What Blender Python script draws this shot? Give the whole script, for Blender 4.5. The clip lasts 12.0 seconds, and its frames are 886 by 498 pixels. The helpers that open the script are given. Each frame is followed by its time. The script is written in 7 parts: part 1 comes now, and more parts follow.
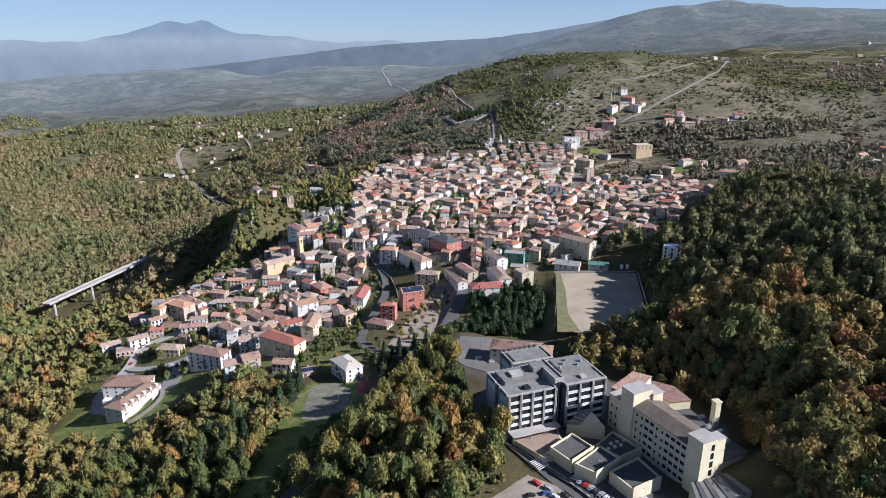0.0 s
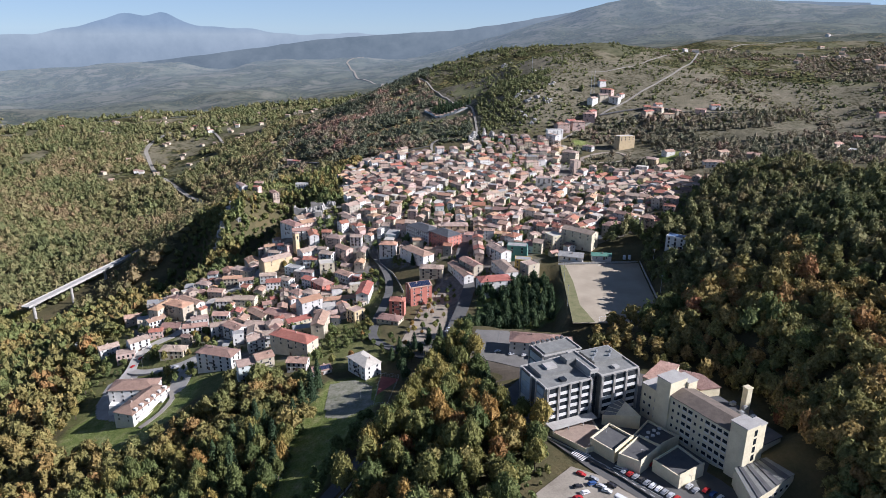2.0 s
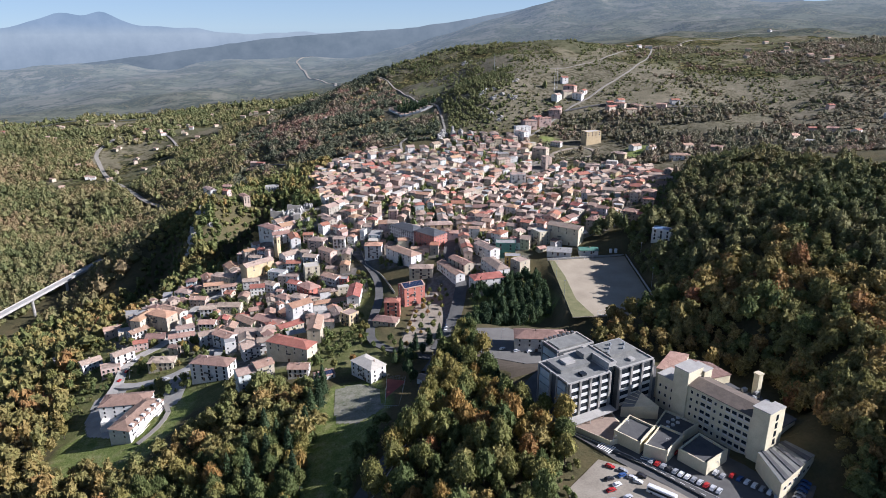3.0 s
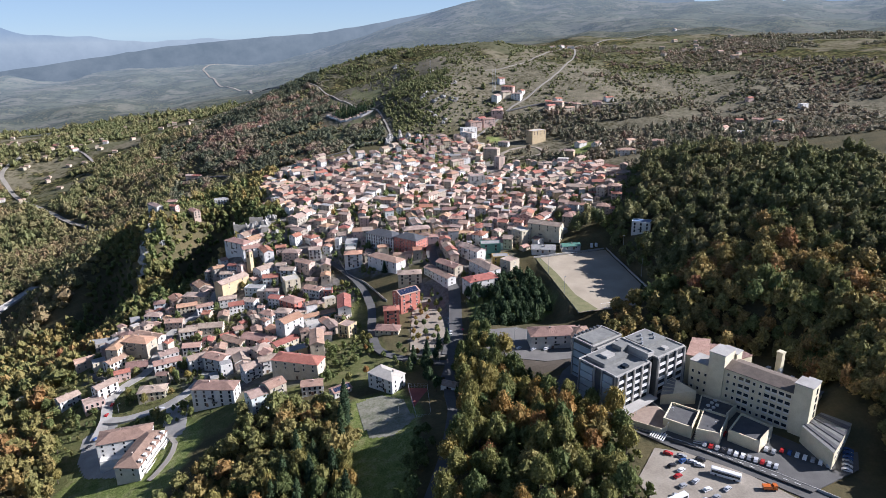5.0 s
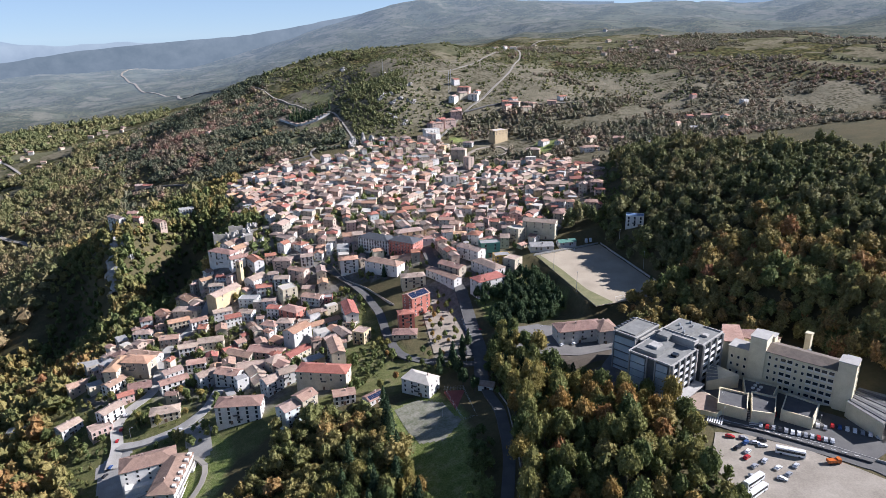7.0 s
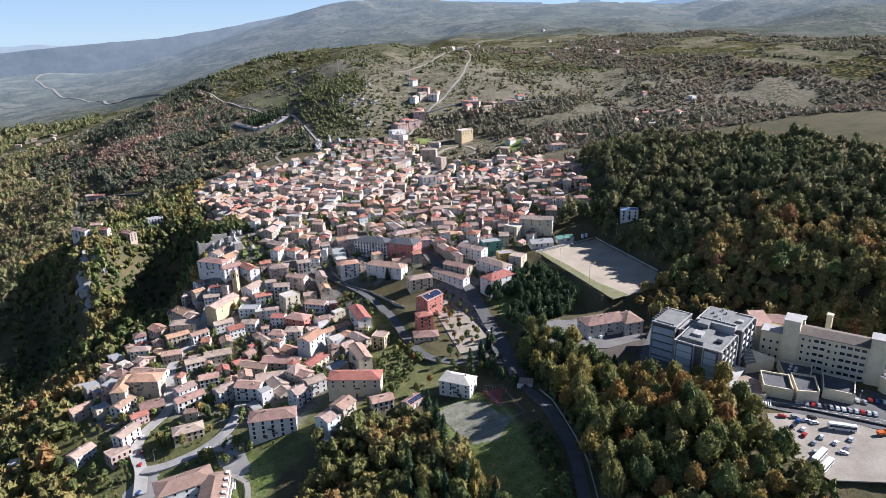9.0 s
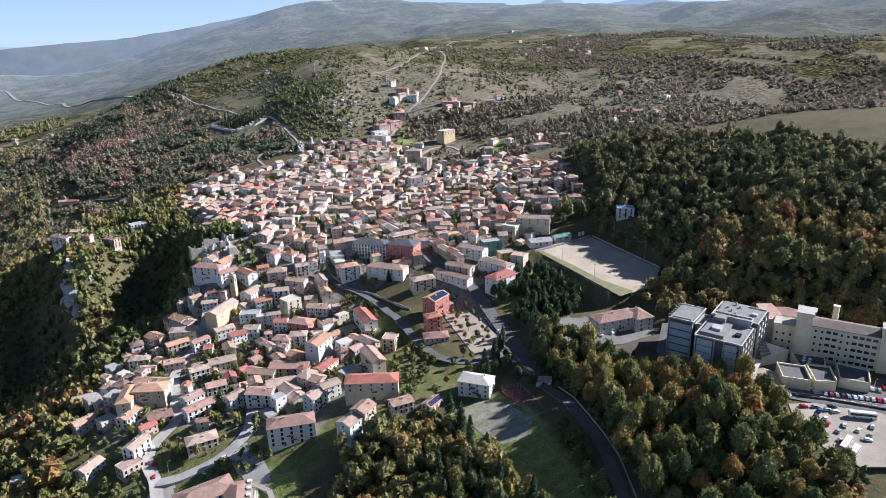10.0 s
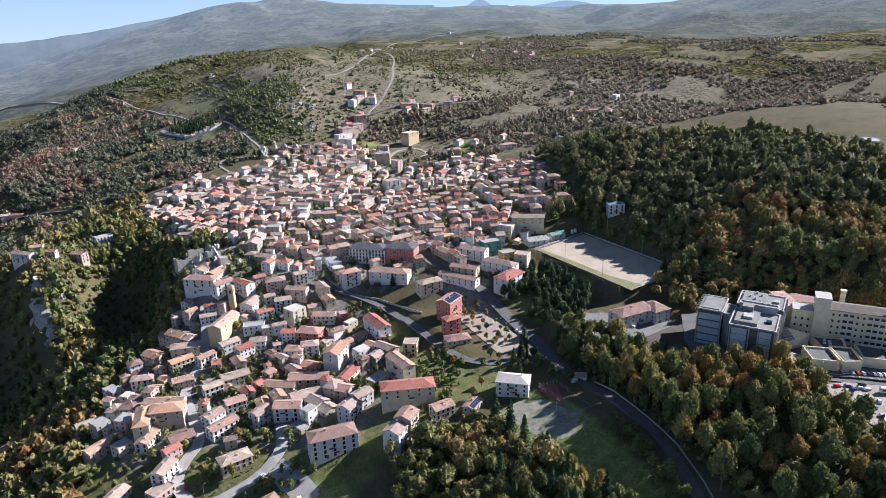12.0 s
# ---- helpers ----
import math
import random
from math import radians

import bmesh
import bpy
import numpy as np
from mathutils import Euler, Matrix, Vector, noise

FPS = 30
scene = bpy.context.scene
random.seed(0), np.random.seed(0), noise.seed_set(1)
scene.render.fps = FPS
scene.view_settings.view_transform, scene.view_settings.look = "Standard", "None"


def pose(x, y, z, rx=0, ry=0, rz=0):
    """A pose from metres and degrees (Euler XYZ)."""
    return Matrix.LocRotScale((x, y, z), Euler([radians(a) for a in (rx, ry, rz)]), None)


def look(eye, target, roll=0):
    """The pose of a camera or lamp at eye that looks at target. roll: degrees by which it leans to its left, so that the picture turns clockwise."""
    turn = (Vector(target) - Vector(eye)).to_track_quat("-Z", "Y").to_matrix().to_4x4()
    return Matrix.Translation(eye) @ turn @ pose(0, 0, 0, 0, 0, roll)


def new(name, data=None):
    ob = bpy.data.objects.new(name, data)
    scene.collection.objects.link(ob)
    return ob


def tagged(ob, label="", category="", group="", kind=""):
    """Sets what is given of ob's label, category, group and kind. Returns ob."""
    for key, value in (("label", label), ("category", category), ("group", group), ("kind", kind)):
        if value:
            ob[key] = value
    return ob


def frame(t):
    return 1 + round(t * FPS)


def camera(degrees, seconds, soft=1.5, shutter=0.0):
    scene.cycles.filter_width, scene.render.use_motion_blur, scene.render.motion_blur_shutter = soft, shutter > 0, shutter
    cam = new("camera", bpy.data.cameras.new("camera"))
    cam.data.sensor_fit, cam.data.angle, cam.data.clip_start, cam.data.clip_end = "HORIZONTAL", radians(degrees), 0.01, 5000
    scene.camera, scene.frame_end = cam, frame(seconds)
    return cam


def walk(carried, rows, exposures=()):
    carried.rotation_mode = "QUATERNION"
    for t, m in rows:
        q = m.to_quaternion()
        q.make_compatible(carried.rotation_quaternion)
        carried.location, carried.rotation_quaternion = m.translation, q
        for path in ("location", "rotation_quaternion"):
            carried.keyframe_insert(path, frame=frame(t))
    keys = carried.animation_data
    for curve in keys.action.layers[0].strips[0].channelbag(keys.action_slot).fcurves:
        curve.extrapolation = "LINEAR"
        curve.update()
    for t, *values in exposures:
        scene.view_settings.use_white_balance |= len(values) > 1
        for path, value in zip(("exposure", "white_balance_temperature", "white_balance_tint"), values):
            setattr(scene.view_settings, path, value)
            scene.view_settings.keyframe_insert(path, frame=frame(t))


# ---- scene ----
cam = camera(68.2, 12.0, 0.6)
PATH = [
    (0, (2.03, 3.013, 197.803), (2.018, 4.915, 197.186), 0.2),
    (0.5, (-3.367, 3.474, 197.911), (-3.363, 5.374, 197.287), 0.1),
    (1, (-9.706, 3.872, 197.803), (-9.683, 5.771, 197.175), 0.2),
    (1.5, (-17.9, 3.925, 197.797), (-17.851, 5.823, 197.169), 0.2),
    (2, (-31.268, 5.689, 197.746), (-31.171, 7.583, 197.109), 0.2),
    (2.5, (-46.717, 8.054, 198.035), (-46.55, 9.94, 197.393), 0.0),
    (3, (-62.132, 10.164, 198.052), (-61.89, 12.042, 197.41), -0.2),
    (5, (-120.873, 24.879, 198.496), (-120.376, 26.709, 197.86), -1.1),
    (5.5, (-135.141, 29.532, 198.616), (-134.59, 31.347, 197.981), -1.3),
    (6, (-149.896, 34.649, 198.497), (-149.291, 36.447, 197.863), -1.4),
    (6.5, (-164.335, 40.274, 198.832), (-163.68, 42.053, 198.197), -1.4),
    (7, (-178.72, 46.535, 198.666), (-178.015, 48.295, 198.031), -1.4),
    (9, (-233.705, 73.941, 199.539), (-232.81, 75.612, 198.901), -1.6),
    (9.5, (-247.032, 82.006, 199.705), (-246.09, 83.651, 199.067), -1.6),
    (10, (-260.209, 90.469, 200.054), (-259.22, 92.086, 199.415), -1.6),
    (10.5, (-273.055, 99.351, 200.586), (-272.021, 100.939, 199.946), -1.6),
    (11, (-286.171, 108.684, 200.863), (-285.09, 110.24, 200.223), -1.6),
    (11.5, (-298.897, 118.345, 201.127), (-297.772, 119.869, 200.487), -1.6),
    (12, (-310.9, 128.298, 201.587), (-309.731, 129.789, 200.947), -1.6),
]
walk(cam, [(t, look(eye, target, roll)) for t, eye, target, roll in PATH], [(0, 0.75, 5830, 17), (3, 0.85, 5830, 17), (7, 1.03, 5830, 17), (12, 1.2, 5830, 17)])

# ---------------------------------------------------------------- light
SUN_AZ, SUN_EL = 12.0, 30.5      # degrees: the sun stands SUN_AZ behind the +x side
world = bpy.data.worlds.new("world")
scene.world = world
world.use_nodes = True
wn = world.node_tree.nodes
sky = wn.new("ShaderNodeTexSky")
sky.sky_type = "NISHITA"
sky.sun_disc = False
sky.sun_elevation = radians(SUN_EL)
sky.sun_rotation = radians(90 + SUN_AZ)
sky.altitude = 3500
sky.air_density = 0.8
sky.dust_density = 0.2
sky.ozone_density = 4.0
wn["Background"].inputs["Strength"].default_value = 0.058
veil = wn.new("ShaderNodeMix")
veil.data_type = "RGBA"
aloft = wn.new("ShaderNodeSeparateXYZ")
world.node_tree.links.new(wn.new("ShaderNodeTexCoord").outputs["Generated"], aloft.inputs[0])
thin = wn.new("ShaderNodeMapRange")
for k, v in (("From Min", 0.02), ("From Max", 0.40), ("To Min", 0.62), ("To Max", 0.08)):
    thin.inputs[k].default_value = v
world.node_tree.links.new(aloft.outputs["Z"], thin.inputs[0])
world.node_tree.links.new(thin.outputs[0], veil.inputs[0])
veil.inputs[7].default_value = (4.4, 5.7, 6.5, 1)
world.node_tree.links.new(sky.outputs[0], veil.inputs[6])
world.node_tree.links.new(veil.outputs[2], wn["Background"].inputs["Color"])
sun = new("sun", bpy.data.lights.new("sun", "SUN"))
sun.data.energy, sun.data.angle, sun.data.color = 5.0, radians(0.53), (1.0, 0.95, 0.88)
sun_dir = Vector((math.cos(radians(SUN_EL)) * math.cos(radians(SUN_AZ)),
                  -math.cos(radians(SUN_EL)) * math.sin(radians(SUN_AZ)), math.sin(radians(SUN_EL))))
sun.matrix_world = look(sun_dir * 1000, (0, 0, 0))


# ---------------------------------------------------------------- materials
def nodes_of(name):
    m = bpy.data.materials.new(name)
    m.use_nodes = True
    nt = m.node_tree
    return m, nt, nt.nodes["Principled BSDF"]


def add_node(nt, kind, **inputs):
    n = nt.nodes.new("ShaderNode" + kind)
    for k, v in inputs.items():
        n.inputs[k].default_value = v
    return n


def ramp(nt, fac, stops):
    r = nt.nodes.new("ShaderNodeValToRGB")
    e = r.color_ramp.elements
    while len(e) < len(stops):
        e.new(0.5)
    for el, (p, c) in zip(e, stops):
        el.position, el.color = p, (*c, 1)
    nt.links.new(fac, r.inputs[0])
    return r.outputs[0]


def mixed(nt, fac, a, b, kind="MIX"):
    m = nt.nodes.new("ShaderNodeMix")
    m.data_type, m.blend_type = "RGBA", kind
    for s, v in ((0, fac), (6, a), (7, b)):
        if hasattr(v, "is_linked"):
            nt.links.new(v, m.inputs[s])
        elif s:
            m.inputs[s].default_value = (*v, 1)
        else:
            m.inputs[s].default_value = v
    return m.outputs[2]


def noise_of(nt, scale, detail=4.0, rough=0.6, vec=None):
    n = add_node(nt, "TexNoise", Scale=scale, Detail=detail, Roughness=rough)
    if vec is None:
        vec = nt.nodes.new("ShaderNodeNewGeometry").outputs["Position"]
    nt.links.new(vec, n.inputs["Vector"])
    return n.outputs["Fac"]


def surface(name, dark, light, coarse=0.25, fine=3.0, rough=0.85, bump=0.0, spread=0.0, metal=0.0, hue=0.0, island=False):
    """A worn surface: two scales of noise between two colours, and a change of tone from object to object."""
    m, nt, b = nodes_of(name)
    n1, n2 = noise_of(nt, coarse), noise_of(nt, fine)
    mx = nt.nodes.new("ShaderNodeMath")
    mx.operation = "MULTIPLY_ADD"
    mx.inputs[1].default_value, mx.inputs[2].default_value = 0.45, -0.1
    nt.links.new(n2, mx.inputs[0])
    sm = nt.nodes.new("ShaderNodeMath")
    sm.operation = "MULTIPLY_ADD"
    sm.inputs[1].default_value = 0.75
    nt.links.new(n1, sm.inputs[0])
    nt.links.new(mx.outputs[0], sm.inputs[2])
    col = ramp(nt, sm.outputs[0], [(0.25, dark), (0.72, light)])
    if spread or hue:
        oi = nt.nodes.new("ShaderNodeNewGeometry" if island else "ShaderNodeObjectInfo")
        rnd = oi.outputs["Random Per Island" if island else "Random"]
        hsv = nt.nodes.new("ShaderNodeHueSaturation")
        mr = add_node(nt, "MapRange", **{"To Min": 1 - spread, "To Max": 1 + spread * 0.6})
        nt.links.new(rnd, mr.inputs[0])
        nt.links.new(mr.outputs[0], hsv.inputs["Value"])
        w = nt.nodes.new("ShaderNodeTexWhiteNoise")
        w.noise_dimensions = "1D"
        nt.links.new(rnd, w.inputs["W"])
        mh = add_node(nt, "MapRange", **{"To Min": 0.5 - hue, "To Max": 0.5 + hue})
        nt.links.new(w.outputs[0], mh.inputs[0])
        nt.links.new(mh.outputs[0], hsv.inputs["Hue"])
        nt.links.new(col, hsv.inputs["Color"])
        col = hsv.outputs[0]
    nt.links.new(col, b.inputs["Base Color"])
    b.inputs["Roughness"].default_value = rough
    b.inputs["Metallic"].default_value = metal
    if bump:
        bp = add_node(nt, "Bump", Strength=bump, Distance=0.05)
        nt.links.new(n2, bp.inputs["Height"])
        nt.links.new(bp.outputs[0], b.inputs["Normal"])
    return m


def glass_mat(name, tone):
    m, nt, b = nodes_of(name)
    b.inputs["Base Color"].default_value = (*tone, 1)
    b.inputs["Roughness"].default_value = 0.12
    b.inputs["IOR"].default_value = 1.5
    return m


PLASTER = {
    "w": ("plaster_white", (0.520, 0.500, 0.465), (0.770, 0.750, 0.710), 0.18, 0.01),
    "c": ("plaster_cream", (0.395, 0.338, 0.249), (0.603, 0.526, 0.400), 0.20, 0.015),
    "p": ("plaster_pink", (0.437, 0.318, 0.258), (0.603, 0.459, 0.386), 0.18, 0.015),
    "y": ("plaster_yellow", (0.440, 0.335, 0.195), (0.620, 0.490, 0.300), 0.10, 0.0),
    "r": ("plaster_red", (0.395, 0.131, 0.094), (0.542, 0.202, 0.150), 0.06, 0.0),
    "b": ("plaster_pale_blue", (0.458, 0.505, 0.498), (0.666, 0.707, 0.663), 0.10, 0.0),
    "Y": ("plaster_ochre", (0.521, 0.333, 0.074), (0.687, 0.465, 0.131), 0.05, 0.0),
    "T": ("scaffold_net_green", (0.082, 0.223, 0.169), (0.145, 0.344, 0.263), 0.05, 0.0),
    "g": ("stone_grey", (0.271, 0.243, 0.197), (0.521, 0.465, 0.386), 0.20, 0.0),
}
WALL = {k: surface(n, d, l, 0.3, 2.0, 0.9, 0.1, sp, hue=hu) for k, (n, d, l, sp, hu) in PLASTER.items()}
FARWALL = {k: surface(n + "_far", d, l, 0.3, 2.0, 0.9, 0.0, sp + 0.08, hue=hu, island=True) for k, (n, d, l, sp, hu) in PLASTER.items()}


def tile_roof(name, dark, light, spread=0.2, hue=0.012, island=False):
    m = surface(name, dark, light, 0.35, 1.6, 0.88, 0.0, spread, hue=hue, island=island)
    nt = m.node_tree
    b = nt.nodes["Principled BSDF"]
    tc = nt.nodes.new("ShaderNodeTexCoord")
    wv = add_node(nt, "TexWave", Scale=1.05, Distortion=0.6, Detail=1.0)
    wv.bands_direction = "X"
    nt.links.new(tc.outputs["Object"], wv.inputs["Vector"])
    bp = add_node(nt, "Bump", Strength=0.7, Distance=0.09)
    nt.links.new(wv.outputs["Fac"], bp.inputs["Height"])
    nt.links.new(bp.outputs[0], b.inputs["Normal"])
    return m


ROOF = {
    "t": tile_roof("tiles_terracotta", (0.278, 0.161, 0.116), (0.478, 0.313, 0.238)),
    "r": tile_roof("tiles_red", (0.259, 0.093, 0.063), (0.427, 0.179, 0.122)),
    "o": tile_roof("tiles_orange", (0.33, 0.185, 0.11), (0.53, 0.323, 0.209)),
    "n": tile_roof("tiles_weathered", (0.252, 0.179, 0.139), (0.466, 0.356, 0.284)),
    "b": tile_roof("tiles_brown", (0.168, 0.102, 0.079), (0.297, 0.191, 0.148)),
    "k": tile_roof("slates_dark", (0.055, 0.06, 0.07), (0.11, 0.115, 0.125), 0.05, 0.0),
    "s": tile_roof("tiles_under_panels", (0.278, 0.161, 0.116), (0.478, 0.313, 0.238)),
    "B": surface("sheet_blue", (0.10, 0.17, 0.30), (0.16, 0.25, 0.40), 0.5, 3.0, 0.5),
    "g": surface("roof_concrete", (0.20, 0.195, 0.185), (0.36, 0.35, 0.335), 0.4, 2.0, 0.9),
    "c": surface("roof_screed", (0.36, 0.33, 0.28), (0.54, 0.50, 0.44), 0.4, 2.0, 0.9),
    "G": surface("sheet_green", (0.06, 0.16, 0.12), (0.11, 0.24, 0.19), 0.5, 3.0, 0.6),
    "w": surface("sheet_white", (0.60, 0.61, 0.62), (0.80, 0.80, 0.80), 0.4, 2.0, 0.5),
}
TILES = {"t": ((0.262, 0.172, 0.124), (0.450, 0.322, 0.246)), "r": ((0.259, 0.093, 0.063), (0.427, 0.179, 0.122)), "o": ((0.33, 0.185, 0.11), (0.53, 0.323, 0.209)),
         "n": ((0.252, 0.179, 0.139), (0.466, 0.356, 0.284)), "b": ((0.168, 0.102, 0.079), (0.297, 0.191, 0.148)), "g": ((0.20, 0.195, 0.185), (0.36, 0.35, 0.335)), "c": ((0.36, 0.33, 0.28), (0.54, 0.50, 0.44))}
FARROOF = {k: surface("far_roof_" + k, d, l, 0.35, 1.6, 0.88, 0.0, 0.22, hue=0.012, island=True) for k, (d, l) in TILES.items()}
GLASS = glass_mat("window_glass", (0.02, 0.025, 0.03))
FRAME = surface("window_surround", (0.50, 0.47, 0.42), (0.70, 0.67, 0.62), 0.5, 4.0, 0.8)
SHUTTER = surface("shutter_brown", (0.10, 0.06, 0.04), (0.18, 0.11, 0.07), 0.5, 6.0, 0.7)
RAIL = surface("iron_rail", (0.05, 0.05, 0.055), (0.10, 0.10, 0.10), 0.5, 6.0, 0.5, metal=0.5)
CHIMNEY = surface("chimney_render", (0.36, 0.27, 0.22), (0.55, 0.44, 0.37), 0.5, 3.0, 0.9, spread=0.2)
PANEL = glass_mat("solar_cell", (0.025, 0.035, 0.07))
ASPHALT = surface("asphalt", (0.062, 0.061, 0.060), (0.120, 0.116, 0.110), 0.15, 4.0, 0.9, 0.2)
PAVING = surface("paving_pale", (0.20, 0.165, 0.125), (0.33, 0.28, 0.22), 0.15, 2.5, 0.9, 0.2)
GRAVEL = surface("gravel_track", (0.18, 0.165, 0.14), (0.30, 0.275, 0.235), 0.10, 3.0, 0.95, 0.2)
PALE = surface("street_concrete", (0.25, 0.235, 0.21), (0.42, 0.40, 0.365), 0.12, 1.8, 0.92, 0.2)
CONCRETE = surface("concrete", (0.27, 0.26, 0.24), (0.44, 0.42, 0.39), 0.2, 2.0, 0.9, 0.2)
PITCH = surface("pitch_sand", (0.27, 0.225, 0.165), (0.42, 0.355, 0.265), 0.06, 1.5, 0.95, 0.15)
WHITEPAINT = surface("road_paint", (0.55, 0.55, 0.53), (0.80, 0.80, 0.78), 0.6, 5.0, 0.7)
ROCK = surface("limestone", (0.16, 0.15, 0.13), (0.50, 0.48, 0.44), 0.25, 1.5, 0.95, 0.6)
BARK = surface("bark", (0.06, 0.045, 0.035), (0.15, 0.12, 0.09), 1.0, 8.0, 0.95, 0.4)
METAL = surface("galvanised", (0.35, 0.36, 0.37), (0.52, 0.53, 0.54), 0.5, 5.0, 0.45, metal=0.6)
SHEET = surface("roof_sheet_grey", (0.12, 0.122, 0.115), (0.23, 0.23, 0.215), 0.25, 2.0, 0.92, 0.1, 0.1)
MEMBRANE = surface("roof_membrane_dark", (0.05, 0.05, 0.055), (0.10, 0.10, 0.10), 0.3, 3.0, 0.85)
SPANDREL = surface("concrete_panel_white", (0.50, 0.49, 0.465), (0.68, 0.67, 0.64), 0.4, 3.0, 0.8, 0.1, 0.06)
CREAM = surface("render_cream", (0.52, 0.46, 0.31), (0.70, 0.635, 0.465), 0.25, 2.0, 0.9, 0.1, 0.05)
BROWNTILE = surface("terrace_tiles", (0.22, 0.16, 0.12), (0.34, 0.26, 0.21), 0.4, 2.5, 0.85)


def leaf_mat(name, per_object, stops):
    m, nt, b = nodes_of(name)
    geo = nt.nodes.new("ShaderNodeNewGeometry")
    if per_object:
        fac = nt.nodes.new("ShaderNodeObjectInfo").outputs["Random"]
    else:
        at = nt.nodes.new("ShaderNodeAttribute")
        at.attribute_name = "tone"
        fac = at.outputs["Fac"]
    col = ramp(nt, fac, stops)
    hsv = nt.nodes.new("ShaderNodeHueSaturation")
    mr = add_node(nt, "MapRange", **{"To Min": 0.80, "To Max": 1.2})
    nt.links.new(geo.outputs["Random Per Island"], mr.inputs[0])
    nt.links.new(mr.outputs[0], hsv.inputs["Value"])
    nt.links.new(col, hsv.inputs["Color"])
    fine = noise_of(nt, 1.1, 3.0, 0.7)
    # Hollows of the bump noise are multiplied darker: shade between leaves painted in.
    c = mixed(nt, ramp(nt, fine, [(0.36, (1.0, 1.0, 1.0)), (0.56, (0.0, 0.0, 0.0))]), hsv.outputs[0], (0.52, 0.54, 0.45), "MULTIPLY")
    nt.links.new(c, b.inputs["Base Color"])
    bp = add_node(nt, "Bump", Strength=0.9, Distance=0.9)
    nt.links.new(fine, bp.inputs["Height"])
    nt.links.new(bp.outputs[0], b.inputs["Normal"])
    b.inputs["Roughness"].default_value = 0.75
    b.inputs["Specular IOR Level"].default_value = 0.15
    through_leaf = nt.nodes.new("ShaderNodeBsdfTranslucent")
    nt.links.new(c, through_leaf.inputs["Color"])
    blend = nt.nodes.new("ShaderNodeMixShader")
    blend.inputs[0].default_value = 0.25
    nt.links.new(b.outputs[0], blend.inputs[1])
    nt.links.new(through_leaf.outputs[0], blend.inputs[2])
    nt.links.new(blend.outputs[0], nt.nodes["Material Output"].inputs["Surface"])
    return m


AUTUMN = [(0.0, (0.129, 0.173, 0.067)), (0.30, (0.194, 0.221, 0.082)), (0.55, (0.280, 0.253, 0.097)), (0.78, (0.382, 0.285, 0.109)), (0.93, (0.420, 0.237, 0.100)), (1.0, (0.371, 0.173, 0.094))]
PINE = [(0.0, (0.045, 0.076, 0.041)), (1.0, (0.105, 0.150, 0.069))]
SINGLE = [(0.0, (0.120, 0.158, 0.060)), (0.32, (0.190, 0.214, 0.078)), (0.62, (0.285, 0.266, 0.092)), (0.86, (0.385, 0.300, 0.098)), (0.96, (0.420, 0.260, 0.092)), (1.0, (0.360, 0.185, 0.085))]
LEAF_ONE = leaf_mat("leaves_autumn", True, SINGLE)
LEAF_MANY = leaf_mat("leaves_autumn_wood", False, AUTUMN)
# Paler, greyer leaf colours with a little distance haze painted in.
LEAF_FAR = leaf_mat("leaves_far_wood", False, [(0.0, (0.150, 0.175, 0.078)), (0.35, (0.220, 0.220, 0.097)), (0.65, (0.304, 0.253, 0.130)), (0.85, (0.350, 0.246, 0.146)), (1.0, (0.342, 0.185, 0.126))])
# Rust and brown leaves, their blue raised to paint in some distance haze.
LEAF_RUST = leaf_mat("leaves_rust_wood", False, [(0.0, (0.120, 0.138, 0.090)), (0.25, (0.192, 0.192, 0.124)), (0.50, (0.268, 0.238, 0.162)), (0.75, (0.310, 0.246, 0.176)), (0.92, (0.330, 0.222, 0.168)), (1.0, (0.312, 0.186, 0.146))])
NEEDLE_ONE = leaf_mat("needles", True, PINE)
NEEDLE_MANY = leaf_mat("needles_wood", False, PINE)


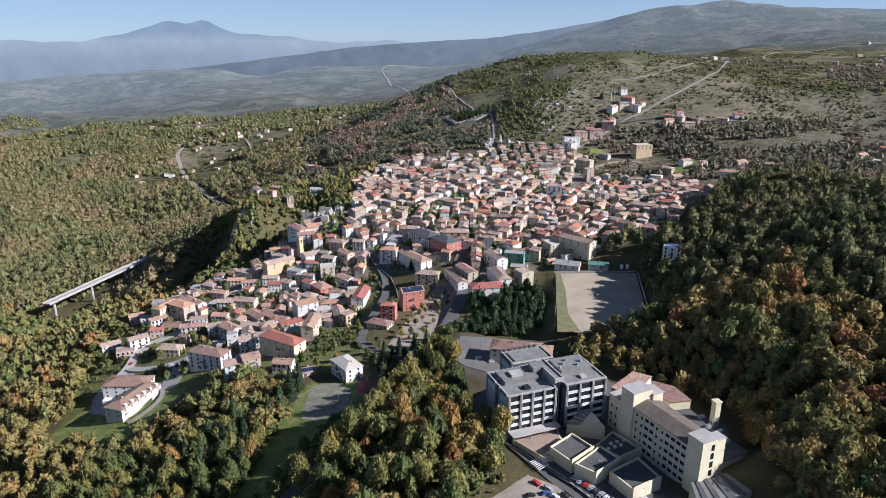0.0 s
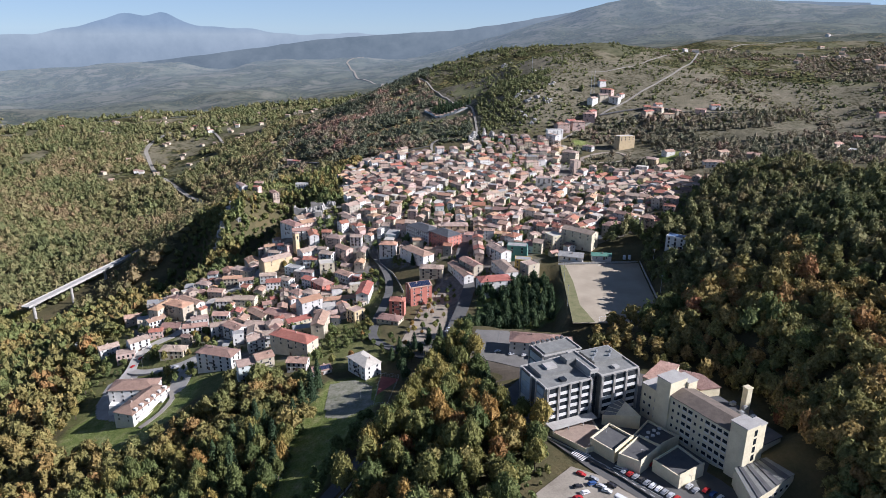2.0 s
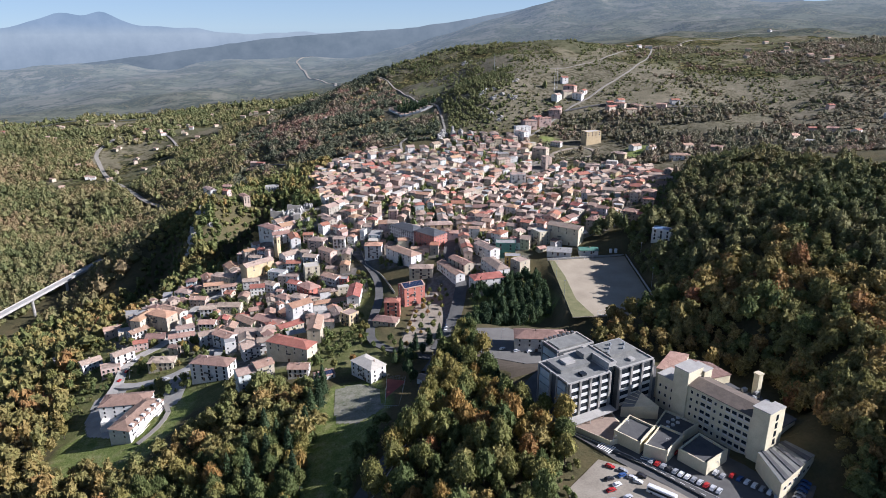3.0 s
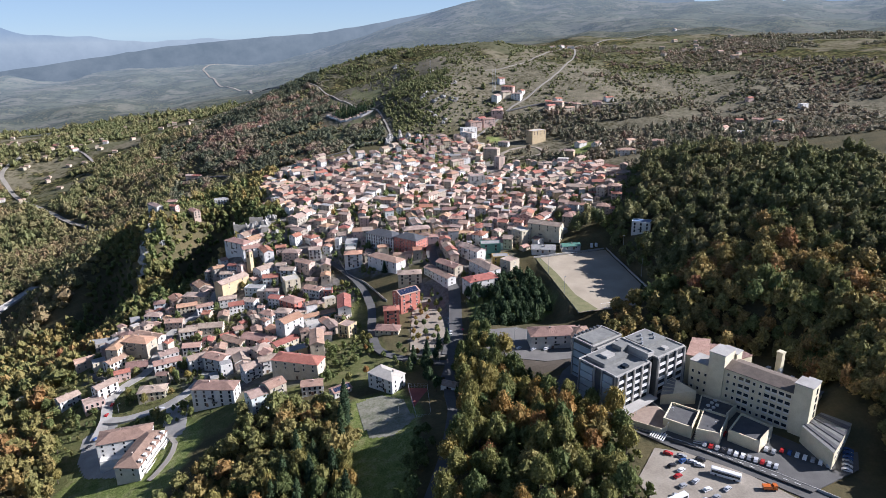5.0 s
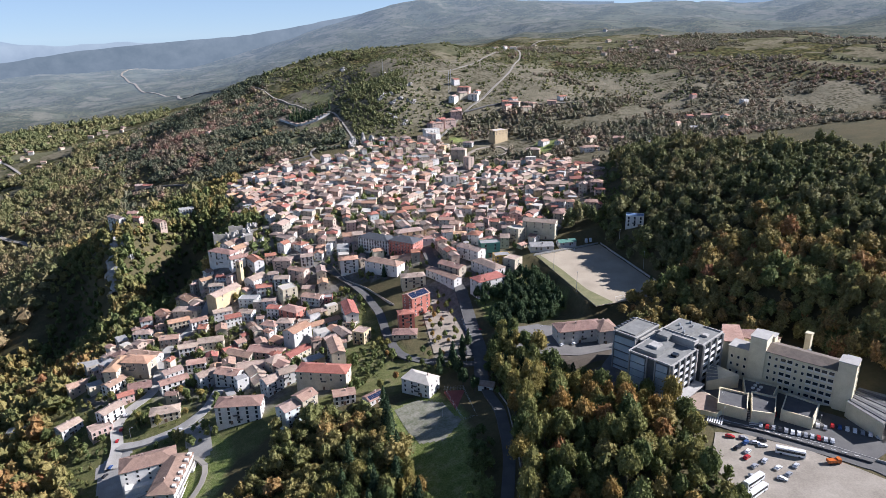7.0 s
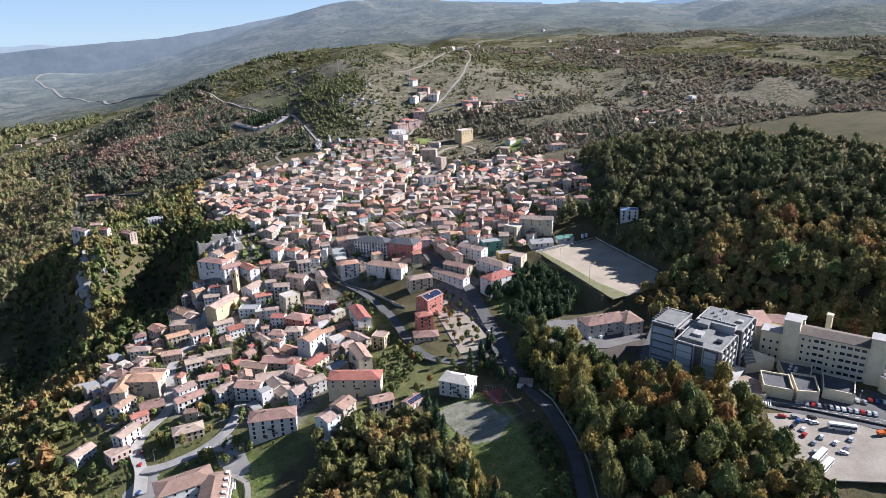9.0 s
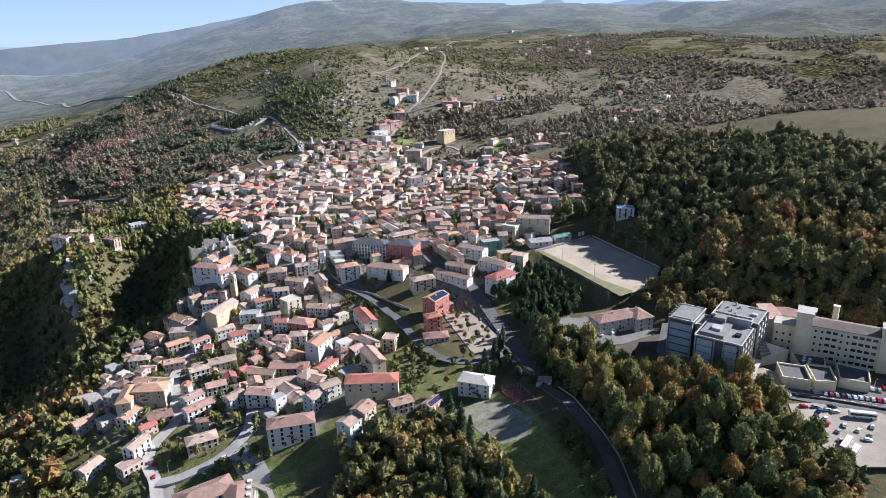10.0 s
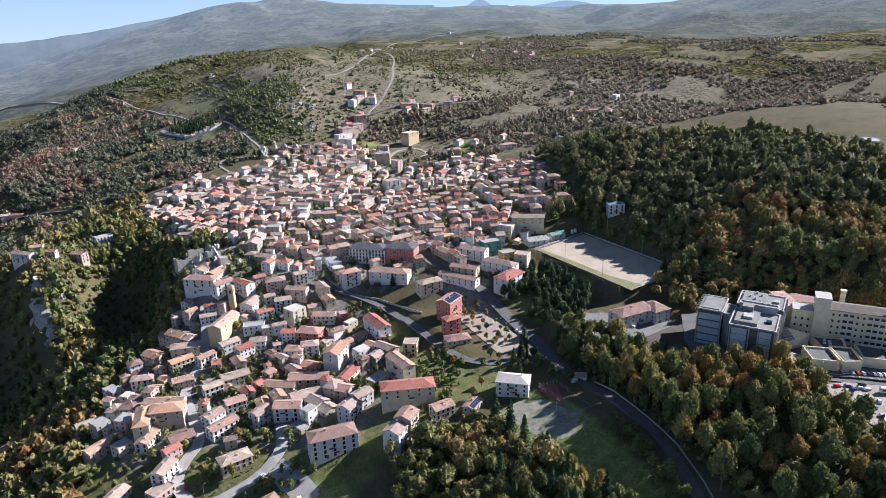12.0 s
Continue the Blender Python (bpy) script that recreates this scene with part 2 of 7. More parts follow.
# ---------------------------------------------------------------- mesh helpers
class Build:
    """Collects faces, then links them as one mesh object."""

    def __init__(self):
        self.v, self.f, self.m = [], [], []

    def face(self, pts, mi=0):
        i = len(self.v)
        self.v += [tuple(p) for p in pts]
        self.f.append(tuple(range(i, i + len(pts))))
        self.m.append(mi)

    def prism(self, poly, z0, z1, mi=0, top=None):
        n = len(poly)
        i = len(self.v)
        self.v += [(x, y, z0) for x, y in poly] + [(x, y, z1) for x, y in poly]
        for k in range(n):
            j = (k + 1) % n
            self.f.append((i + k, i + j, i + n + j, i + n + k))
            self.m.append(mi)
        self.f.append(tuple(range(i + n, i + 2 * n)))
        self.m.append(mi if top is None else top)
        self.f.append(tuple(range(i + n - 1, i - 1, -1)))
        self.m.append(mi)

    def box(self, x0, x1, y0, y1, z0, z1, mi=0, top=None):
        self.prism([(x0, y0), (x1, y0), (x1, y1), (x0, y1)], z0, z1, mi, top)

    def slab(self, pts, down, mi=0):
        """A plate: the polygon pts (counter-clockwise from above) with its thickness below."""
        n, i = len(pts), len(self.v)
        self.v += [tuple(p) for p in pts] + [(p[0], p[1], p[2] - down) for p in pts]
        self.f.append(tuple(range(i, i + n)))
        self.f.append(tuple(range(i + 2 * n - 1, i + n - 1, -1)))
        self.m += [mi, mi]
        for k in range(n):
            j = (k + 1) % n
            self.f.append((i + n + k, i + n + j, i + j, i + k))
            self.m.append(mi)

    def rod(self, a, b, r, n=6, mi=0, r2=None):
        a, b = Vector(a), Vector(b)
        q = (b - a).to_track_quat("Z", "Y")
        i = len(self.v)
        for p, rr in ((a, r), (b, r if r2 is None else r2)):
            for k in range(n):
                w = 2 * math.pi * k / n
                self.v.append(tuple(p + q @ Vector((rr * math.cos(w), rr * math.sin(w), 0))))
        for k in range(n):
            j = (k + 1) % n
            self.f.append((i + k, i + j, i + n + j, i + n + k))
            self.m.append(mi)
        self.f += [tuple(range(i + n, i + 2 * n)), tuple(range(i + n - 1, i - 1, -1))]
        self.m += [mi, mi]

    def mesh(self, name, *mats):
        me = bpy.data.meshes.new(name)
        me.from_pydata(self.v, [], self.f)
        for m in mats:
            me.materials.append(m)
        if len(mats) > 1:
            me.polygons.foreach_set("material_index", self.m)
        me.update()
        return me


def part(name, shape, mats, parent, label="", m=None):
    """Links a Build (or a finished mesh) as ONE object under parent."""
    if isinstance(shape, Build):
        shape = shape.mesh(name, *(mats if isinstance(mats, (list, tuple)) else [mats]))
    ob = new(name, shape)
    ob.parent = parent
    if m is not None:
        ob.matrix_basis = m
    if label:
        tagged(ob, label)
    return ob


def thing(name, m, label, category, group="", kind=""):
    ob = new(name)
    ob.empty_display_size = 1
    ob.matrix_basis = m
    return tagged(ob, label, category, group, kind)


def single(name, shape, mats, label, category, group="", kind="", m=None):
    ob = part(name, shape, mats, None, "", m)
    return tagged(ob, label, category, group, kind)


# ---------------------------------------------------------------- relief
HILLS_NEAR = [
    (-20, 290, 28.4),
    (60, 300, -9.5),
    (110, 450, -7.4),
    (200, 330, 10.8),
    (270, 430, 17.4),
    (250, 560, 6.2),
    (-60, 360, -20.4),
    (-110, 430, 33.2),
    (-230, 430, -6.4),
    (-110, 520, -24.4),
    (-250, 530, 29.3),
    (-15, 570, 16.8),
    (90, 540, 6.2),
    (-140, 640, 17.4),
    (-160, 700, 17.3),
    (-240, 700, -8.4),
    (-280, 800, 2.5),
    (-260, 880, 33.3),
    (-120, 740, 13.5),
    (0, 780, 11.2),
    (140, 790, -8.7),
    (-330, 740, 2.1),
    (-210, 1000, -8.7),
    (170, 640, 0.7),
]
HILLS_MID = [
    (80, 960, 25.5),
    (300, 1000, -48.2),
    (280, 1150, 50.3),
    (40, 1210, -15.9),
    (-60, 1420, 21.6),
    (210, 1600, 105.4),
    (620, 1600, 40.1),
    (450, 1200, 29.3),
    (-300, 1400, -14.5),
    (-420, 1150, -47.4),
    (-600, 1450, -40.9),
    (-600, 950, -54.5),
    (-350, 480, -18.4),
    (-150, 200, 6.0),
    (560, 820, -3.9),
    (1000, 1200, 9.8),
    (480, 450, 63.9),
    (200, 150, 25.7),
    (-900, 1300, -54.7),
    (900, 750, -30.3),
    (-450, 750, -61.3),
    (0, 1800, 20.1),
    (-160, 1150, 30.1),
    (-200, 1550, 11.2),
]
HILLS_FAR = [
    (-1300, 2500, -21.0),
    (-400, 2400, -74.3),
    (300, 2400, 31.3),
    (1000, 2200, 139.4),
    (-2200, 3300, -149.5),
    (-700, 4300, -0.6),
    (-1700, 4100, 21.3),
    (300, 4200, -16.1),
    (1300, 4400, 277.7),
    (2200, 4200, 163.7),
    (3200, 3400, 256.9),
    (1900, 2800, 48.3),
    (2200, 1400, 68.4),
    (3500, 1700, 260.6),
    (1500, 500, 95.9),
    (-2500, 800, -132.5),
    (-700, -300, -69.2),
    (900, -900, 72.4),
    (-1500, -2000, -216.2),
    (1500, -2500, 313.9),
    (3500, -500, 206.3),
    (4300, 700, 181.2),
    (700, 3200, -16.8),
    (-3800, 2000, -145.4),
]
# shoulders, spurs and hollows of the hill behind the town and of the valley: centre and height
SPURS_SMALL = [(-598, 1176, -25.7), (-304, 840, 26.2), (242, 1386, 14.0), (-430, 1176, -14.2), (158, 1176, 20.8), (-262, 1470, -20.6), (326, 630, 12.5), (410, 1512, 12.2), (-598, 1302, 10.0),
               (-220, 1344, 13.3), (-220, 672, 4.5), (872, 1008, -9.2), (830, 1260, -9.0), (284, 1008, -9.1), (242, 1554, -16.8), (620, 1596, -6.5), (-52, 1428, -11.0), (242, 504, -4.4),
               (368, 882, 6.2), (74, 1512, -16.6), (-94, 966, 2.6), (620, 1050, -12.4), (578, 1260, -8.7), (-178, 798, -2.8), (-388, 756, -8.1), (242, 1260, 10.5), (158, 1512, -13.0)]
SPURS_LARGE = [(207, 1190, 9.4), (130, 1498, -15.0), (-640, 1575, -17.1), (669, 1113, -3.9), (-409, 959, 8.5), (-24, 1652, 9.8), (-101, 1113, -6.3)]
# ravines and spurs under the western edge of the town: centre, half widths, height
RAVINES = [(-200, 745, 20, 58, -44), (-176, 806, 22, 34, -30), (-254, 800, 15, 50, 16), (-302, 810, 24, 70, -40)]
# levelled places: centre, half sizes, turn, height, width of the bank round them
LEVELS = [
    (117, 455, 34, 62, -9, 13.5, 9),
    (85, 285, 62, 40, 25, 15.5, 22),
    (55, 215, 75, 26, -25, 14.5, 18),
    (-28, 455, 20, 50, -8, -8, 12),
    (36, 377, 36, 28, -15, 5.5, 10),
]


def value_noise(x, y, seed=0):
    xi, yi = np.floor(x), np.floor(y)
    fx, fy = x - xi, y - yi
    fx, fy = fx * fx * (3 - 2 * fx), fy * fy * (3 - 2 * fy)

    def h(a, b):
        s = np.sin(a * 127.1 + b * 311.7 + seed * 74.7) * 43758.5453
        return s - np.floor(s)
    return (h(xi, yi) * (1 - fx) + h(xi + 1, yi) * fx) * (1 - fy) + (h(xi, yi + 1) * (1 - fx) + h(xi + 1, yi + 1) * fx) * fy


def height(x, y):
    x, y = np.asarray(x, float), np.asarray(y, float)
    z = np.full(x.shape, -10.0)
    for hills, s in ((HILLS_NEAR, 75.0), (HILLS_MID, 190.0), (HILLS_FAR, 750.0), (SPURS_SMALL, 60.0), (SPURS_LARGE, 110.0)):
        for cx, cy, a in hills:
            z = z + a * np.exp(-((x - cx) ** 2 + (y - cy) ** 2) / (2 * s * s))
    for cx, cy, sx, sy, a in RAVINES:
        z = z + a * np.exp(-((x - cx) / sx) ** 2 / 2 - ((y - cy) / sy) ** 2 / 2)
    far = np.clip((np.hypot(x, y - 500) - 850) / 1400, 0, 1)
    z = z + far * (60 * (value_noise(x / 420, y / 420) - 0.5) + 26 * (value_noise(x / 150, y / 150, 3) - 0.5))
    z = z + np.clip((np.hypot(x, y - 560) - 420) / 300, 0, 1) * 6 * (value_noise(x / 60, y / 60, 5) - 0.5)
    for cx, cy, hx, hy, rot, fz, bank in LEVELS:
        a = radians(rot)
        u = (x - cx) * math.cos(a) + (y - cy) * math.sin(a)
        v = -(x - cx) * math.sin(a) + (y - cy) * math.cos(a)
        d = np.hypot(np.maximum(abs(u) - hx, 0), np.maximum(abs(v) - hy, 0))
        w = np.clip(1 - d / bank, 0, 1)
        w = w * w * (3 - 2 * w)
        z = z * (1 - w) + fz * w
    return z


def hz(x, y):
    return float(height(x, y))


def inside(poly, x, y):
    x, y = np.asarray(x, float), np.asarray(y, float)
    r = np.zeros(x.shape, bool)
    n = len(poly)
    for i in range(n):
        (x1, y1), (x2, y2) = poly[i], poly[(i + 1) % n]
        if y1 != y2:
            r ^= ((y1 > y) != (y2 > y)) & (x < (x2 - x1) * (y - y1) / (y2 - y1) + x1)
    return r


def near_line(line, x, y):
    x, y = np.asarray(x, float), np.asarray(y, float)
    d = np.full(x.shape, 1e9)
    for (x1, y1), (x2, y2) in zip(line, line[1:]):
        L = max((x2 - x1) ** 2 + (y2 - y1) ** 2, 1e-6)
        t = np.clip(((x - x1) * (x2 - x1) + (y - y1) * (y2 - y1)) / L, 0, 1)
        d = np.minimum(d, np.hypot(x - x1 - t * (x2 - x1), y - y1 - t * (y2 - y1)))
    return d


# plan of the place
TOWN = [(-182, 650), (-150, 690), (-112, 700), (-104, 745), (-122, 767), (-128, 837), (-124, 947), (-103, 985), (-78, 992), (-44, 992), (-12, 960), (47, 975), (87, 1006),
        (115, 1010), (149, 1003), (180, 985), (200, 940), (205, 880), (240, 850), (276, 850), (306, 827), (302, 776), (284, 692), (258, 650), (200, 600), (172, 556), (114, 536), (78, 526), (65, 500), (28, 503),
        (22, 527), (1, 553), (-19, 548), (-48, 563), (-90, 462), (-102, 405), (-154, 414), (-184, 447), (-225, 495), (-262, 500), (-262, 560), (-239, 620), (-209, 640)]
ROADS = {
    "lane": ([(-96, 205), (-84, 232), (-68, 256), (-55, 278), (-48, 292), (-41, 310), (-34, 330), (-30, 352), (-24, 371)], 6.0, ASPHALT),
    "main_road": ([(-25, 371), (-19, 384), (-9, 408), (2, 446), (12, 482), (19, 517), (13, 549), (18, 579)], 9.5, ASPHALT),
    "bend_road": ([(-78, 611), (-63, 584), (-52, 546), (-51, 505), (-58, 458), (-59, 426), (-48, 409), (-29, 397), (-16, 391)], 6.5, ASPHALT),
    "lower_road": ([(-239, 446), (-231, 442), (-222, 440), (-208, 439), (-195, 442), (-184, 450), (-176, 468)], 7.0, PALE),
    "lower_street": ([(-243, 428), (-240, 447), (-241, 468), (-232, 482), (-222, 489), (-217, 500), (-211, 538), (-205, 556), (-180, 590), (-160, 640)], 7.0, PALE),
    "hospital_road": ([(8, 300), (22, 285), (36, 266), (52, 242), (68, 221), (79, 203), (84, 191), (86, 150)], 8.0, ASPHALT),
    "valley_road": ([(-363, 1079), (-416, 1200), (-455, 1247), (-508, 1321), (-570, 1421), (-631, 1543), (-663, 1608), (-681, 1647), (-685, 1689), (-673, 1739), (-663, 1775)], 9.0, GRAVEL),
    "valley_lane": ([(-488, 1633), (-514, 1702), (-561, 1798), (-595, 1827), (-657, 1850)], 6.0, GRAVEL),
    "cemetery_road": ([(2, 977), (3, 1021), (15, 1044), (29, 1041), (47, 1029), (73, 1046), (78, 1090), (79, 1128), (79, 1170), (74, 1198), (51, 1289), (41, 1343), (31, 1418), (14, 1525), (-7, 1579)], 3.6, GRAVEL),
    "hill_road": ([(180, 980), (206, 1006), (235, 1037), (257, 1060), (297, 1094), (342, 1125), (405, 1189), (459, 1257), (503, 1321), (570, 1415), (640, 1560), (663, 1618)], 3.6, GRAVEL),
    "hill_track": ([(306, 1265), (384, 1309), (499, 1428), (600, 1540), (663, 1618), (866, 1879), (1318, 2082)], 3.2, GRAVEL),
    "villa_path": ([(-196, 404), (-190, 392), (-193, 378), (-202, 366)], 3.0, GRAVEL),
    "loop_road": ([(214, 922), (248, 945), (276, 940), (274, 907), (248, 896), (214, 904), (214, 922)], 6.0, PAVING),
    "far_road": ([(190, 2050), (20, 2350), (-130, 2700), (-163, 3161), (-299, 3568), (-376, 4060), (-420, 4383), (-330, 4700)], 11.0, GRAVEL),
    "side_road": ([(280, 1081), (342, 1090), (387, 1086), (418, 1067), (510, 1050)], 6.0, ASPHALT),
    "west_road": ([(-260, 1190), (-212, 1142), (-176, 1086), (-143, 1032), (-118, 1021), (-60, 1010), (2, 1012)], 4.6, ASPHALT),
}
OUTSKIRT = [(-105, 400), (-75, 382), (-30, 392), (-42, 410), (-55, 425), (-52, 470), (-46, 520), (-55, 560), (-72, 545), (-92, 462)]
SQUARE = [(-6, 526), (24, 512), (-10, 398), (-39, 410), (-24, 476)]
CLUSTER = [(-285, 850), (-268, 915), (-190, 940), (-165, 890), (-235, 835)]
WOOD_MID = [(-24, 380), (-10, 402), (2, 396), (6, 376), (8, 345), (14, 300), (27, 272), (28, 224), (16, 195), (-60, 185), (-62, 240), (-50, 280), (-38, 318), (-30, 350)]
WOOD_WEST = [(-200, 330), (-160, 362), (-146, 392), (-119, 384), (-94, 372), (-92, 322), (-100, 240), (-200, 240)]
VILLA_YARD = [(-252, 435), (-238, 446), (-231, 441), (-198, 408), (-222, 382), (-242, 393), (-250, 411)]
LAWN = [(-86, 372), (-53, 375), (-50, 340), (-66, 290), (-80, 240), (-105, 270), (-97, 330)]
GREEN_WEST = [(-255, 373), (-252, 405), (-219, 380), (-196, 399), (-181, 420), (-172, 390), (-197, 337), (-245, 352)]
PARK = [(20, 475), (40, 485), (74, 488), (74, 430), (40, 412), (12, 418)]
YARD = [(12, 405), (32, 402), (68, 370), (60, 350), (32, 352), (14, 362), (2, 378)]
CAR_LOT = [(38, 246), (51, 238), (66, 217), (74, 200), (80, 184), (60, 170), (16, 200), (18, 228)]
PLOTS = [[(332, 924), (365, 902), (336, 870), (293, 856)], [(353, 551), (349, 517), (351, 474), (365, 420), (378, 430), (372, 480), (372, 552)], [(222, 1005), (250, 990), (240, 975), (215, 985)]]
FIELDS = [[(-742, 1477), (-622, 1530), (-559, 1371), (-647, 1348)], [(-640, 1590), (-512, 1593), (-466, 1529), (-522, 1347), (-560, 1430)], [(-631, 1640), (-561, 1711), (-514, 1649), (-625, 1613)]]
CLEARINGS = [[(67, 1418), (116, 1321), (93, 1272), (55, 1345)], [(-9, 1132), (17, 1141), (5, 1073), (-17, 1087)], [(30, 1180), (74, 1176), (70, 1140), (36, 1150)]]
BARE = [[(-535, 1770), (-400, 1760), (-385, 1610), (-480, 1640)], [(-330, 1470), (-265, 1470), (-250, 1415), (-300, 1400)]]


def flat_over(x0, x1, n, k):
    u = np.linspace(-1, 1, n)
    return (x0 + x1) / 2 + (x1 - x0) / 2 * np.sinh(k * u) / math.sinh(k)


def grid_mesh(name, xs, ys, lift=0.0, keep=None):
    X, Y = np.meshgrid(xs, ys)
    Z = height(X, Y) + lift
    nx, ny = len(xs), len(ys)
    idx = np.arange(nx * ny).reshape(ny, nx)
    q = np.stack([idx[:-1, :-1], idx[:-1, 1:], idx[1:, 1:], idx[1:, :-1]], -1).reshape(-1, 4)
    if keep is not None:
        q = q[keep(X.ravel()[q].mean(1), Y.ravel()[q].mean(1))]
    me = bpy.data.meshes.new(name)
    me.from_pydata(np.stack([X, Y, Z], -1).reshape(-1, 3).tolist(), [], q.tolist())
    me.polygons.foreach_set("use_smooth", [True] * len(me.polygons))
    me.update()
    return me, X.ravel(), Y.ravel()


def sheet_z(x, y):
    """Height of the coarse ground sheet itself, between its grid points."""
    i = int(np.clip(np.searchsorted(XS, x) - 1, 0, len(XS) - 2))
    j = int(np.clip(np.searchsorted(YS, y) - 1, 0, len(YS) - 2))
    u, v = (x - XS[i]) / (XS[i + 1] - XS[i]), (y - YS[j]) / (YS[j + 1] - YS[j])
    return hz(XS[i], YS[j]) * (1 - u) * (1 - v) + hz(XS[i + 1], YS[j]) * u * (1 - v) + hz(XS[i], YS[j + 1]) * (1 - u) * v + hz(XS[i + 1], YS[j + 1]) * u * v


def add_attr(me, name, values):
    me.attributes.new(name, "FLOAT", "POINT").data.foreach_set("value", np.asarray(values, np.float32))


XS, YS = flat_over(-5600, 5560, 361, 4.0), flat_over(-5100, 6220, 361, 4.0)
me, gx, gy = grid_mesh("ground", XS, YS, keep=lambda x, y: np.hypot(x, y - 300) < 2000)
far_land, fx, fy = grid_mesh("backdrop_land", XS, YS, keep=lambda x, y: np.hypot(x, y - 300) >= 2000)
paved = inside(TOWN, gx, gy) * np.clip(2.4 * value_noise(gx / 13, gy / 13, 71) - 0.35, 0.1, 1.0)
paved = np.maximum(paved, inside(YARD, gx, gy))
for g in (SQUARE, [(8, 560), (42, 542), (32, 500), (16, 498), (2, 530)]):
    paved = np.maximum(paved, inside(g, gx, gy))
for g in BARE:
    paved = np.maximum(paved, 0.75 * inside(g, gx, gy))
green = np.zeros(gx.shape)
GARDEN_GROUND = [(-258, 385), (-290, 455), (-325, 500), (-300, 560), (-240, 560), (-190, 500), (-110, 470), (-95, 400), (-175, 385), (-215, 365)]
for g in (LAWN, GREEN_WEST, PARK, *PLOTS, *FIELDS):
    green = np.maximum(green, inside(g, gx, gy))
hill = np.clip((gx - (-120 + 0.02 * (gy - 1000))) / 120, 0, 1) * np.clip((gy - 1010) / 60, 0, 1)
hill = np.maximum(hill, np.clip((gx - 225) / 40, 0, 1) * np.clip((gy - 760) / 60, 0, 1))
hill = np.maximum(hill, np.clip((np.hypot(gx, gy - 600) - 900) / 500, 0, 1) * (gx > 0))
for g in (GARDEN_GROUND, OUTSKIRT, *CLEARINGS):
    green = np.maximum(green, 0.4 * inside(g, gx, gy))
add_attr(me, "paved", paved)
add_attr(me, "green", green)
add_attr(me, "open_hill", hill)


def attr(nt, name):
    a = nt.nodes.new("ShaderNodeAttribute")
    a.attribute_name = name
    return a.outputs["Fac"]


def dots(nt, scale, low, high):
    """A mask of separate round spots: 1 inside a spot."""
    v = add_node(nt, "TexVoronoi", Scale=scale, Randomness=1.0)
    nt.links.new(nt.nodes.new("ShaderNodeNewGeometry").outputs["Position"], v.inputs["Vector"])
    return ramp(nt, v.outputs["Distance"], [(low, (1.0, 1.0, 1.0)), (high, (0.0, 0.0, 0.0))])


def times(nt, a, b):
    m = nt.nodes.new("ShaderNodeMath")
    m.operation = "MULTIPLY"
    nt.links.new(a, m.inputs[0])
    nt.links.new(b, m.inputs[1])
    return m.outputs[0]


def heath_cover(nt):
    """Dry grass, low scrub and bare limestone, in patches of several sizes."""
    big = ramp(nt, noise_of(nt, 0.009, 8, 0.68), [(0.36, (0.085, 0.080, 0.052)), (0.46, (0.135, 0.120, 0.084)), (0.56, (0.182, 0.157, 0.112)), (0.68, (0.245, 0.214, 0.162))])
    small = ramp(nt, noise_of(nt, 0.075, 8, 0.7), [(0.38, (0.080, 0.078, 0.048)), (0.50, (0.160, 0.144, 0.094)), (0.62, (0.215, 0.192, 0.136)), (0.74, (0.350, 0.330, 0.275))])
    c = mixed(nt, 0.5, big, small)
    patch = ramp(nt, noise_of(nt, 0.016, 6, 0.7), [(0.44, (0.0, 0.0, 0.0)), (0.56, (1.0, 1.0, 1.0))])
    scrub = ramp(nt, noise_of(nt, 0.3, 4), [(0.35, (0.026, 0.030, 0.015)), (0.65, (0.079, 0.065, 0.031))])
    c = mixed(nt, times(nt, dots(nt, 0.16, 0.30, 0.48), patch), c, scrub)
    return mixed(nt, times(nt, dots(nt, 0.09, 0.22, 0.42), patch), c, scrub)


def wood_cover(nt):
    """Treetops seen from far off: mottled crowns, the shade between them painted as dark gaps."""
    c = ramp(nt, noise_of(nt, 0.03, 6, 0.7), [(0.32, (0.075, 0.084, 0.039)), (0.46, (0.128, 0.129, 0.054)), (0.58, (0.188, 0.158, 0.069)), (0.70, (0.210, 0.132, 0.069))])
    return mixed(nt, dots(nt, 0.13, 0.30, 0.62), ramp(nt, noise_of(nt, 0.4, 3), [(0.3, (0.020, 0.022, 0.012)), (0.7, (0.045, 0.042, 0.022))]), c)


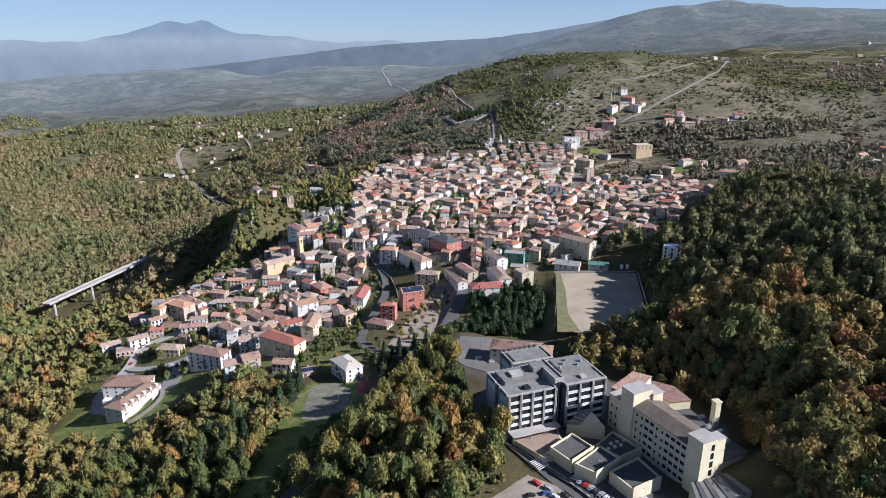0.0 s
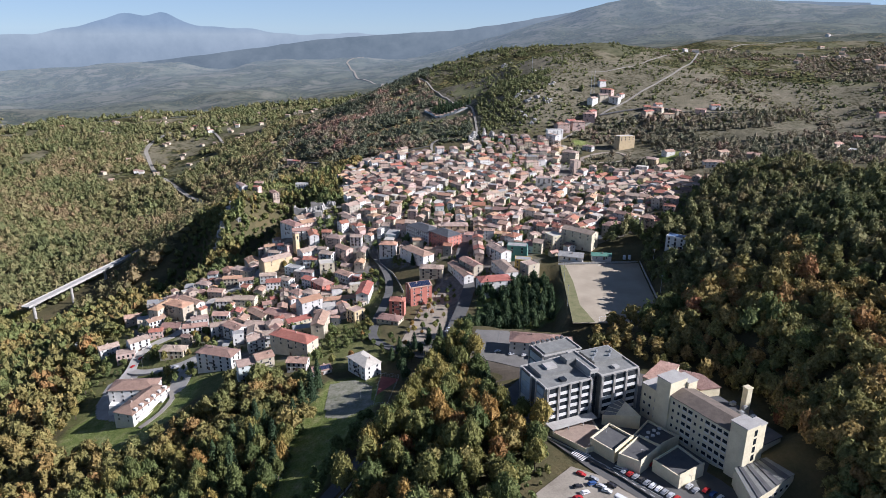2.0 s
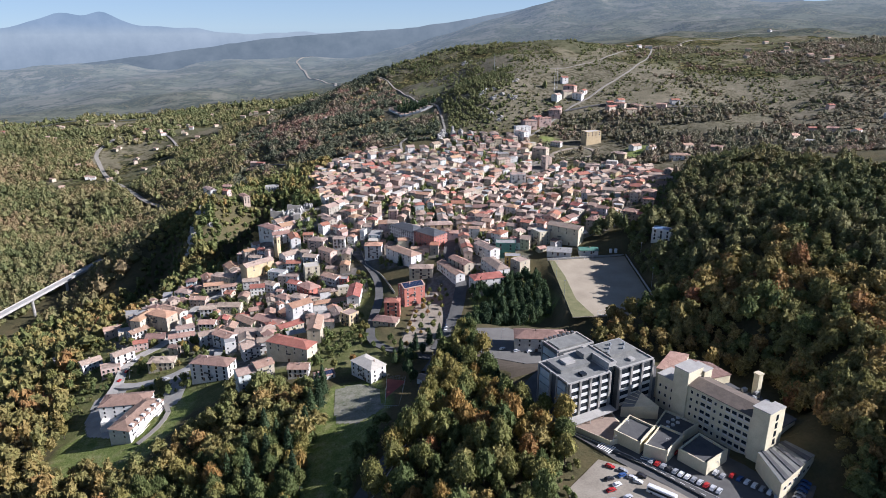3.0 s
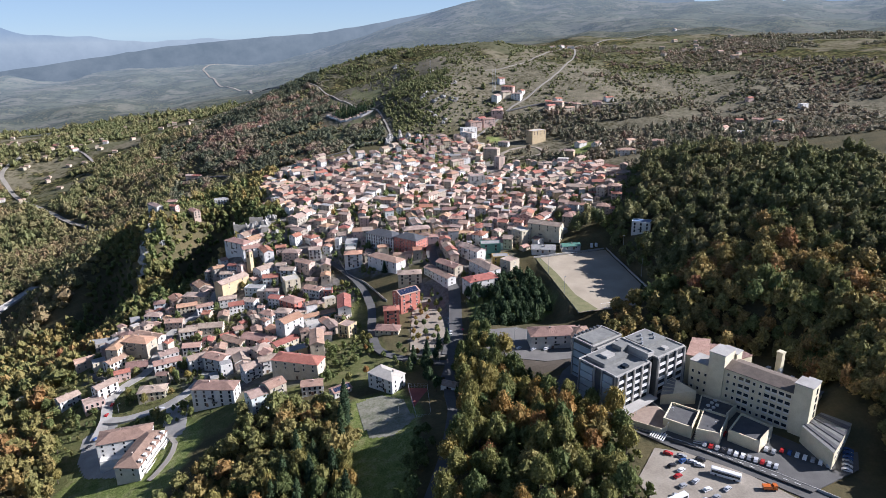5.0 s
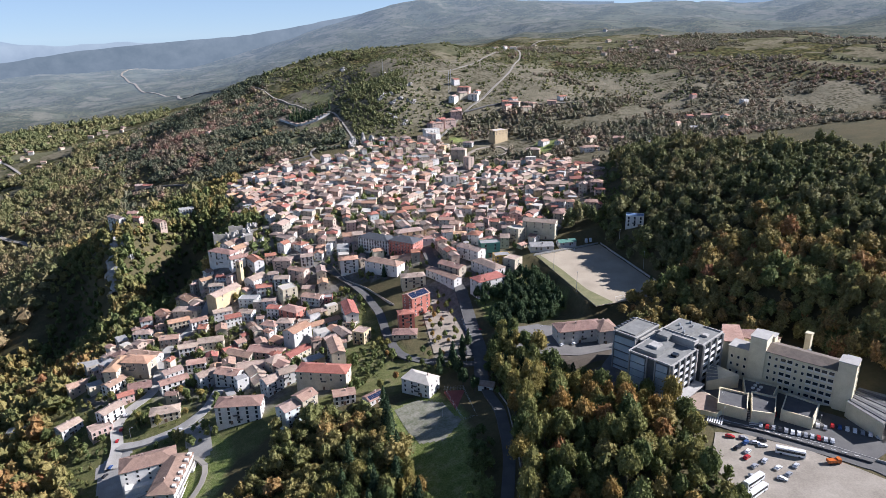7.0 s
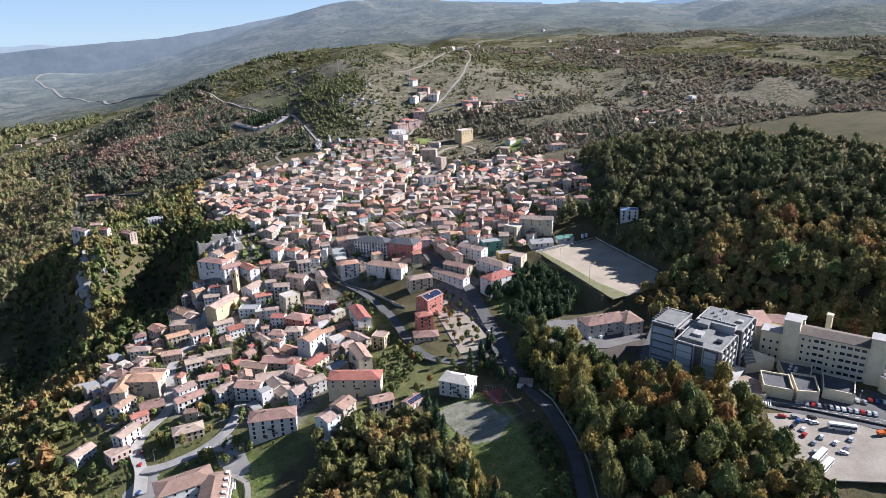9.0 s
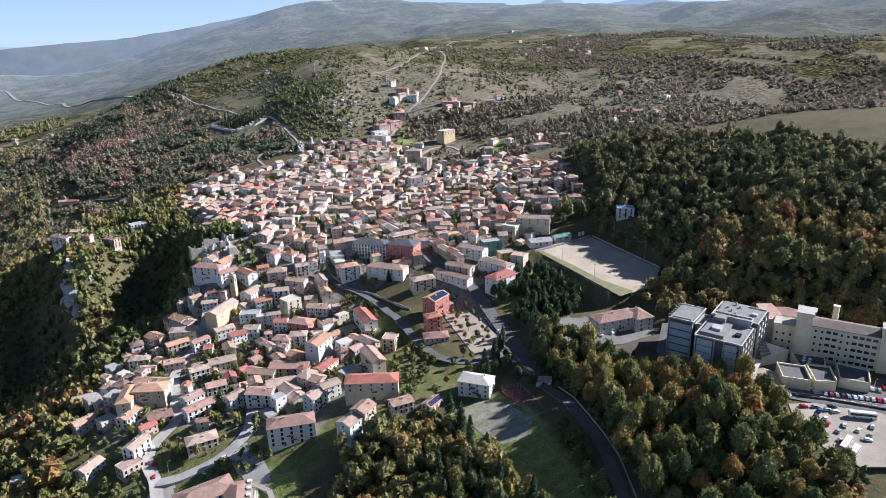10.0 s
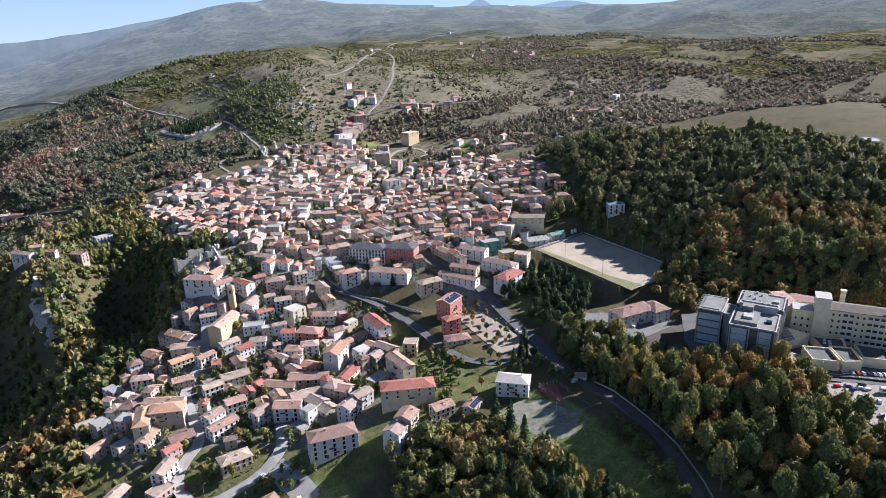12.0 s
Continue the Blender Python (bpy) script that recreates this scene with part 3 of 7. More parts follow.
def distant_mat(name, haze_glow):
    m, nt, b = nodes_of(name)
    vor = add_node(nt, "TexVoronoi", Scale=0.0085)
    nt.links.new(nt.nodes.new("ShaderNodeNewGeometry").outputs["Position"], vor.inputs["Vector"])
    sep = nt.nodes.new("ShaderNodeSeparateColor")
    nt.links.new(vor.outputs["Color"], sep.inputs[0])
    field = ramp(nt, sep.outputs[0], [(0.0, (0.085, 0.095, 0.050)), (0.35, (0.125, 0.130, 0.070)), (0.65, (0.17, 0.152, 0.100)), (1.0, (0.22, 0.195, 0.138))])
    wood = ramp(nt, noise_of(nt, 0.0055, 9, 0.75), [(0.48, (0.0, 0.0, 0.0)), (0.52, (1.0, 1.0, 1.0))])
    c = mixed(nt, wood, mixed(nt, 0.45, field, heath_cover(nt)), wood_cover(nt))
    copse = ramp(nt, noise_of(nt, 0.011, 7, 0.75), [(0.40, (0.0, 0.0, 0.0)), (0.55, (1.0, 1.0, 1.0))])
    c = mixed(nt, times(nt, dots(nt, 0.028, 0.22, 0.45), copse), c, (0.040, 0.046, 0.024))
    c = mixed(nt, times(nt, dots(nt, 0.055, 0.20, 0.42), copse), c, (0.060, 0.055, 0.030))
    if haze_glow:
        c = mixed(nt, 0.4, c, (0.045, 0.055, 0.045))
    nt.links.new(c, b.inputs["Base Color"])
    b.inputs["Roughness"].default_value = 1.0
    b.inputs["Specular IOR Level"].default_value = 0.0
    # Blue emission that grows with distance paints haze onto the far land.
    if haze_glow:
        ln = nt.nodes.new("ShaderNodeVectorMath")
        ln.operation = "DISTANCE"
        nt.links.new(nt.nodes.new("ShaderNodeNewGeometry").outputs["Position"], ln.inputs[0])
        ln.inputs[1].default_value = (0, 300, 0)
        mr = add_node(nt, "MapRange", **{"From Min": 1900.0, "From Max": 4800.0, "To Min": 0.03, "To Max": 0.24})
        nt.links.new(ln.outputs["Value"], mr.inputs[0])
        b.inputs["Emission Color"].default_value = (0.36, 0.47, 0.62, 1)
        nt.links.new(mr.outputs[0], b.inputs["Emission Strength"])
    return m


def ground_mat():
    m, nt, b = nodes_of("ground_cover")
    litter = ramp(nt, noise_of(nt, 0.035, 9, 0.75), [(0.34, (0.040, 0.042, 0.022)), (0.48, (0.085, 0.080, 0.038)), (0.60, (0.125, 0.100, 0.050)), (0.72, (0.150, 0.105, 0.058))])
    wood = mixed(nt, 0.45, litter, ramp(nt, noise_of(nt, 0.45, 7, 0.75), [(0.3, (0.055, 0.050, 0.026)), (0.7, (0.13, 0.105, 0.058))]))
    heath = heath_cover(nt)
    turf = ramp(nt, noise_of(nt, 1.3, 5, 0.7), [(0.35, (0.45, 0.5, 0.35)), (0.6, (1.0, 1.0, 1.0))])
    meadow = ramp(nt, noise_of(nt, 0.14, 7, 0.7), [(0.30, (0.125, 0.165, 0.045)), (0.5, (0.21, 0.245, 0.080)), (0.70, (0.36, 0.33, 0.175))])
    stone = ramp(nt, noise_of(nt, 0.3, 5), [(0.3, (0.12, 0.108, 0.092)), (0.7, (0.28, 0.255, 0.225))])
    c = mixed(nt, attr(nt, "open_hill"), wood, heath)
    c = mixed(nt, attr(nt, "green"), c, mixed(nt, 1.0, meadow, turf, "MULTIPLY"))
    c = mixed(nt, attr(nt, "paved"), c, stone)
    nt.links.new(c, b.inputs["Base Color"])
    b.inputs["Roughness"].default_value = 0.95
    b.inputs["Specular IOR Level"].default_value = 0.1
    bp = add_node(nt, "Bump", Strength=0.6, Distance=1.0)
    nt.links.new(noise_of(nt, 0.5, 6), bp.inputs["Height"])
    nt.links.new(bp.outputs[0], b.inputs["Normal"])
    return m


me.materials.append(ground_mat())
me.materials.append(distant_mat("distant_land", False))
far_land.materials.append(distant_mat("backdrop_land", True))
mid = np.empty(len(me.polygons) * 3)
me.polygons.foreach_get("center", mid)
mid = mid.reshape(-1, 3)
me.polygons.foreach_set("material_index", (np.hypot(mid[:, 0], mid[:, 1] - 300) > 1150).astype(np.int32))
single("ground", me, None, "rolling autumn hills with woods, grass and paved town ground", "ground", kind="structure")
single("backdrop_land", far_land, None, "far hills and valley with painted haze behind the town", "backdrop", kind="structure")


def in_town(x, y):
    return inside(TOWN, x, y)


def ribbon(name, line, width, mat, lift=0.35, step=5.0, kind="road", label=""):
    """A road laid on the ground, with a thickness and smooth bends."""
    pts = []
    n = len(line)
    for i in range(n - 1):
        p0, p1, p2, p3 = (Vector(line[max(min(k, n - 1), 0)]) for k in (i - 1, i, i + 1, i + 2))
        m = max(2, int((p2 - p1).length / step))
        for k in range(m):
            t = k / m
            pts.append(0.5 * ((2 * p1) + (p2 - p0) * t + (2 * p0 - 5 * p1 + 4 * p2 - p3) * t * t + (3 * p1 - p0 - 3 * p2 + p3) * t ** 3))
    pts.append(Vector(line[-1]))
    b = Build()
    rows = []
    for i, p in enumerate(pts):
        d = (pts[min(i + 1, len(pts) - 1)] - pts[max(i - 1, 0)]).normalized()
        nrm = Vector((-d.y, d.x))
        zc = sheet_z(p.x, p.y) if p.y > 2000 else max(hz(p.x, p.y), *(hz(p.x + nrm.x * s, p.y + nrm.y * s) for s in (-width / 2, width / 2))) if width < 12 else hz(p.x, p.y)
        rows.append([(p.x + nrm.x * s, p.y + nrm.y * s, zc + lift) for s in (-width / 2, width / 2)])
    for a, c in zip(rows, rows[1:]):
        (l0, r0), (l1, r1) = a, c
        b.face([r0, r1, l1, l0][::-1])
        for p, q in ((l0, l1), (r1, r0)):
            b.face([p, q, (q[0], q[1], q[2] - 1.5), (p[0], p[1], p[2] - 1.5)])
    return single(name, b, mat, label or "winding road surface laid over the hillside", kind, kind="structure")


for rn, (line, wd, mt) in ROADS.items():
    ribbon(rn, line, wd, mt, lift=2.5 if rn == "far_road" else 0.35)

# ---------------------------------------------------------------- houses
WINDOWS = {}


def window_mesh(kind):
    if kind not in WINDOWS:
        w, h = {"small": (1.1, 1.5), "tall": (1.2, 2.1), "strip": (2.2, 1.5), "loggia": (2.3, 2.45)}[kind]
        b = Build()
        f, fr, bk = 0.13, -0.09, -0.02
        o = [(-w / 2 - f, -f), (w / 2 + f, -f), (w / 2 + f, h + f), (-w / 2 - f, h + f)]
        n = [(-w / 2, 0), (w / 2, 0), (w / 2, h), (-w / 2, h)]
        b.v = [(x, y, z) for y, ring in ((0.05, o), (fr, o), (fr, n), (bk, n)) for x, z in ring]
        for k in range(4):
            q = (k + 1) % 4
            for r in range(3):
                b.f.append((r * 4 + k, r * 4 + q, r * 4 + 4 + q, r * 4 + 4 + k))
                b.m.append(2 if kind == "tall" and r == 1 and k in (1, 3) else 0)
        b.f.append((12, 13, 14, 15))
        b.m.append(1)
        if kind == "loggia":
            b.box(-w / 2, w / 2, -0.22, -0.10, -0.05, 0.85, 0)
        WINDOWS[kind] = b.mesh("window", FRAME, GLASS, SHUTTER)
    return WINDOWS[kind]


def rand(a, b):
    return random.uniform(a, b)


TAKEN = []
TONE = {"w": "white", "c": "cream", "p": "pink", "y": "yellow", "r": "red", "b": "pale blue", "g": "grey stone", "Y": "ochre yellow", "T": "green-netted"}
TILE = {"t": "terracotta tile", "r": "red tile", "o": "orange tile", "n": "weathered tile", "b": "brown tile", "k": "dark slate", "s": "solar-panelled tile",
        "B": "blue sheet", "g": "grey concrete", "c": "pale screed", "w": "white sheet"}
SHAPE = {"g": "gabled", "h": "hipped", "f": "flat"}


def roof_shape(L, W, h, shape, eave=0.5, pitch=0.38):
    b = Build()
    x, y = L / 2 + eave, W / 2 + eave
    rise = y * pitch
    if shape == "g":
        z = h - eave * pitch
        b.slab([(-x, -y, z), (x, -y, z), (x, 0, z + rise), (-x, 0, z + rise)], 0.22)
        b.slab([(-x, 0, z + rise), (x, 0, z + rise), (x, y, z), (-x, y, z)], 0.22)
        b.rod((-x, 0, z + rise), (x, 0, z + rise), 0.14, 5)
    elif shape == "h":
        z = h - eave * pitch
        r = max(x - y, 0.05)
        b.slab([(-x, -y, z), (x, -y, z), (r, 0, z + rise), (-r, 0, z + rise)], 0.22)
        b.slab([(x, y, z), (-x, y, z), (-r, 0, z + rise), (r, 0, z + rise)], 0.22)
        b.slab([(x, -y, z), (x, y, z), (r, 0, z + rise)], 0.22)
        b.slab([(-x, y, z), (-x, -y, z), (-r, 0, z + rise)], 0.22)
    else:
        b.box(-L / 2 + 0.25, L / 2 - 0.25, -W / 2 + 0.25, W / 2 - 0.25, h - 0.1, h + 0.12)
    return b


def house(x, y, L, W, rot, storeys, shape="g", roof="t", wall="w", windows=None, far=False, group="houses of the town", name="house", label="", z=None, parent=None):
    a = radians(rot)
    c, s = math.cos(a), math.sin(a)
    corners = [hz(x + u * c - v * s, y + u * s + v * c) for u in (-L / 2, L / 2) for v in (-W / 2, W / 2)]
    base = min(corners) - 0.6
    top = (hz(x, y) if z is None else z) + storeys * 3.0 + 0.5 - base
    TAKEN.append((x, y, math.hypot(L, W) / 2, L, W, a))
    lab = label or "%s house of %d storeys with a %s %s roof" % (TONE[wall], storeys, SHAPE[shape], TILE[roof])
    here = pose(x, y, base, 0, 0, rot)
    if parent is None:
        ob, here = thing(name, here, lab, "house", group), Matrix()
    else:
        ob, here = parent, parent.matrix_basis.inverted() @ here
    b = Build()
    hx, hy = L / 2, W / 2
    if shape == "g":
        rise = hy * 0.38
        b.box(-hx, hx, -hy, hy, 0, top)
        for sx in (-1, 1):
            b.prism([(sx * hx - 0.12 * (sx > 0), -0.01), (sx * hx + 0.12 * (sx < 0), -0.01), (sx * hx + 0.12 * (sx < 0), 0.01), (sx * hx - 0.12 * (sx > 0), 0.01)], top - 0.05, top + rise - 0.22)
            p = [(sx * hx, -hy, top), (sx * hx, hy, top), (sx * hx, 0, top + rise - 0.02)]
            b.face(p if sx > 0 else p[::-1])
    elif shape == "f":
        b.box(-hx, hx, -hy, hy, 0, top - 0.1)
        for q in ((-hx, hx, -hy, -hy + 0.25), (-hx, hx, hy - 0.25, hy), (-hx, -hx + 0.25, -hy + 0.25, hy - 0.25), (hx - 0.25, hx, -hy + 0.25, hy - 0.25)):
            b.box(*q, top - 0.1, top + 0.5)
    else:
        b.box(-hx, hx, -hy, hy, 0, top)
    part("wall", b, WALL[wall], ob, m=here)
    part("roof", roof_shape(L, W, top, shape), ROOF[roof], ob, m=here)
    if roof == "s":
        p = Build()
        ye = hy - 0.4
        n = max(3, int(L / 1.3))
        for i in range(n):
            for j in range(3):
                x0, x1 = -hx + 0.5 + i * (L - 1) / n + 0.05, -hx + 0.5 + (i + 1) * (L - 1) / n - 0.05
                y0, y1 = -ye + j * (ye - 0.3) / 3 + 0.04, -ye + (j + 1) * (ye - 0.3) / 3 - 0.04
                zz = lambda yy: top - 0.19 + (yy + hy + 0.5) * 0.38 + 0.12
                p.slab([(x0, y0, zz(y0)), (x1, y0, zz(y0)), (x1, y1, zz(y1)), (x0, y1, zz(y1))], 0.05)
        part("solar_panels", p, PANEL, ob, "dark blue solar panels", m=here)
    if shape != "f" and (not far or random.random() < 0.55):
        b = Build()
        cx, cy = rand(-hx * 0.6, hx * 0.6), rand(-hy * 0.5, hy * 0.5)
        zc = top + (hy - abs(cy)) * 0.38
        b.box(cx - 0.4, cx + 0.4, cy - 0.3, cy + 0.3, zc - 0.6, zc + 1.0)
        b.box(cx - 0.5, cx + 0.5, cy - 0.4, cy + 0.4, zc + 1.0, zc + 1.15)
        part("chimney", b, CHIMNEY, ob, m=here)
    # windows: whole rows along each side, wider apart where a house has many
    limit = 30 if windows is None else windows
    gap, slots = (2.9 if not far else 3.3), []
    while limit:
        slots = []
        for run, off, turn in ((L, hy, 0), (L, hy, 180), (W, hx, 90), (W, hx, -90)):
            n = max(1, int((run - 0.6) / gap))
            for st in range(storeys):
                zz = top - 0.5 - (storeys - st) * 3.0 + 1.0
                if zz > 0.5 and (gap < 5.5 or st >= storeys - 2):
                    slots += [(turn, (k + 0.5) / n * run - run / 2, off, zz, st) for k in range(n)]
        if len(slots) <= limit or gap > 9:
            break
        gap *= 1.15
    if far and len(slots) > limit:
        random.shuffle(slots)
    kind = "tall" if random.random() < 0.35 else "small"
    for turn, u, off, zz, st in slots[:limit]:
        part("window", window_mesh(kind), None, ob, m=here @ pose(0, 0, 0, 0, 0, turn) @ pose(u, -off, zz - (0.35 if kind == "tall" else 0)))
    if not far:
        door = Build()
        door.box(-0.75, 0.75, -0.10, 0.02, 0.0, 2.4)
        part("door", door, SHUTTER, ob, "brown wooden door", m=here @ pose(rand(-hx * 0.5, hx * 0.5), -hy, max(0.6, top - 0.5 - storeys * 3.0)))
    if not far and storeys >= 3:
        for st in range(1, storeys):
            if random.random() < 0.6:
                u = rand(-hx * 0.4, hx * 0.4)
                zz = top - 0.5 - (storeys - st) * 3.0
                bal = Build()
                bal.box(u - 1.6, u + 1.6, -hy - 1.1, -hy, zz - 0.08, zz + 0.08)
                slab = part("balcony", bal, CONCRETE, ob, "balcony with an iron railing", m=here)
                rail = Build()
                for q in ((u - 1.6, u + 1.6, -hy - 1.1, -hy - 1.06), (u - 1.6, u - 1.56, -hy - 1.06, -hy), (u + 1.56, u + 1.6, -hy - 1.06, -hy)):
                    rail.box(*q, zz + 0.08, zz + 1.0)
                part("railing", rail, RAIL, slab)
    return ob


random.seed(11)
house(-270.4, 482.1, 14.2, 8.4, 37, 2, "g", "n", "w")
house(-308.0, 513.0, 10.6, 7.4, -8, 1, "f", "c", "c")
house(-250.4, 466.2, 13.0, 9.3, 22, 2, "f", "n", "p")
house(-244.4, 476.4, 14.9, 8.4, 42, 3, "g", "n", "w")
house(-235.6, 491.6, 10.0, 6.5, 13, 2, "g", "r", "p")
house(-210.4, 457.1, 17.8, 10.2, -4, 2, "h", "n", "c")
house(-243.5, 512.8, 15.6, 8.4, 47, 2, "g", "t", "w")
house(-265.5, 531.6, 21.7, 8.4, 20, 2, "g", "t", "p")
house(-311.3, 646.0, 18.5, 7.4, 38, 2, "g", "o", "w")
house(-227.1, 523.2, 20.9, 12.1, -29, 4, "h", "o", "c")
house(-241.4, 526.5, 24.7, 9.3, 69, 4, "h", "o", "c")
house(-265.3, 569.3, 17.9, 7.4, 1, 2, "f", "g", "g")
house(-226.8, 501.7, 14.6, 11.2, 1, 1, "g", "b", "g")
house(-223.7, 542.5, 25.6, 8.4, -36, 2, "g", "t", "w")
house(-225.7, 588.5, 15.0, 8.4, -23, 2, "h", "n", "w")
house(-206.0, 559.6, 13.8, 8.4, -10, 2, "g", "t", "p")
house(-198.5, 586.9, 16.6, 8.4, 7, 2, "g", "o", "c")
house(-183.4, 576.9, 13.5, 7.4, 16, 2, "g", "t", "w")
house(-176.3, 540.3, 18.7, 10.2, -7, 2, "g", "n", "c")
house(-193.3, 537.6, 13.3, 8.4, -0, 2, "g", "n", "w")
house(-188.5, 509.5, 12.8, 8.4, -6, 2, "g", "t", "w")
house(-205.1, 504.7, 13.1, 8.4, 21, 2, "g", "n", "w")
house(-204.4, 490.9, 18.7, 8.4, 13, 2, "g", "t", "w")
house(-182.9, 481.6, 12.7, 8.4, 21, 3, "g", "n", "w")
house(-168.1, 473.1, 16.9, 10.2, -38, 3, "g", "t", "w")
house(-138.7, 501.3, 26.9, 11.2, -36, 2, "g", "t", "p")
house(-157.4, 507.5, 21.2, 9.3, -44, 2, "g", "t", "c")
house(-152.1, 480.5, 19.3, 10.2, -10, 2, "g", "n", "p")
house(-144.0, 437.6, 11.8, 10.2, 20, 3, "g", "n", "w")
house(-133.0, 441.1, 12.4, 8.4, 9, 3, "g", "n", "w")
house(-165.9, 420.3, 27.2, 12.1, -18, 4, "h", "b", "w", windows=56)
house(-140.4, 393.1, 11.0, 10.2, 25, 4, "g", "n", "b")
house(-129.7, 397.4, 11.6, 10.2, 30, 4, "g", "t", "c")
house(-120.5, 478.9, 19.4, 8.4, 32, 2, "g", "r", "c")
house(-115.1, 504.4, 18.5, 11.2, 36, 5, "g", "o", "w")
house(-113.1, 419.5, 32.5, 12.1, -30, 4, "h", "r", "c")
house(-98.6, 447.8, 22.7, 9.3, -94, 4, "g", "t", "c")
house(-74.5, 469.4, 9.7, 10.2, -46, 3, "f", "n", "y")
house(-70.7, 518.8, 27.1, 10.2, -96, 3, "g", "r", "w")
house(-73.3, 507.0, 10.1, 9.3, -42, 1, "f", "b", "g")
house(-62.1, 379.8, 19.6, 12.1, -52, 3, "h", "c", "w", windows=40)
house(-90.3, 385.1, 12.0, 7.4, 22, 1, "g", "s", "w")
house(-106.6, 394.2, 13.0, 8.4, -7, 2, "g", "t", "w")
house(-47.6, 450.7, 17.2, 10.2, -23, 1, "h", "b", "c")
house(-25.9, 486.0, 17.5, 12.1, 20, 5, "g", "s", "r", windows=56)
house(-42.1, 463.8, 11.3, 8.4, -9, 4, "h", "r", "r")
house(-14.1, 526.0, 19.5, 10.2, -10, 3, "h", "n", "c")
house(-26.3, 564.8, 34.0, 12.1, -53, 3, "h", "t", "w")
house(-52.4, 587.2, 15.5, 10.2, -10, 4, "h", "o", "w")
house(33.4, 481.7, 25.5, 13.0, 10, 4, "h", "r", "w")
house(9.5, 516.8, 35.0, 8.4, -71, 2, "g", "t", "w")
house(64.1, 498.2, 11.4, 11.2, -62, 4, "f", "n", "c")
house(44.8, 505.1, 30.0, 11.2, -75, 3, "h", "n", "w")
house(10.1, 602.9, 25.2, 11.2, -1, 4, "h", "n", "y")
house(133.9, 795.3, 18.5, 12.1, -6, 5, "f", "n", "w")
house(44.2, 537.9, 24.6, 10.2, -66, 3, "g", "n", "w")
house(18.7, 520.0, 23.2, 9.3, -63, 3, "g", "t", "c")
house(114.9, 541.6, 29.7, 11.2, -44, 5, "g", "n", "c", windows=56)
house(94.0, 547.6, 13.4, 11.2, -68, 4, "f", "c", "c", windows=36)
house(288.4, 968.2, 26.1, 14.9, 16, 6, "f", "c", "y", windows=72, far=True, name="apartment_block", label="yellow plastered apartment block of six storeys with flat roof")
house(185.3, 987.6, 26.6, 9.3, -70, 4, "f", "n", "w")
house(180.4, 492.3, 15.0, 9.3, -39, 3, "f", "B", "w")
house(211.0, 588.0, 10.0, 8.4, -28, 2, "h", "r", "p")
house(185.0, 556.0, 10.4, 8.8, -28, 2, "h", "r", "p")
house(59.7, 533.3, 16.9, 10.2, -14, 4, "f", "g", "T")
house(61.5, 513.1, 13.7, 9.3, -12, 3, "f", "g", "Y")
house(-153.6, 658.9, 27.0, 11.2, -48, 4, "h", "t", "w")
house(-142.0, 643.1, 16.7, 9.3, 12, 3, "g", "t", "w")
house(-128.3, 631.9, 18.4, 9.3, -75, 3, "g", "r", "w")
house(-158.3, 628.7, 9.9, 6.5, -34, 2, "g", "r", "w")
house(-164.5, 620.1, 12.3, 7.4, -15, 2, "g", "n", "w")
house(-126.6, 597.1, 13.2, 9.3, -4, 2, "g", "r", "w")
house(-140.7, 587.3, 15.9, 9.3, -26, 2, "f", "g", "b")
house(-109.5, 578.3, 13.2, 12.1, 13, 4, "f", "c", "c")
house(-110.6, 596.7, 12.7, 9.3, -21, 3, "g", "n", "w")
house(-116.3, 609.6, 8.5, 7.4, -14, 2, "g", "n", "w")
house(-105.3, 620.4, 16.0, 11.2, -22, 3, "h", "n", "p")
house(-114.5, 631.3, 9.4, 7.4, -3, 3, "g", "r", "p")
house(-84.3, 616.5, 11.0, 8.4, -8, 3, "g", "n", "w")
house(-95.3, 600.9, 17.5, 8.4, -48, 3, "g", "t", "p")
house(-91.2, 564.2, 17.3, 9.3, -42, 2, "g", "t", "w")
house(-79.8, 554.5, 6.9, 7.4, -14, 2, "f", "g", "r")
house(-110.7, 551.9, 18.4, 12.1, -50, 3, "h", "t", "r")
house(-123.7, 561.9, 10.2, 8.4, -34, 3, "g", "r", "w")
house(-157.0, 568.8, 12.3, 9.3, 6, 2, "g", "r", "w")
house(-130.2, 539.8, 13.9, 9.3, -44, 3, "h", "t", "w")
house(-118.8, 537.3, 12.9, 9.3, -28, 3, "h", "n", "w")
house(-136.1, 557.3, 5.3, 5.6, -20, 2, "g", "t", "w")
house(-145.0, 570.3, 11.5, 8.4, -34, 2, "g", "n", "w")
house(-164.0, 580.4, 14.5, 8.4, 5, 2, "g", "n", "w")
house(-191.1, 596.2, 20.3, 10.2, -23, 3, "h", "n", "c")
house(-257.2, 877.8, 25.0, 8.4, -58, 3, "g", "n", "w")
house(-241.4, 915.6, 12.2, 9.3, -24, 3, "g", "t", "c")
house(-234.8, 866.2, 10.8, 7.4, -35, 2, "g", "r", "p")
house(-211.4, 859.6, 15.8, 8.4, -60, 3, "g", "t", "p")
house(-180.2, 895.4, 17.1, 8.4, 8, 2, "f", "g", "w")
house(191.1, 1007.5, 24.0, 11.2, 7, 4, "f", "g", "w")
house(259.8, 1067.8, 18.5, 10.2, -13, 4, "h", "t", "p")
house(234.9, 1040.4, 20.9, 10.2, 8, 4, "h", "t", "p")
house(209.2, 1029.9, 20.1, 10.2, 7, 4, "h", "t", "p")
house(192.1, 902.4, 21.0, 12.1, -39, 5, "h", "n", "c")
house(189.9, 863.9, 12.9, 9.3, -78, 5, "f", "n", "p")
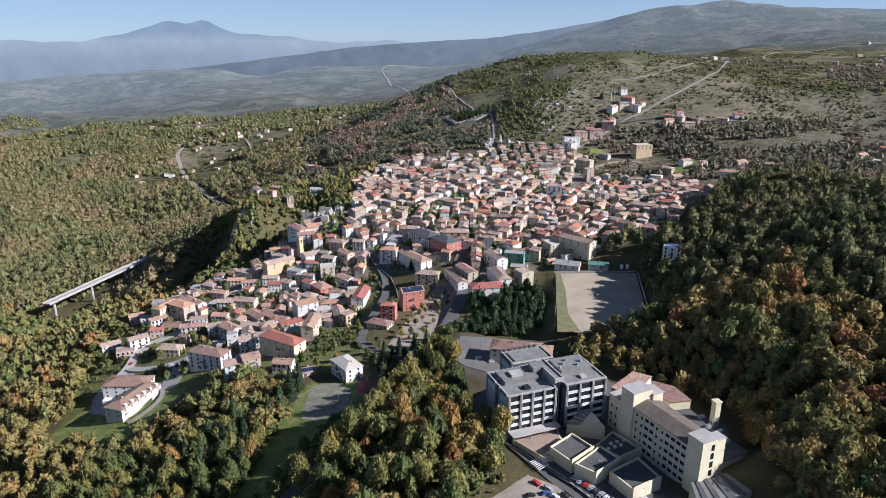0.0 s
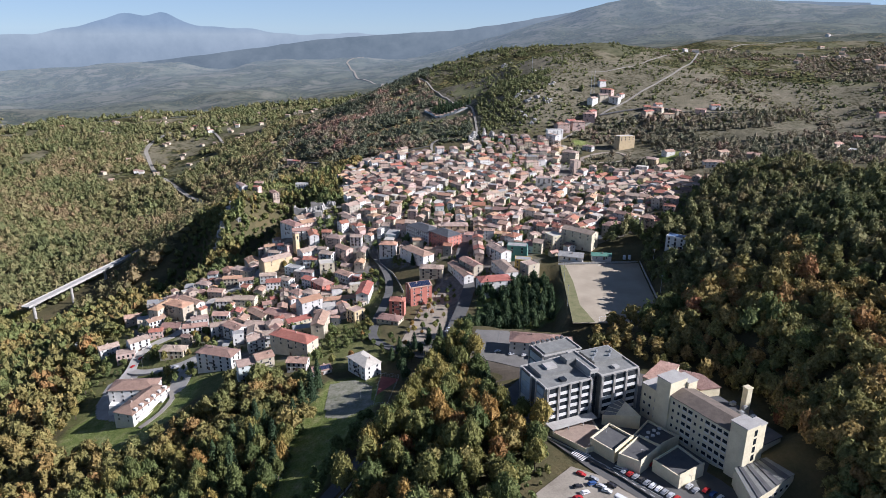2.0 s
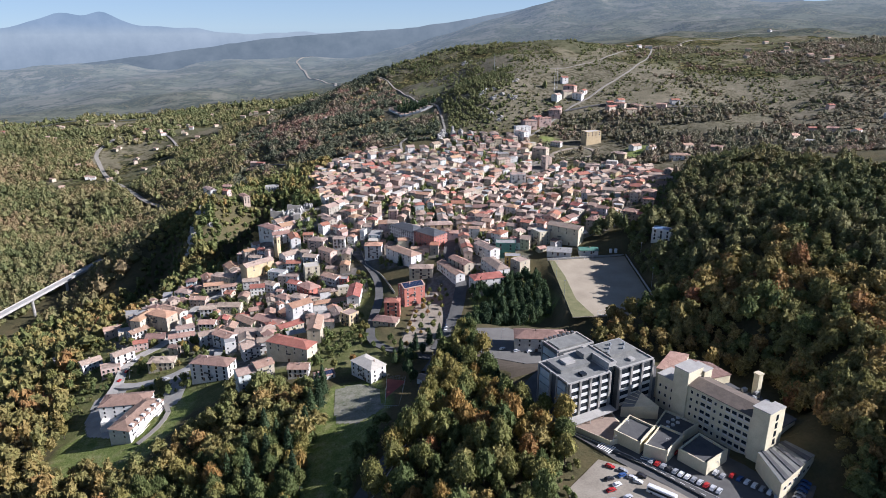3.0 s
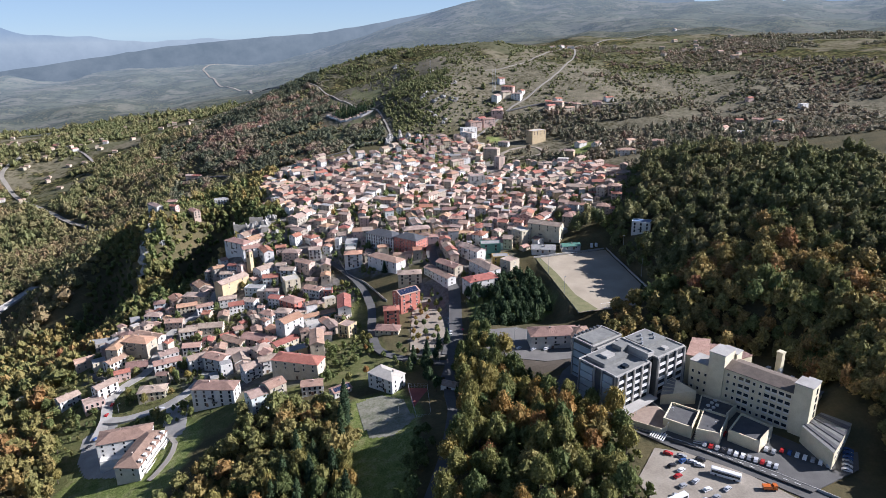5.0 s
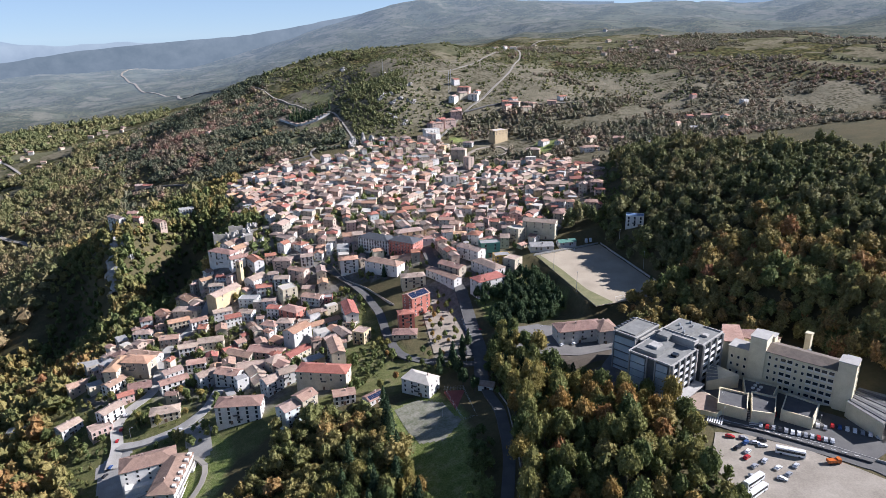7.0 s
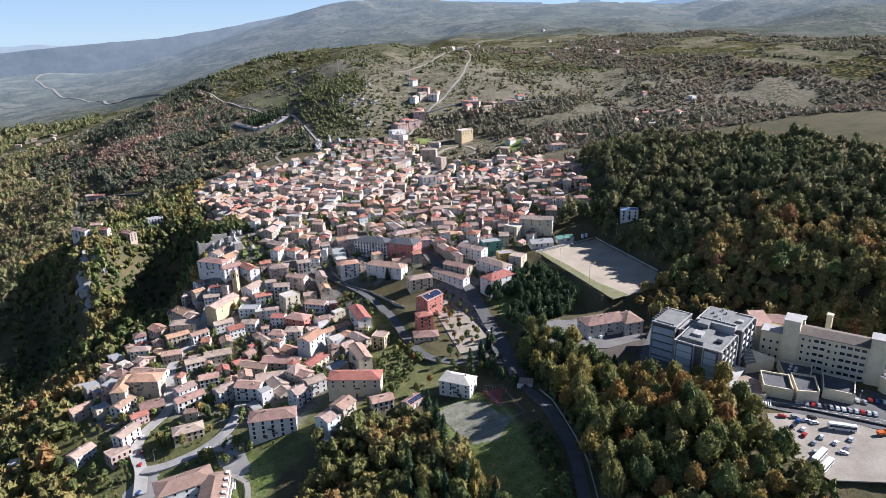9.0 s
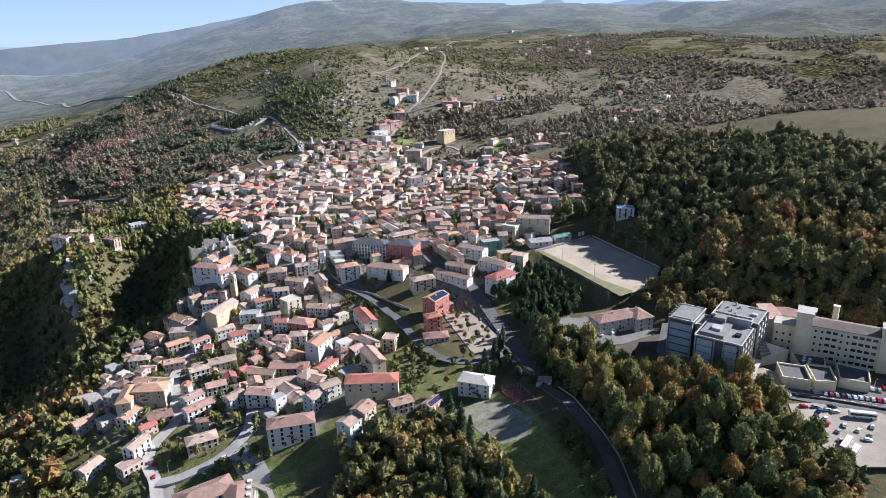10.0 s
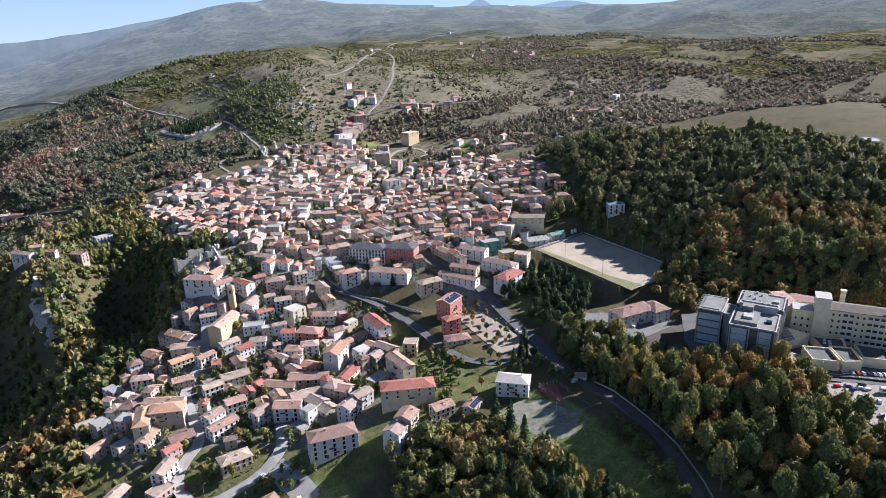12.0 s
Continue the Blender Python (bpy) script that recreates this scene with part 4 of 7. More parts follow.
house(292.4, 865.3, 19.4, 11.2, -39, 3, "h", "n", "y")
house(374.3, 1078.4, 21.3, 9.3, -45, 2, "h", "t", "c")
house(400.0, 1065.3, 27.0, 9.3, -82, 2, "h", "t", "c")
house(308.5, 1143.8, 22.2, 9.3, -47, 4, "h", "r", "p")
house(315.6, 1119.6, 17.6, 9.3, -46, 3, "h", "n", "w")
house(232.6, 960.6, 15.3, 9.3, -40, 2, "h", "n", "w")
house(218.6, 604.6, 12.5, 10.2, -37, 3, "h", "t", "p")
house(181.1, 558.7, 12.3, 10.2, -36, 3, "h", "t", "p")
house(358.8, 821.8, 25.3, 11.2, -14, 2, "h", "t", "w")


# town palaces, villa, school, church
house(-19, 607, 33, 17, -52, 4, "h", "k", "w", windows=132, name="palace", label="long white palace of four storeys with a dark slate roof")
house(0.5, 584.5, 26, 17, -52, 4, "h", "k", "r", windows=110, name="palace", label="red palace of four storeys with a dark slate roof")
villa = house(-220, 408, 30, 15, 2, 4, "h", "b", "w", windows=60, name="villa", label="large white villa with brown hipped roofs and terraces", z=-44)
house(-208, 389, 36, 14, -108, 4, "h", "b", "w", windows=60, parent=villa, z=-44)
house(-198, 398, 12, 7, -108, 2, "f", "c", "w", windows=4, parent=villa, z=-42)
for q, zt in (((-13.5, 3, -13, -7.05), 6.4), ((-13.5, -3, -15, -13.05), 3.4)):
    terrace = Build()
    terrace.box(*q, 0, zt)
    terrace.box(q[0], q[1], q[2], q[2] + 0.2, zt, zt + 1.0)
    terrace.box(q[0], q[0] + 0.2, q[2] + 0.2, q[3], zt, zt + 1.0)
    part("terrace", terrace, WALL["w"], villa, "white balustraded terrace")
leg = villa.matrix_basis.inverted() @ pose(-208, 389, -31.6, 0, 0, -108)
for k in range(6):
    dormer = Build()
    dormer.box(-15.5 + k * 5.6, -13.7 + k * 5.6, 5.2, 7.0, 0.0, 1.7)
    dormer.box(-15.7 + k * 5.6, -13.5 + k * 5.6, 5.0, 7.2, 1.7, 1.9)
    part("dormer", dormer, WALL["w"], villa, "white dormer at the eave", m=leg)
for lv in range(3):
    slab = Build()
    slab.box(-15, 14, 7.05, 8.7, -10.2 + lv * 3.1, -10.0 + lv * 3.1)
    slab.box(-15, 14, 8.6, 8.7, -10.0 + lv * 3.1, -9.1 + lv * 3.1)
    part("balcony", slab, WALL["w"], villa, "white balcony running along the wall", m=leg)
    slab = Build()
    slab.box(-16, 0, -9.0, -7.05, -10.2 + lv * 3.1, -10.0 + lv * 3.1)
    slab.box(-16, 0, -9.0, -8.9, -10.0 + lv * 3.1, -9.1 + lv * 3.1)
    part("balcony", slab, WALL["w"], villa, "white balcony running along the wall", m=leg)
school = house(45.5, 372.6, 31, 14, -12, 3, "h", "b", "w", name="school", label="pale three-storey school with brown hipped roofs", z=5.5)
house(60.5, 366, 13, 17, -12, 3, "h", "b", "w", parent=school, z=5.5)
house(-160, 597.5, 29, 11, 40, 4, "g", "n", "y", windows=6, name="church", label="yellow plastered church nave with a weathered tile roof")
bell = Build()
bell.box(-2.2, 2.2, -2.2, 2.2, -4, 20)
bell.box(-2.5, 2.5, -2.5, 2.5, 20, 20.5)
bell.box(-2.0, 2.0, -2.0, 2.0, 20.5, 21.2)
tower = thing("bell_tower", pose(-143.5, 620, -12, 0, 0, -40), "square yellow plastered bell tower beside the church", "tower")
part("shaft", bell, WALL["y"], tower)
for k in range(4):
    opening = Build()
    opening.box(-0.7, 0.7, -2.26, -2.1, 15.5, 18.8)
    part("bell_opening", opening, GLASS, tower, m=pose(0, 0, 0, 0, 0, 90 * k))
cap = Build()
for k in range(4):
    w = [math.pi / 4 + k * math.pi / 2, math.pi / 4 + (k + 1) * math.pi / 2]
    cap.face([(3.6 * math.cos(w[0]), 3.6 * math.sin(w[0]), 21.2), (3.6 * math.cos(w[1]), 3.6 * math.sin(w[1]), 21.2), (0, 0, 23)])
part("cap", cap, ROOF["n"], tower)
TAKEN.append((-143.5, 620, 3.5, 5, 5, 0))
for q in ((85, 285, 90, 100, 90), (112, 452, 60, 66, 112), (103, 519, 18, 22, 16), (140, 518, 18, 34, 14)):
    TAKEN.append((q[0], q[1], q[2], q[3], q[4], 0))

# old town: houses packed between narrow lanes
random.seed(5)


def axes(a):
    return (math.cos(a), math.sin(a)), (-math.sin(a), math.cos(a))


def overlap(x, y, L, W, a, q):
    """Whether two turned rectangles meet."""
    tx, ty, tr, tl, tw, ta = q
    dx, dy = tx - x, ty - y
    if dx * dx + dy * dy > (tr + math.hypot(L, W) / 2) ** 2:
        return False
    m, n = axes(a), axes(ta)
    for ax in (*m, *n):
        r1 = L / 2 * abs(m[0][0] * ax[0] + m[0][1] * ax[1]) + W / 2 * abs(m[1][0] * ax[0] + m[1][1] * ax[1])
        r2 = tl / 2 * abs(n[0][0] * ax[0] + n[0][1] * ax[1]) + tw / 2 * abs(n[1][0] * ax[0] + n[1][1] * ax[1])
        if abs(dx * ax[0] + dy * ax[1]) > r1 + r2:
            return False
    return True


STREETS = [ROADS[k] for k in ("main_road", "bend_road", "lower_road", "lower_street", "cemetery_road", "hill_road", "west_road")]
GARDENS = [((-50, 555), 26), ((-115, 655), 18), ((-20, 545), 22), ((60, 960), 14), ((160, 745), 16), ((245, 760), 12), ((225, 840), 12), ((120, 880), 10), ((20, 760), 10), ((-60, 820), 10), ((90, 640), 10), ((-10, 900), 9), ((-185, 465), 16), ((-35, 520), 16), ((190, 880), 20), ((215, 700), 10), ((-60, 430), 22), ((177, 849), 16), ((232, 640), 10), ((128, 566), 14), ((-128, 708), 27)]
spots = []


def fits(x, y, L, W, a, gap):
    if not in_town(x, y) or (y < 452 and x < -75) or bool(inside(VILLA_YARD, x, y)) or bool(inside(GREEN_WEST, x, y)):
        return False
    if any(float(near_line(l, x, y)) < w / 2 + W / 2 + 1 for l, w, m in STREETS):
        return False
    if any(math.hypot(x - gx0, y - gy0) < r for (gx0, gy0), r in GARDENS):
        return False
    return not any(overlap(x, y, L + gap, W + gap, a, q) for q in TAKEN)


for step in range(7000):
    x, y = rand(-262, 306), rand(398, 1032)
    if not in_town(x, y):
        continue
    L, W = (rand(8, 17), rand(7.5, 11.5)) if step < 1200 else (rand(6, 11), rand(5.5, 8.5)) if step < 4600 else (rand(5, 7.5), rand(4.5, 6.0))
    bend = float(value_noise(np.array(x / 130.0), np.array(y / 130.0), 12))
    a = radians(-32 + 120 * (bend - 0.5) + rand(-16, 16) + random.choice((0, 90)))
    if not fits(x, y, L, W, a, 1.5 if step < 4600 else 0.8):
        continue
    row = [(x, y, L, W, a)]
    for way in (1, -1):
        u = L / 2
        for k in range(random.choice((0, 1, 1, 2, 3)) if step < 3500 else 0):
            l2, w2 = rand(6, 11), W * rand(0.85, 1.08)
            cx, cy = x + way * (u + l2 / 2 + 0.05) * math.cos(a), y + way * (u + l2 / 2 + 0.05) * math.sin(a)
            if not fits(cx, cy, l2 - 0.2, w2, a, 0.0):
                break
            row.append((cx, cy, l2, w2, a))
            u += l2 + 0.1
    for x, y, L, W, a in row:
        TAKEN.append((x, y, math.hypot(L, W) / 2, L, W, a))
        spots.append((x, y, L, W, a))
spots.sort(key=lambda q: math.hypot(q[0] + 150, q[1] - 60))
far_walls, far_roofs, far_glass, far_stacks = Build(), Build(), Build(), Build()
WKEYS, RKEYS = "wcpgyb", "tnorbgc"
for k, (x, y, L, W, a) in enumerate(spots):
    rot = math.degrees(a)
    st = random.choice((1, 2, 2, 2, 3, 3)) if L > 8 else random.choice((1, 1, 2, 2, 3))
    shape = random.choice("gggggghhf")
    roof = random.choice("ttttnnnnnnoorrrbb") if shape != "f" else random.choice("ggc")
    wall = random.choice("wwwwcccccccppppggyb")
    base = min(hz(x + u, y + v) for u in (-4, 4) for v in (-4, 4)) - 1.5
    top = hz(x, y) + st * 3.0 + 0.3 - base
    m = pose(x, y, base, 0, 0, rot)
    b = Build()
    b.box(-L / 2, L / 2, -W / 2, W / 2, 0, top, WKEYS.index(wall))
    r = roof_shape(L, W, top, shape, 0.6)
    r.m = [RKEYS.index(roof)] * len(r.f)
    if shape == "g":
        for sx in (-1, 1):
            p = [(sx * L / 2, -W / 2, top), (sx * L / 2, W / 2, top), (sx * L / 2, 0, top + W * 0.19 - 0.05)]
            b.face(p if sx > 0 else p[::-1], WKEYS.index(wall))
    c, cy = rand(-L * 0.3, L * 0.3), rand(-W * 0.3, W * 0.3)
    stack = Build()
    if shape != "f" and random.random() < 0.7:
        zc = top + (W / 2 - abs(cy)) * 0.38
        stack.box(c - 0.35, c + 0.35, cy - 0.3, cy + 0.3, zc - 0.6, zc + 1.1)
        stack.box(c - 0.45, c + 0.45, cy - 0.4, cy + 0.4, zc + 1.1, zc + 1.25)
    g = Build()
    for side, (run, off, turn) in enumerate(((L, W / 2, 0), (L, W / 2, 180), (W, L / 2, 90), (W, L / 2, -90))):
        n = max(1, int(run / 3.6))
        for s2 in range(st):
            for c in range(n):
                if random.random() < 0.8:
                    u, zz = (c + 0.5) / n * run - run / 2, top - 0.3 - (st - s2) * 3.0 + 1.0
                    t = pose(0, 0, 0, 0, 0, turn)
                    pts = [t @ Vector((u + du, -off + dv, zz + dz)) for dv, du, dz in ((-0.05, -0.5, 0), (-0.05, 0.5, 0), (-0.05, 0.5, 1.3), (-0.05, -0.5, 1.3))]
                    g.face(pts)
                    back = [t @ Vector((u + du, -off + 0.02, zz + dz)) for du, dz in ((-0.5, 0), (0.5, 0), (0.5, 1.3), (-0.5, 1.3))]
                    for e in range(4):
                        f2 = (e + 1) % 4
                        g.face([pts[f2], pts[e], back[e], back[f2]])
    if k < 180:
        ob = thing("house", m, "%s house of %d storeys with a %s %s roof" % (TONE[wall], st, SHAPE[shape], TILE[roof]), "house", "houses of the old town")
        b.m = r.m = None
        part("wall", b, WALL[wall], ob)
        part("roof", r, ROOF[roof], ob)
        tagged(part("glazing", g, GLASS, ob), "small dark windows in rows", kind="stuff")
        if stack.v:
            part("chimney", stack, CHIMNEY, ob)
        continue
    for src, dst in ((b, far_walls), (r, far_roofs), (g, far_glass), (stack, far_stacks)):
        o = len(dst.v)
        dst.v += [tuple(m @ Vector(v)) for v in src.v]
        dst.f += [tuple(i + o for i in f) for f in src.f]
        dst.m += src.m
quarter = thing("distant_houses", pose(0, 0, 0), "crowded pale houses with tiled roofs on the upper ridge", "houses", kind="stuff")
part("wall", far_walls, [FARWALL[k] for k in WKEYS], quarter)
part("roof", far_roofs, [FARROOF[k] for k in RKEYS], quarter)
part("window", far_glass, GLASS, quarter)
part("chimney", far_stacks, CHIMNEY, quarter)


# ---------------------------------------------------------------- hospital
hospital = thing("hospital", pose(31, 271, 15.5, 0, 0, 20.5), "grey and white concrete hospital block with dark ribbon windows", "hospital")


def storey_face(parent, u0, u1, v, z0, floors, step, bays):
    """A facade towards -v: white spandrels, dark window strips and paired fins."""
    w = (u1 - u0) / bays
    for f in range(floors):
        zf = z0 + f * step
        for b in range(bays):
            a, c = u0 + b * w + 0.75, u0 + (b + 1) * w - 0.75
            sp = Build()
            sp.box(a, c, v - 0.35, v + 0.1, zf, zf + 1.55)
            part("spandrel", sp, SPANDREL, parent)
            st = Build()
            st.box(a, c, v - 0.05, v + 0.1, zf + 1.55, zf + step)
            part("window_strip", st, GLASS, parent)
    for b in range(bays + 1):
        for off in (-0.5, 0.15):
            fin = Build()
            x = u0 + b * w + off
            fin.box(x, x + 0.35, v - 0.9, v + 0.1, z0 - 1.5, z0 + floors * step + 0.9)
            part("fin", fin, CONCRETE, parent)


DARKWALL = surface("facade_dark_metal", (0.05, 0.055, 0.06), (0.11, 0.115, 0.12), 0.4, 3.0, 0.45)
BLUEPANEL = surface("facade_blue_grey", (0.30, 0.36, 0.40), (0.44, 0.50, 0.54), 0.3, 2.0, 0.4)


def block(u0, u1, v0, v1, z1, wall, name="block"):
    b = Build()
    b.box(u0, u1, v0, v1, -3, z1)
    part(name, b, wall, hospital)
    r = Build()
    r.box(u0 + 0.4, u1 - 0.4, v0 + 0.4, v1 - 0.4, z1, z1 + 0.15)
    part("roof", r, SHEET, hospital)
    for q in ((u0 - 0.25, u1 + 0.25, v0 - 0.25, v0 + 0.4), (u0 - 0.25, u1 + 0.25, v1 - 0.4, v1 + 0.25), (u0 - 0.25, u0 + 0.4, v0 + 0.4, v1 - 0.4), (u1 - 0.4, u1 + 0.25, v0 + 0.4, v1 - 0.4)):
        p = Build()
        p.box(*q, z1, z1 + 0.8)
        part("parapet", p, CONCRETE, hospital)


block(0, 25, 0, 24, 23.0, DARKWALL)
block(30, 52, -1, 24, 24.0, DARKWALL)
block(25.3, 29.7, 1.5, 22, 26.5, CONCRETE, "stair_shaft")
block(17, 40, 30, 44, 22.0, DARKWALL)
block(20, 36, 24.4, 29.6, 20.0, CONCRETE, "link")
storey_face(hospital, 0.3, 24.7, -0.2, 3.2, 5, 3.9, 4)
storey_face(hospital, 30.3, 51.7, -1.2, 3.2, 5, 4.0, 3)
for k in range(2):
    g = Build()
    g.box(25.8 + k * 2, 27.3 + k * 2, 1.2, 1.6, 2, 25)
    part("stair_window", g, GLASS, hospital)
# west side: tall blue-grey panels between dark shafts
for v0, v1 in ((2, 8), (14.5, 22.5)):
    for f in range(6):
        p = Build()
        p.box(-0.5, 0.1, v0, v1, -1 + f * 3.9, -1 + f * 3.9 + 3.4)
        part("side_panel", p, BLUEPANEL, hospital)
for v in (0.4, 8.6, 13.4, 23.2):
    p = Build()
    p.box(-0.9, 0.1, v - 0.3, v + 0.3, -2, 23.9)
    part("fin", p, CONCRETE, hospital)
for f in range(5):
    p = Build()
    p.box(16.5, 17.1, 31, 43, -2 + f * 4.6, -2 + f * 4.6 + 3.6)
    part("side_panel", p, BLUEPANEL, hospital)
for v in (30.4, 43.6):
    p = Build()
    p.box(16.2, 17.1, v - 0.3, v + 0.3, -2, 22.8)
    part("fin", p, CONCRETE, hospital)
# raised roof decks, plant boxes and vents
for u0, u1, v0, v1, z0, z1, mt in ((3, 21, 10, 22, 23.1, 25.0, SHEET), (33, 50, 9, 22, 24.1, 26.0, SHEET), (8, 14, 13, 18, 25.0, 26.2, CONCRETE), (20, 26, 14, 20, 23.1, 27.5, SHEET),
                                   (19, 38, 32, 42, 22.1, 22.9, SHEET), (10, 13, 3, 6, 23.1, 24.4, GLASS), (40, 43, 2, 5, 24.1, 25.3, CONCRETE)):
    p = Build()
    p.box(u0, u1, v0, v1, z0, z1)
    part("roof_deck", p, mt, hospital)
for k in range(5):
    p = Build()
    u, v = 34 + k * 3.3, 12 + (k % 3) * 3
    p.box(u - 0.5, u + 0.5, v - 0.5, v + 0.5, 26.0, 27.3)
    part("roof_vent", p, METAL, hospital)
for k in range(7):
    p = Build()
    p.box(18 + k * 3, 19.5 + k * 3, 43.2, 44.6, 22.8, 23.8)
    part("roof_vent", p, DARKWALL, hospital)

# long cream wing with its towers
wing = thing("hospital_wing", pose(87, 269, 15.5, 0, 0, -63.5), "long cream hospital wing with rows of windows and pitched roof", "hospital")
b = Build()
b.box(0, 36, 0, 14, -2, 21.5)
part("wall", b, CREAM, wing)
r = Build()
r.slab([(-0.4, -0.5, 21.5), (36.4, -0.5, 21.5), (36.4, 7, 23.6), (-0.4, 7, 23.6)], 0.3)
r.slab([(-0.4, 7, 23.6), (36.4, 7, 23.6), (36.4, 14.5, 21.5), (-0.4, 14.5, 21.5)], 0.3)
part("roof", r, surface("wing_roof_brown", (0.085, 0.068, 0.055), (0.17, 0.135, 0.11), 0.3, 2.0, 0.9, 0.2), wing)
for f in range(5):
    for k in range(11):
        # No recess is cut: a flat dark pane stands in for the loggia's shade.
        if k in (3, 4, 7, 8, 9, 10):
            part("loggia", window_mesh("loggia"), None, wing, "flat dark pane standing in for a shaded balcony recess, pale parapet", m=pose(2.0 + k * 3.15, 0, 1.7 + f * 3.9))
        else:
            part("window", window_mesh("small"), None, wing, m=pose(2.0 + k * 3.15, 0, 2.2 + f * 3.9))
for f in range(5):
    for k in range(10):
        part("window", window_mesh("small"), None, wing, m=pose(3.0 + k * 3.2, 14, 2.2 + f * 3.9, 0, 0, 180))
for u0, u1, v0, v1, z1 in ((35.8, 43.5, -1.0, 7.5, 27.0), (37, 42, 7.5, 14, 24.5), (-5, 3, -1, 10, 28.0), (-4, 4, 10, 16, 25.5), (-16, -4.8, 2, 12, 18.0)):
    t = Build()
    t.box(u0, u1, v0, v1, -2, z1)
    part("tower", t, CREAM, wing)
    t = Build()
    t.box(u0 - 0.3, u1 + 0.3, v0 - 0.3, v1 + 0.3, z1, z1 + 0.4)
    part("tower_roof", t, CONCRETE, wing)
for f in range(6):
    t = Build()
    t.box(43.5, 43.58, 4.2, 6.0, 2 + f * 4.0, 4.8 + f * 4.0)
    part("stair_window", t, GLASS, wing)
for f in range(3):
    for k in range(3):
        part("window", window_mesh("small"), None, wing, m=pose(-14 + k * 3.4, 2, 3 + f * 4.4))

# low annex with a striped roof
annex = thing("hospital_annex", pose(0, 0, 15.0), "low cream annex with a striped light roof", "annex")
b = Build()
b.prism([(102.5, 229.5), (100, 209), (125.5, 224.5), (119.5, 236)], -1, 9.0)
part("wall", b, CREAM, annex)
for k in range(9):
    u0, u1 = (k + 0.05) / 9, (k + 0.95 if k % 2 else k + 1.05) / 9
    lo, hi = [Vector((102.5, 229.5)).lerp(Vector((119.5, 236)), u) for u in (u0, u1)], [Vector((100, 209)).lerp(Vector((125.5, 224.5)), u) for u in (u1, u0)]
    s = Build()
    s.prism([tuple(q) for q in lo + hi][::-1], 9.0, 9.5 if k % 2 else 9.2)
    part("roof_strip", s, MEMBRANE if k % 2 else SHEET, annex)
for k in range(6):
    part("window", window_mesh("strip"), None, annex, m=pose(103.5 + k * 3.6, 211.1 + k * 2.19, 4.5, 0, 0, 31.3))

# entrance court: low cream blocks with dark roofs
LOWS = ([(49, 257), (57, 246), (69, 257), (61, 268)], 5.6), ([(58, 244.5), (66, 238), (79, 249), (72, 258)], 5.8), ([(72, 240), (79, 228), (93, 236), (87, 250)], 5.4), ([(70, 260), (80, 251.5), (91, 258), (81, 272)], 4.2)
for poly, zt in LOWS:
    low = thing("entrance_block", pose(0, 0, 15.2), "low cream entrance block with a dark flat roof", "annex", "entrance blocks")
    b = Build()
    b.prism(poly, -1, zt)
    part("wall", b, CREAM, low)
    cx, cy = sum(p[0] for p in poly) / 4, sum(p[1] for p in poly) / 4
    ins = [(cx + (p[0] - cx) * 0.93, cy + (p[1] - cy) * 0.93) for p in poly]
    b = Build()
    b.prism(ins, zt, zt + 0.12)
    part("roof", b, MEMBRANE, low)
    for k in range(4):
        p, q = poly[k], poly[(k + 1) % 4]
        pi, qi = ins[k], ins[(k + 1) % 4]
        b = Build()
        b.prism([p, q, qi, pi], zt, zt + 1.1 + 0.7 * (k == 1))
        part("parapet", b, CREAM, low)
    if zt == 4.2:
        for k in range(6):
            b = Build()
            x, y = 76 + (k % 3) * 3.2 + (k // 3) * 2, 258.5 + (k % 3) * 1.5 + (k // 3) * 4
            b.rod((x, y, zt + 0.1), (x, y, zt + 0.8), 0.9, 10)
            part("skylight", b, SPANDREL, low)
tri = thing("glazed_hall", pose(0, 0, 15.2), "triangular hall with a sloping pale roof", "annex")
b = Build()
P3 = [(60, 276), (77, 271), (71, 289)]
b.v = [(x, y, z) for (x, y), z in zip(P3, (-1, -1, -1))] + [(60, 276, 6), (77, 271, 8), (71, 289, 9.5)]
b.f = [(0, 1, 4, 3), (1, 2, 5, 4), (2, 0, 3, 5), (3, 4, 5), (2, 1, 0)]
b.m = [0] * 5
part("wall", b, CREAM, tri)
for k in range(5):
    t = k / 5
    s = Build()
    a, c = Vector((60, 276, 6.1)).lerp(Vector((71, 289, 9.6)), t), Vector((60, 276, 6.1)).lerp(Vector((71, 289, 9.6)), t + 0.16)
    d, e = a + (Vector((77, 271, 8.1)) - a) * 0.35, c + (Vector((77, 271, 8.1)) - c) * 0.35
    s.slab([a, d, e, c], 0.08)
    part("roof_light", s, SHEET, tri)

terr = thing("entrance_terrace", pose(0, 0, 15.0), "raised entrance terrace paved in brown tiles", "terrace")
b = Build()
b.prism([(33, 268), (46, 253.5), (58, 257.5), (56, 279)], -1, 2.6)
part("base", b, CREAM, terr)
b = Build()
b.prism([(34, 268), (46.2, 254.5), (57, 258.5), (55, 278)], 2.6, 2.75)
part("paving", b, BROWNTILE, terr)
for p, q in (((33, 268), (46, 253.5)), ((46, 253.5), (58, 257.5))):
    d = (Vector(q) - Vector(p)).normalized()
    n = Vector((-d.y, d.x)) * 0.25
    b = Build()
    b.prism([p, q, (q[0] + n.x, q[1] + n.y), (p[0] + n.x, p[1] + n.y)], 2.6, 3.6)
    part("parapet", b, CREAM, terr)
b = Build()
b.prism([(31, 270), (33.5, 264.5), (57, 274), (55.5, 279)], 5.6, 6.1)
part("canopy", b, CONCRETE, terr, "flat concrete canopy")
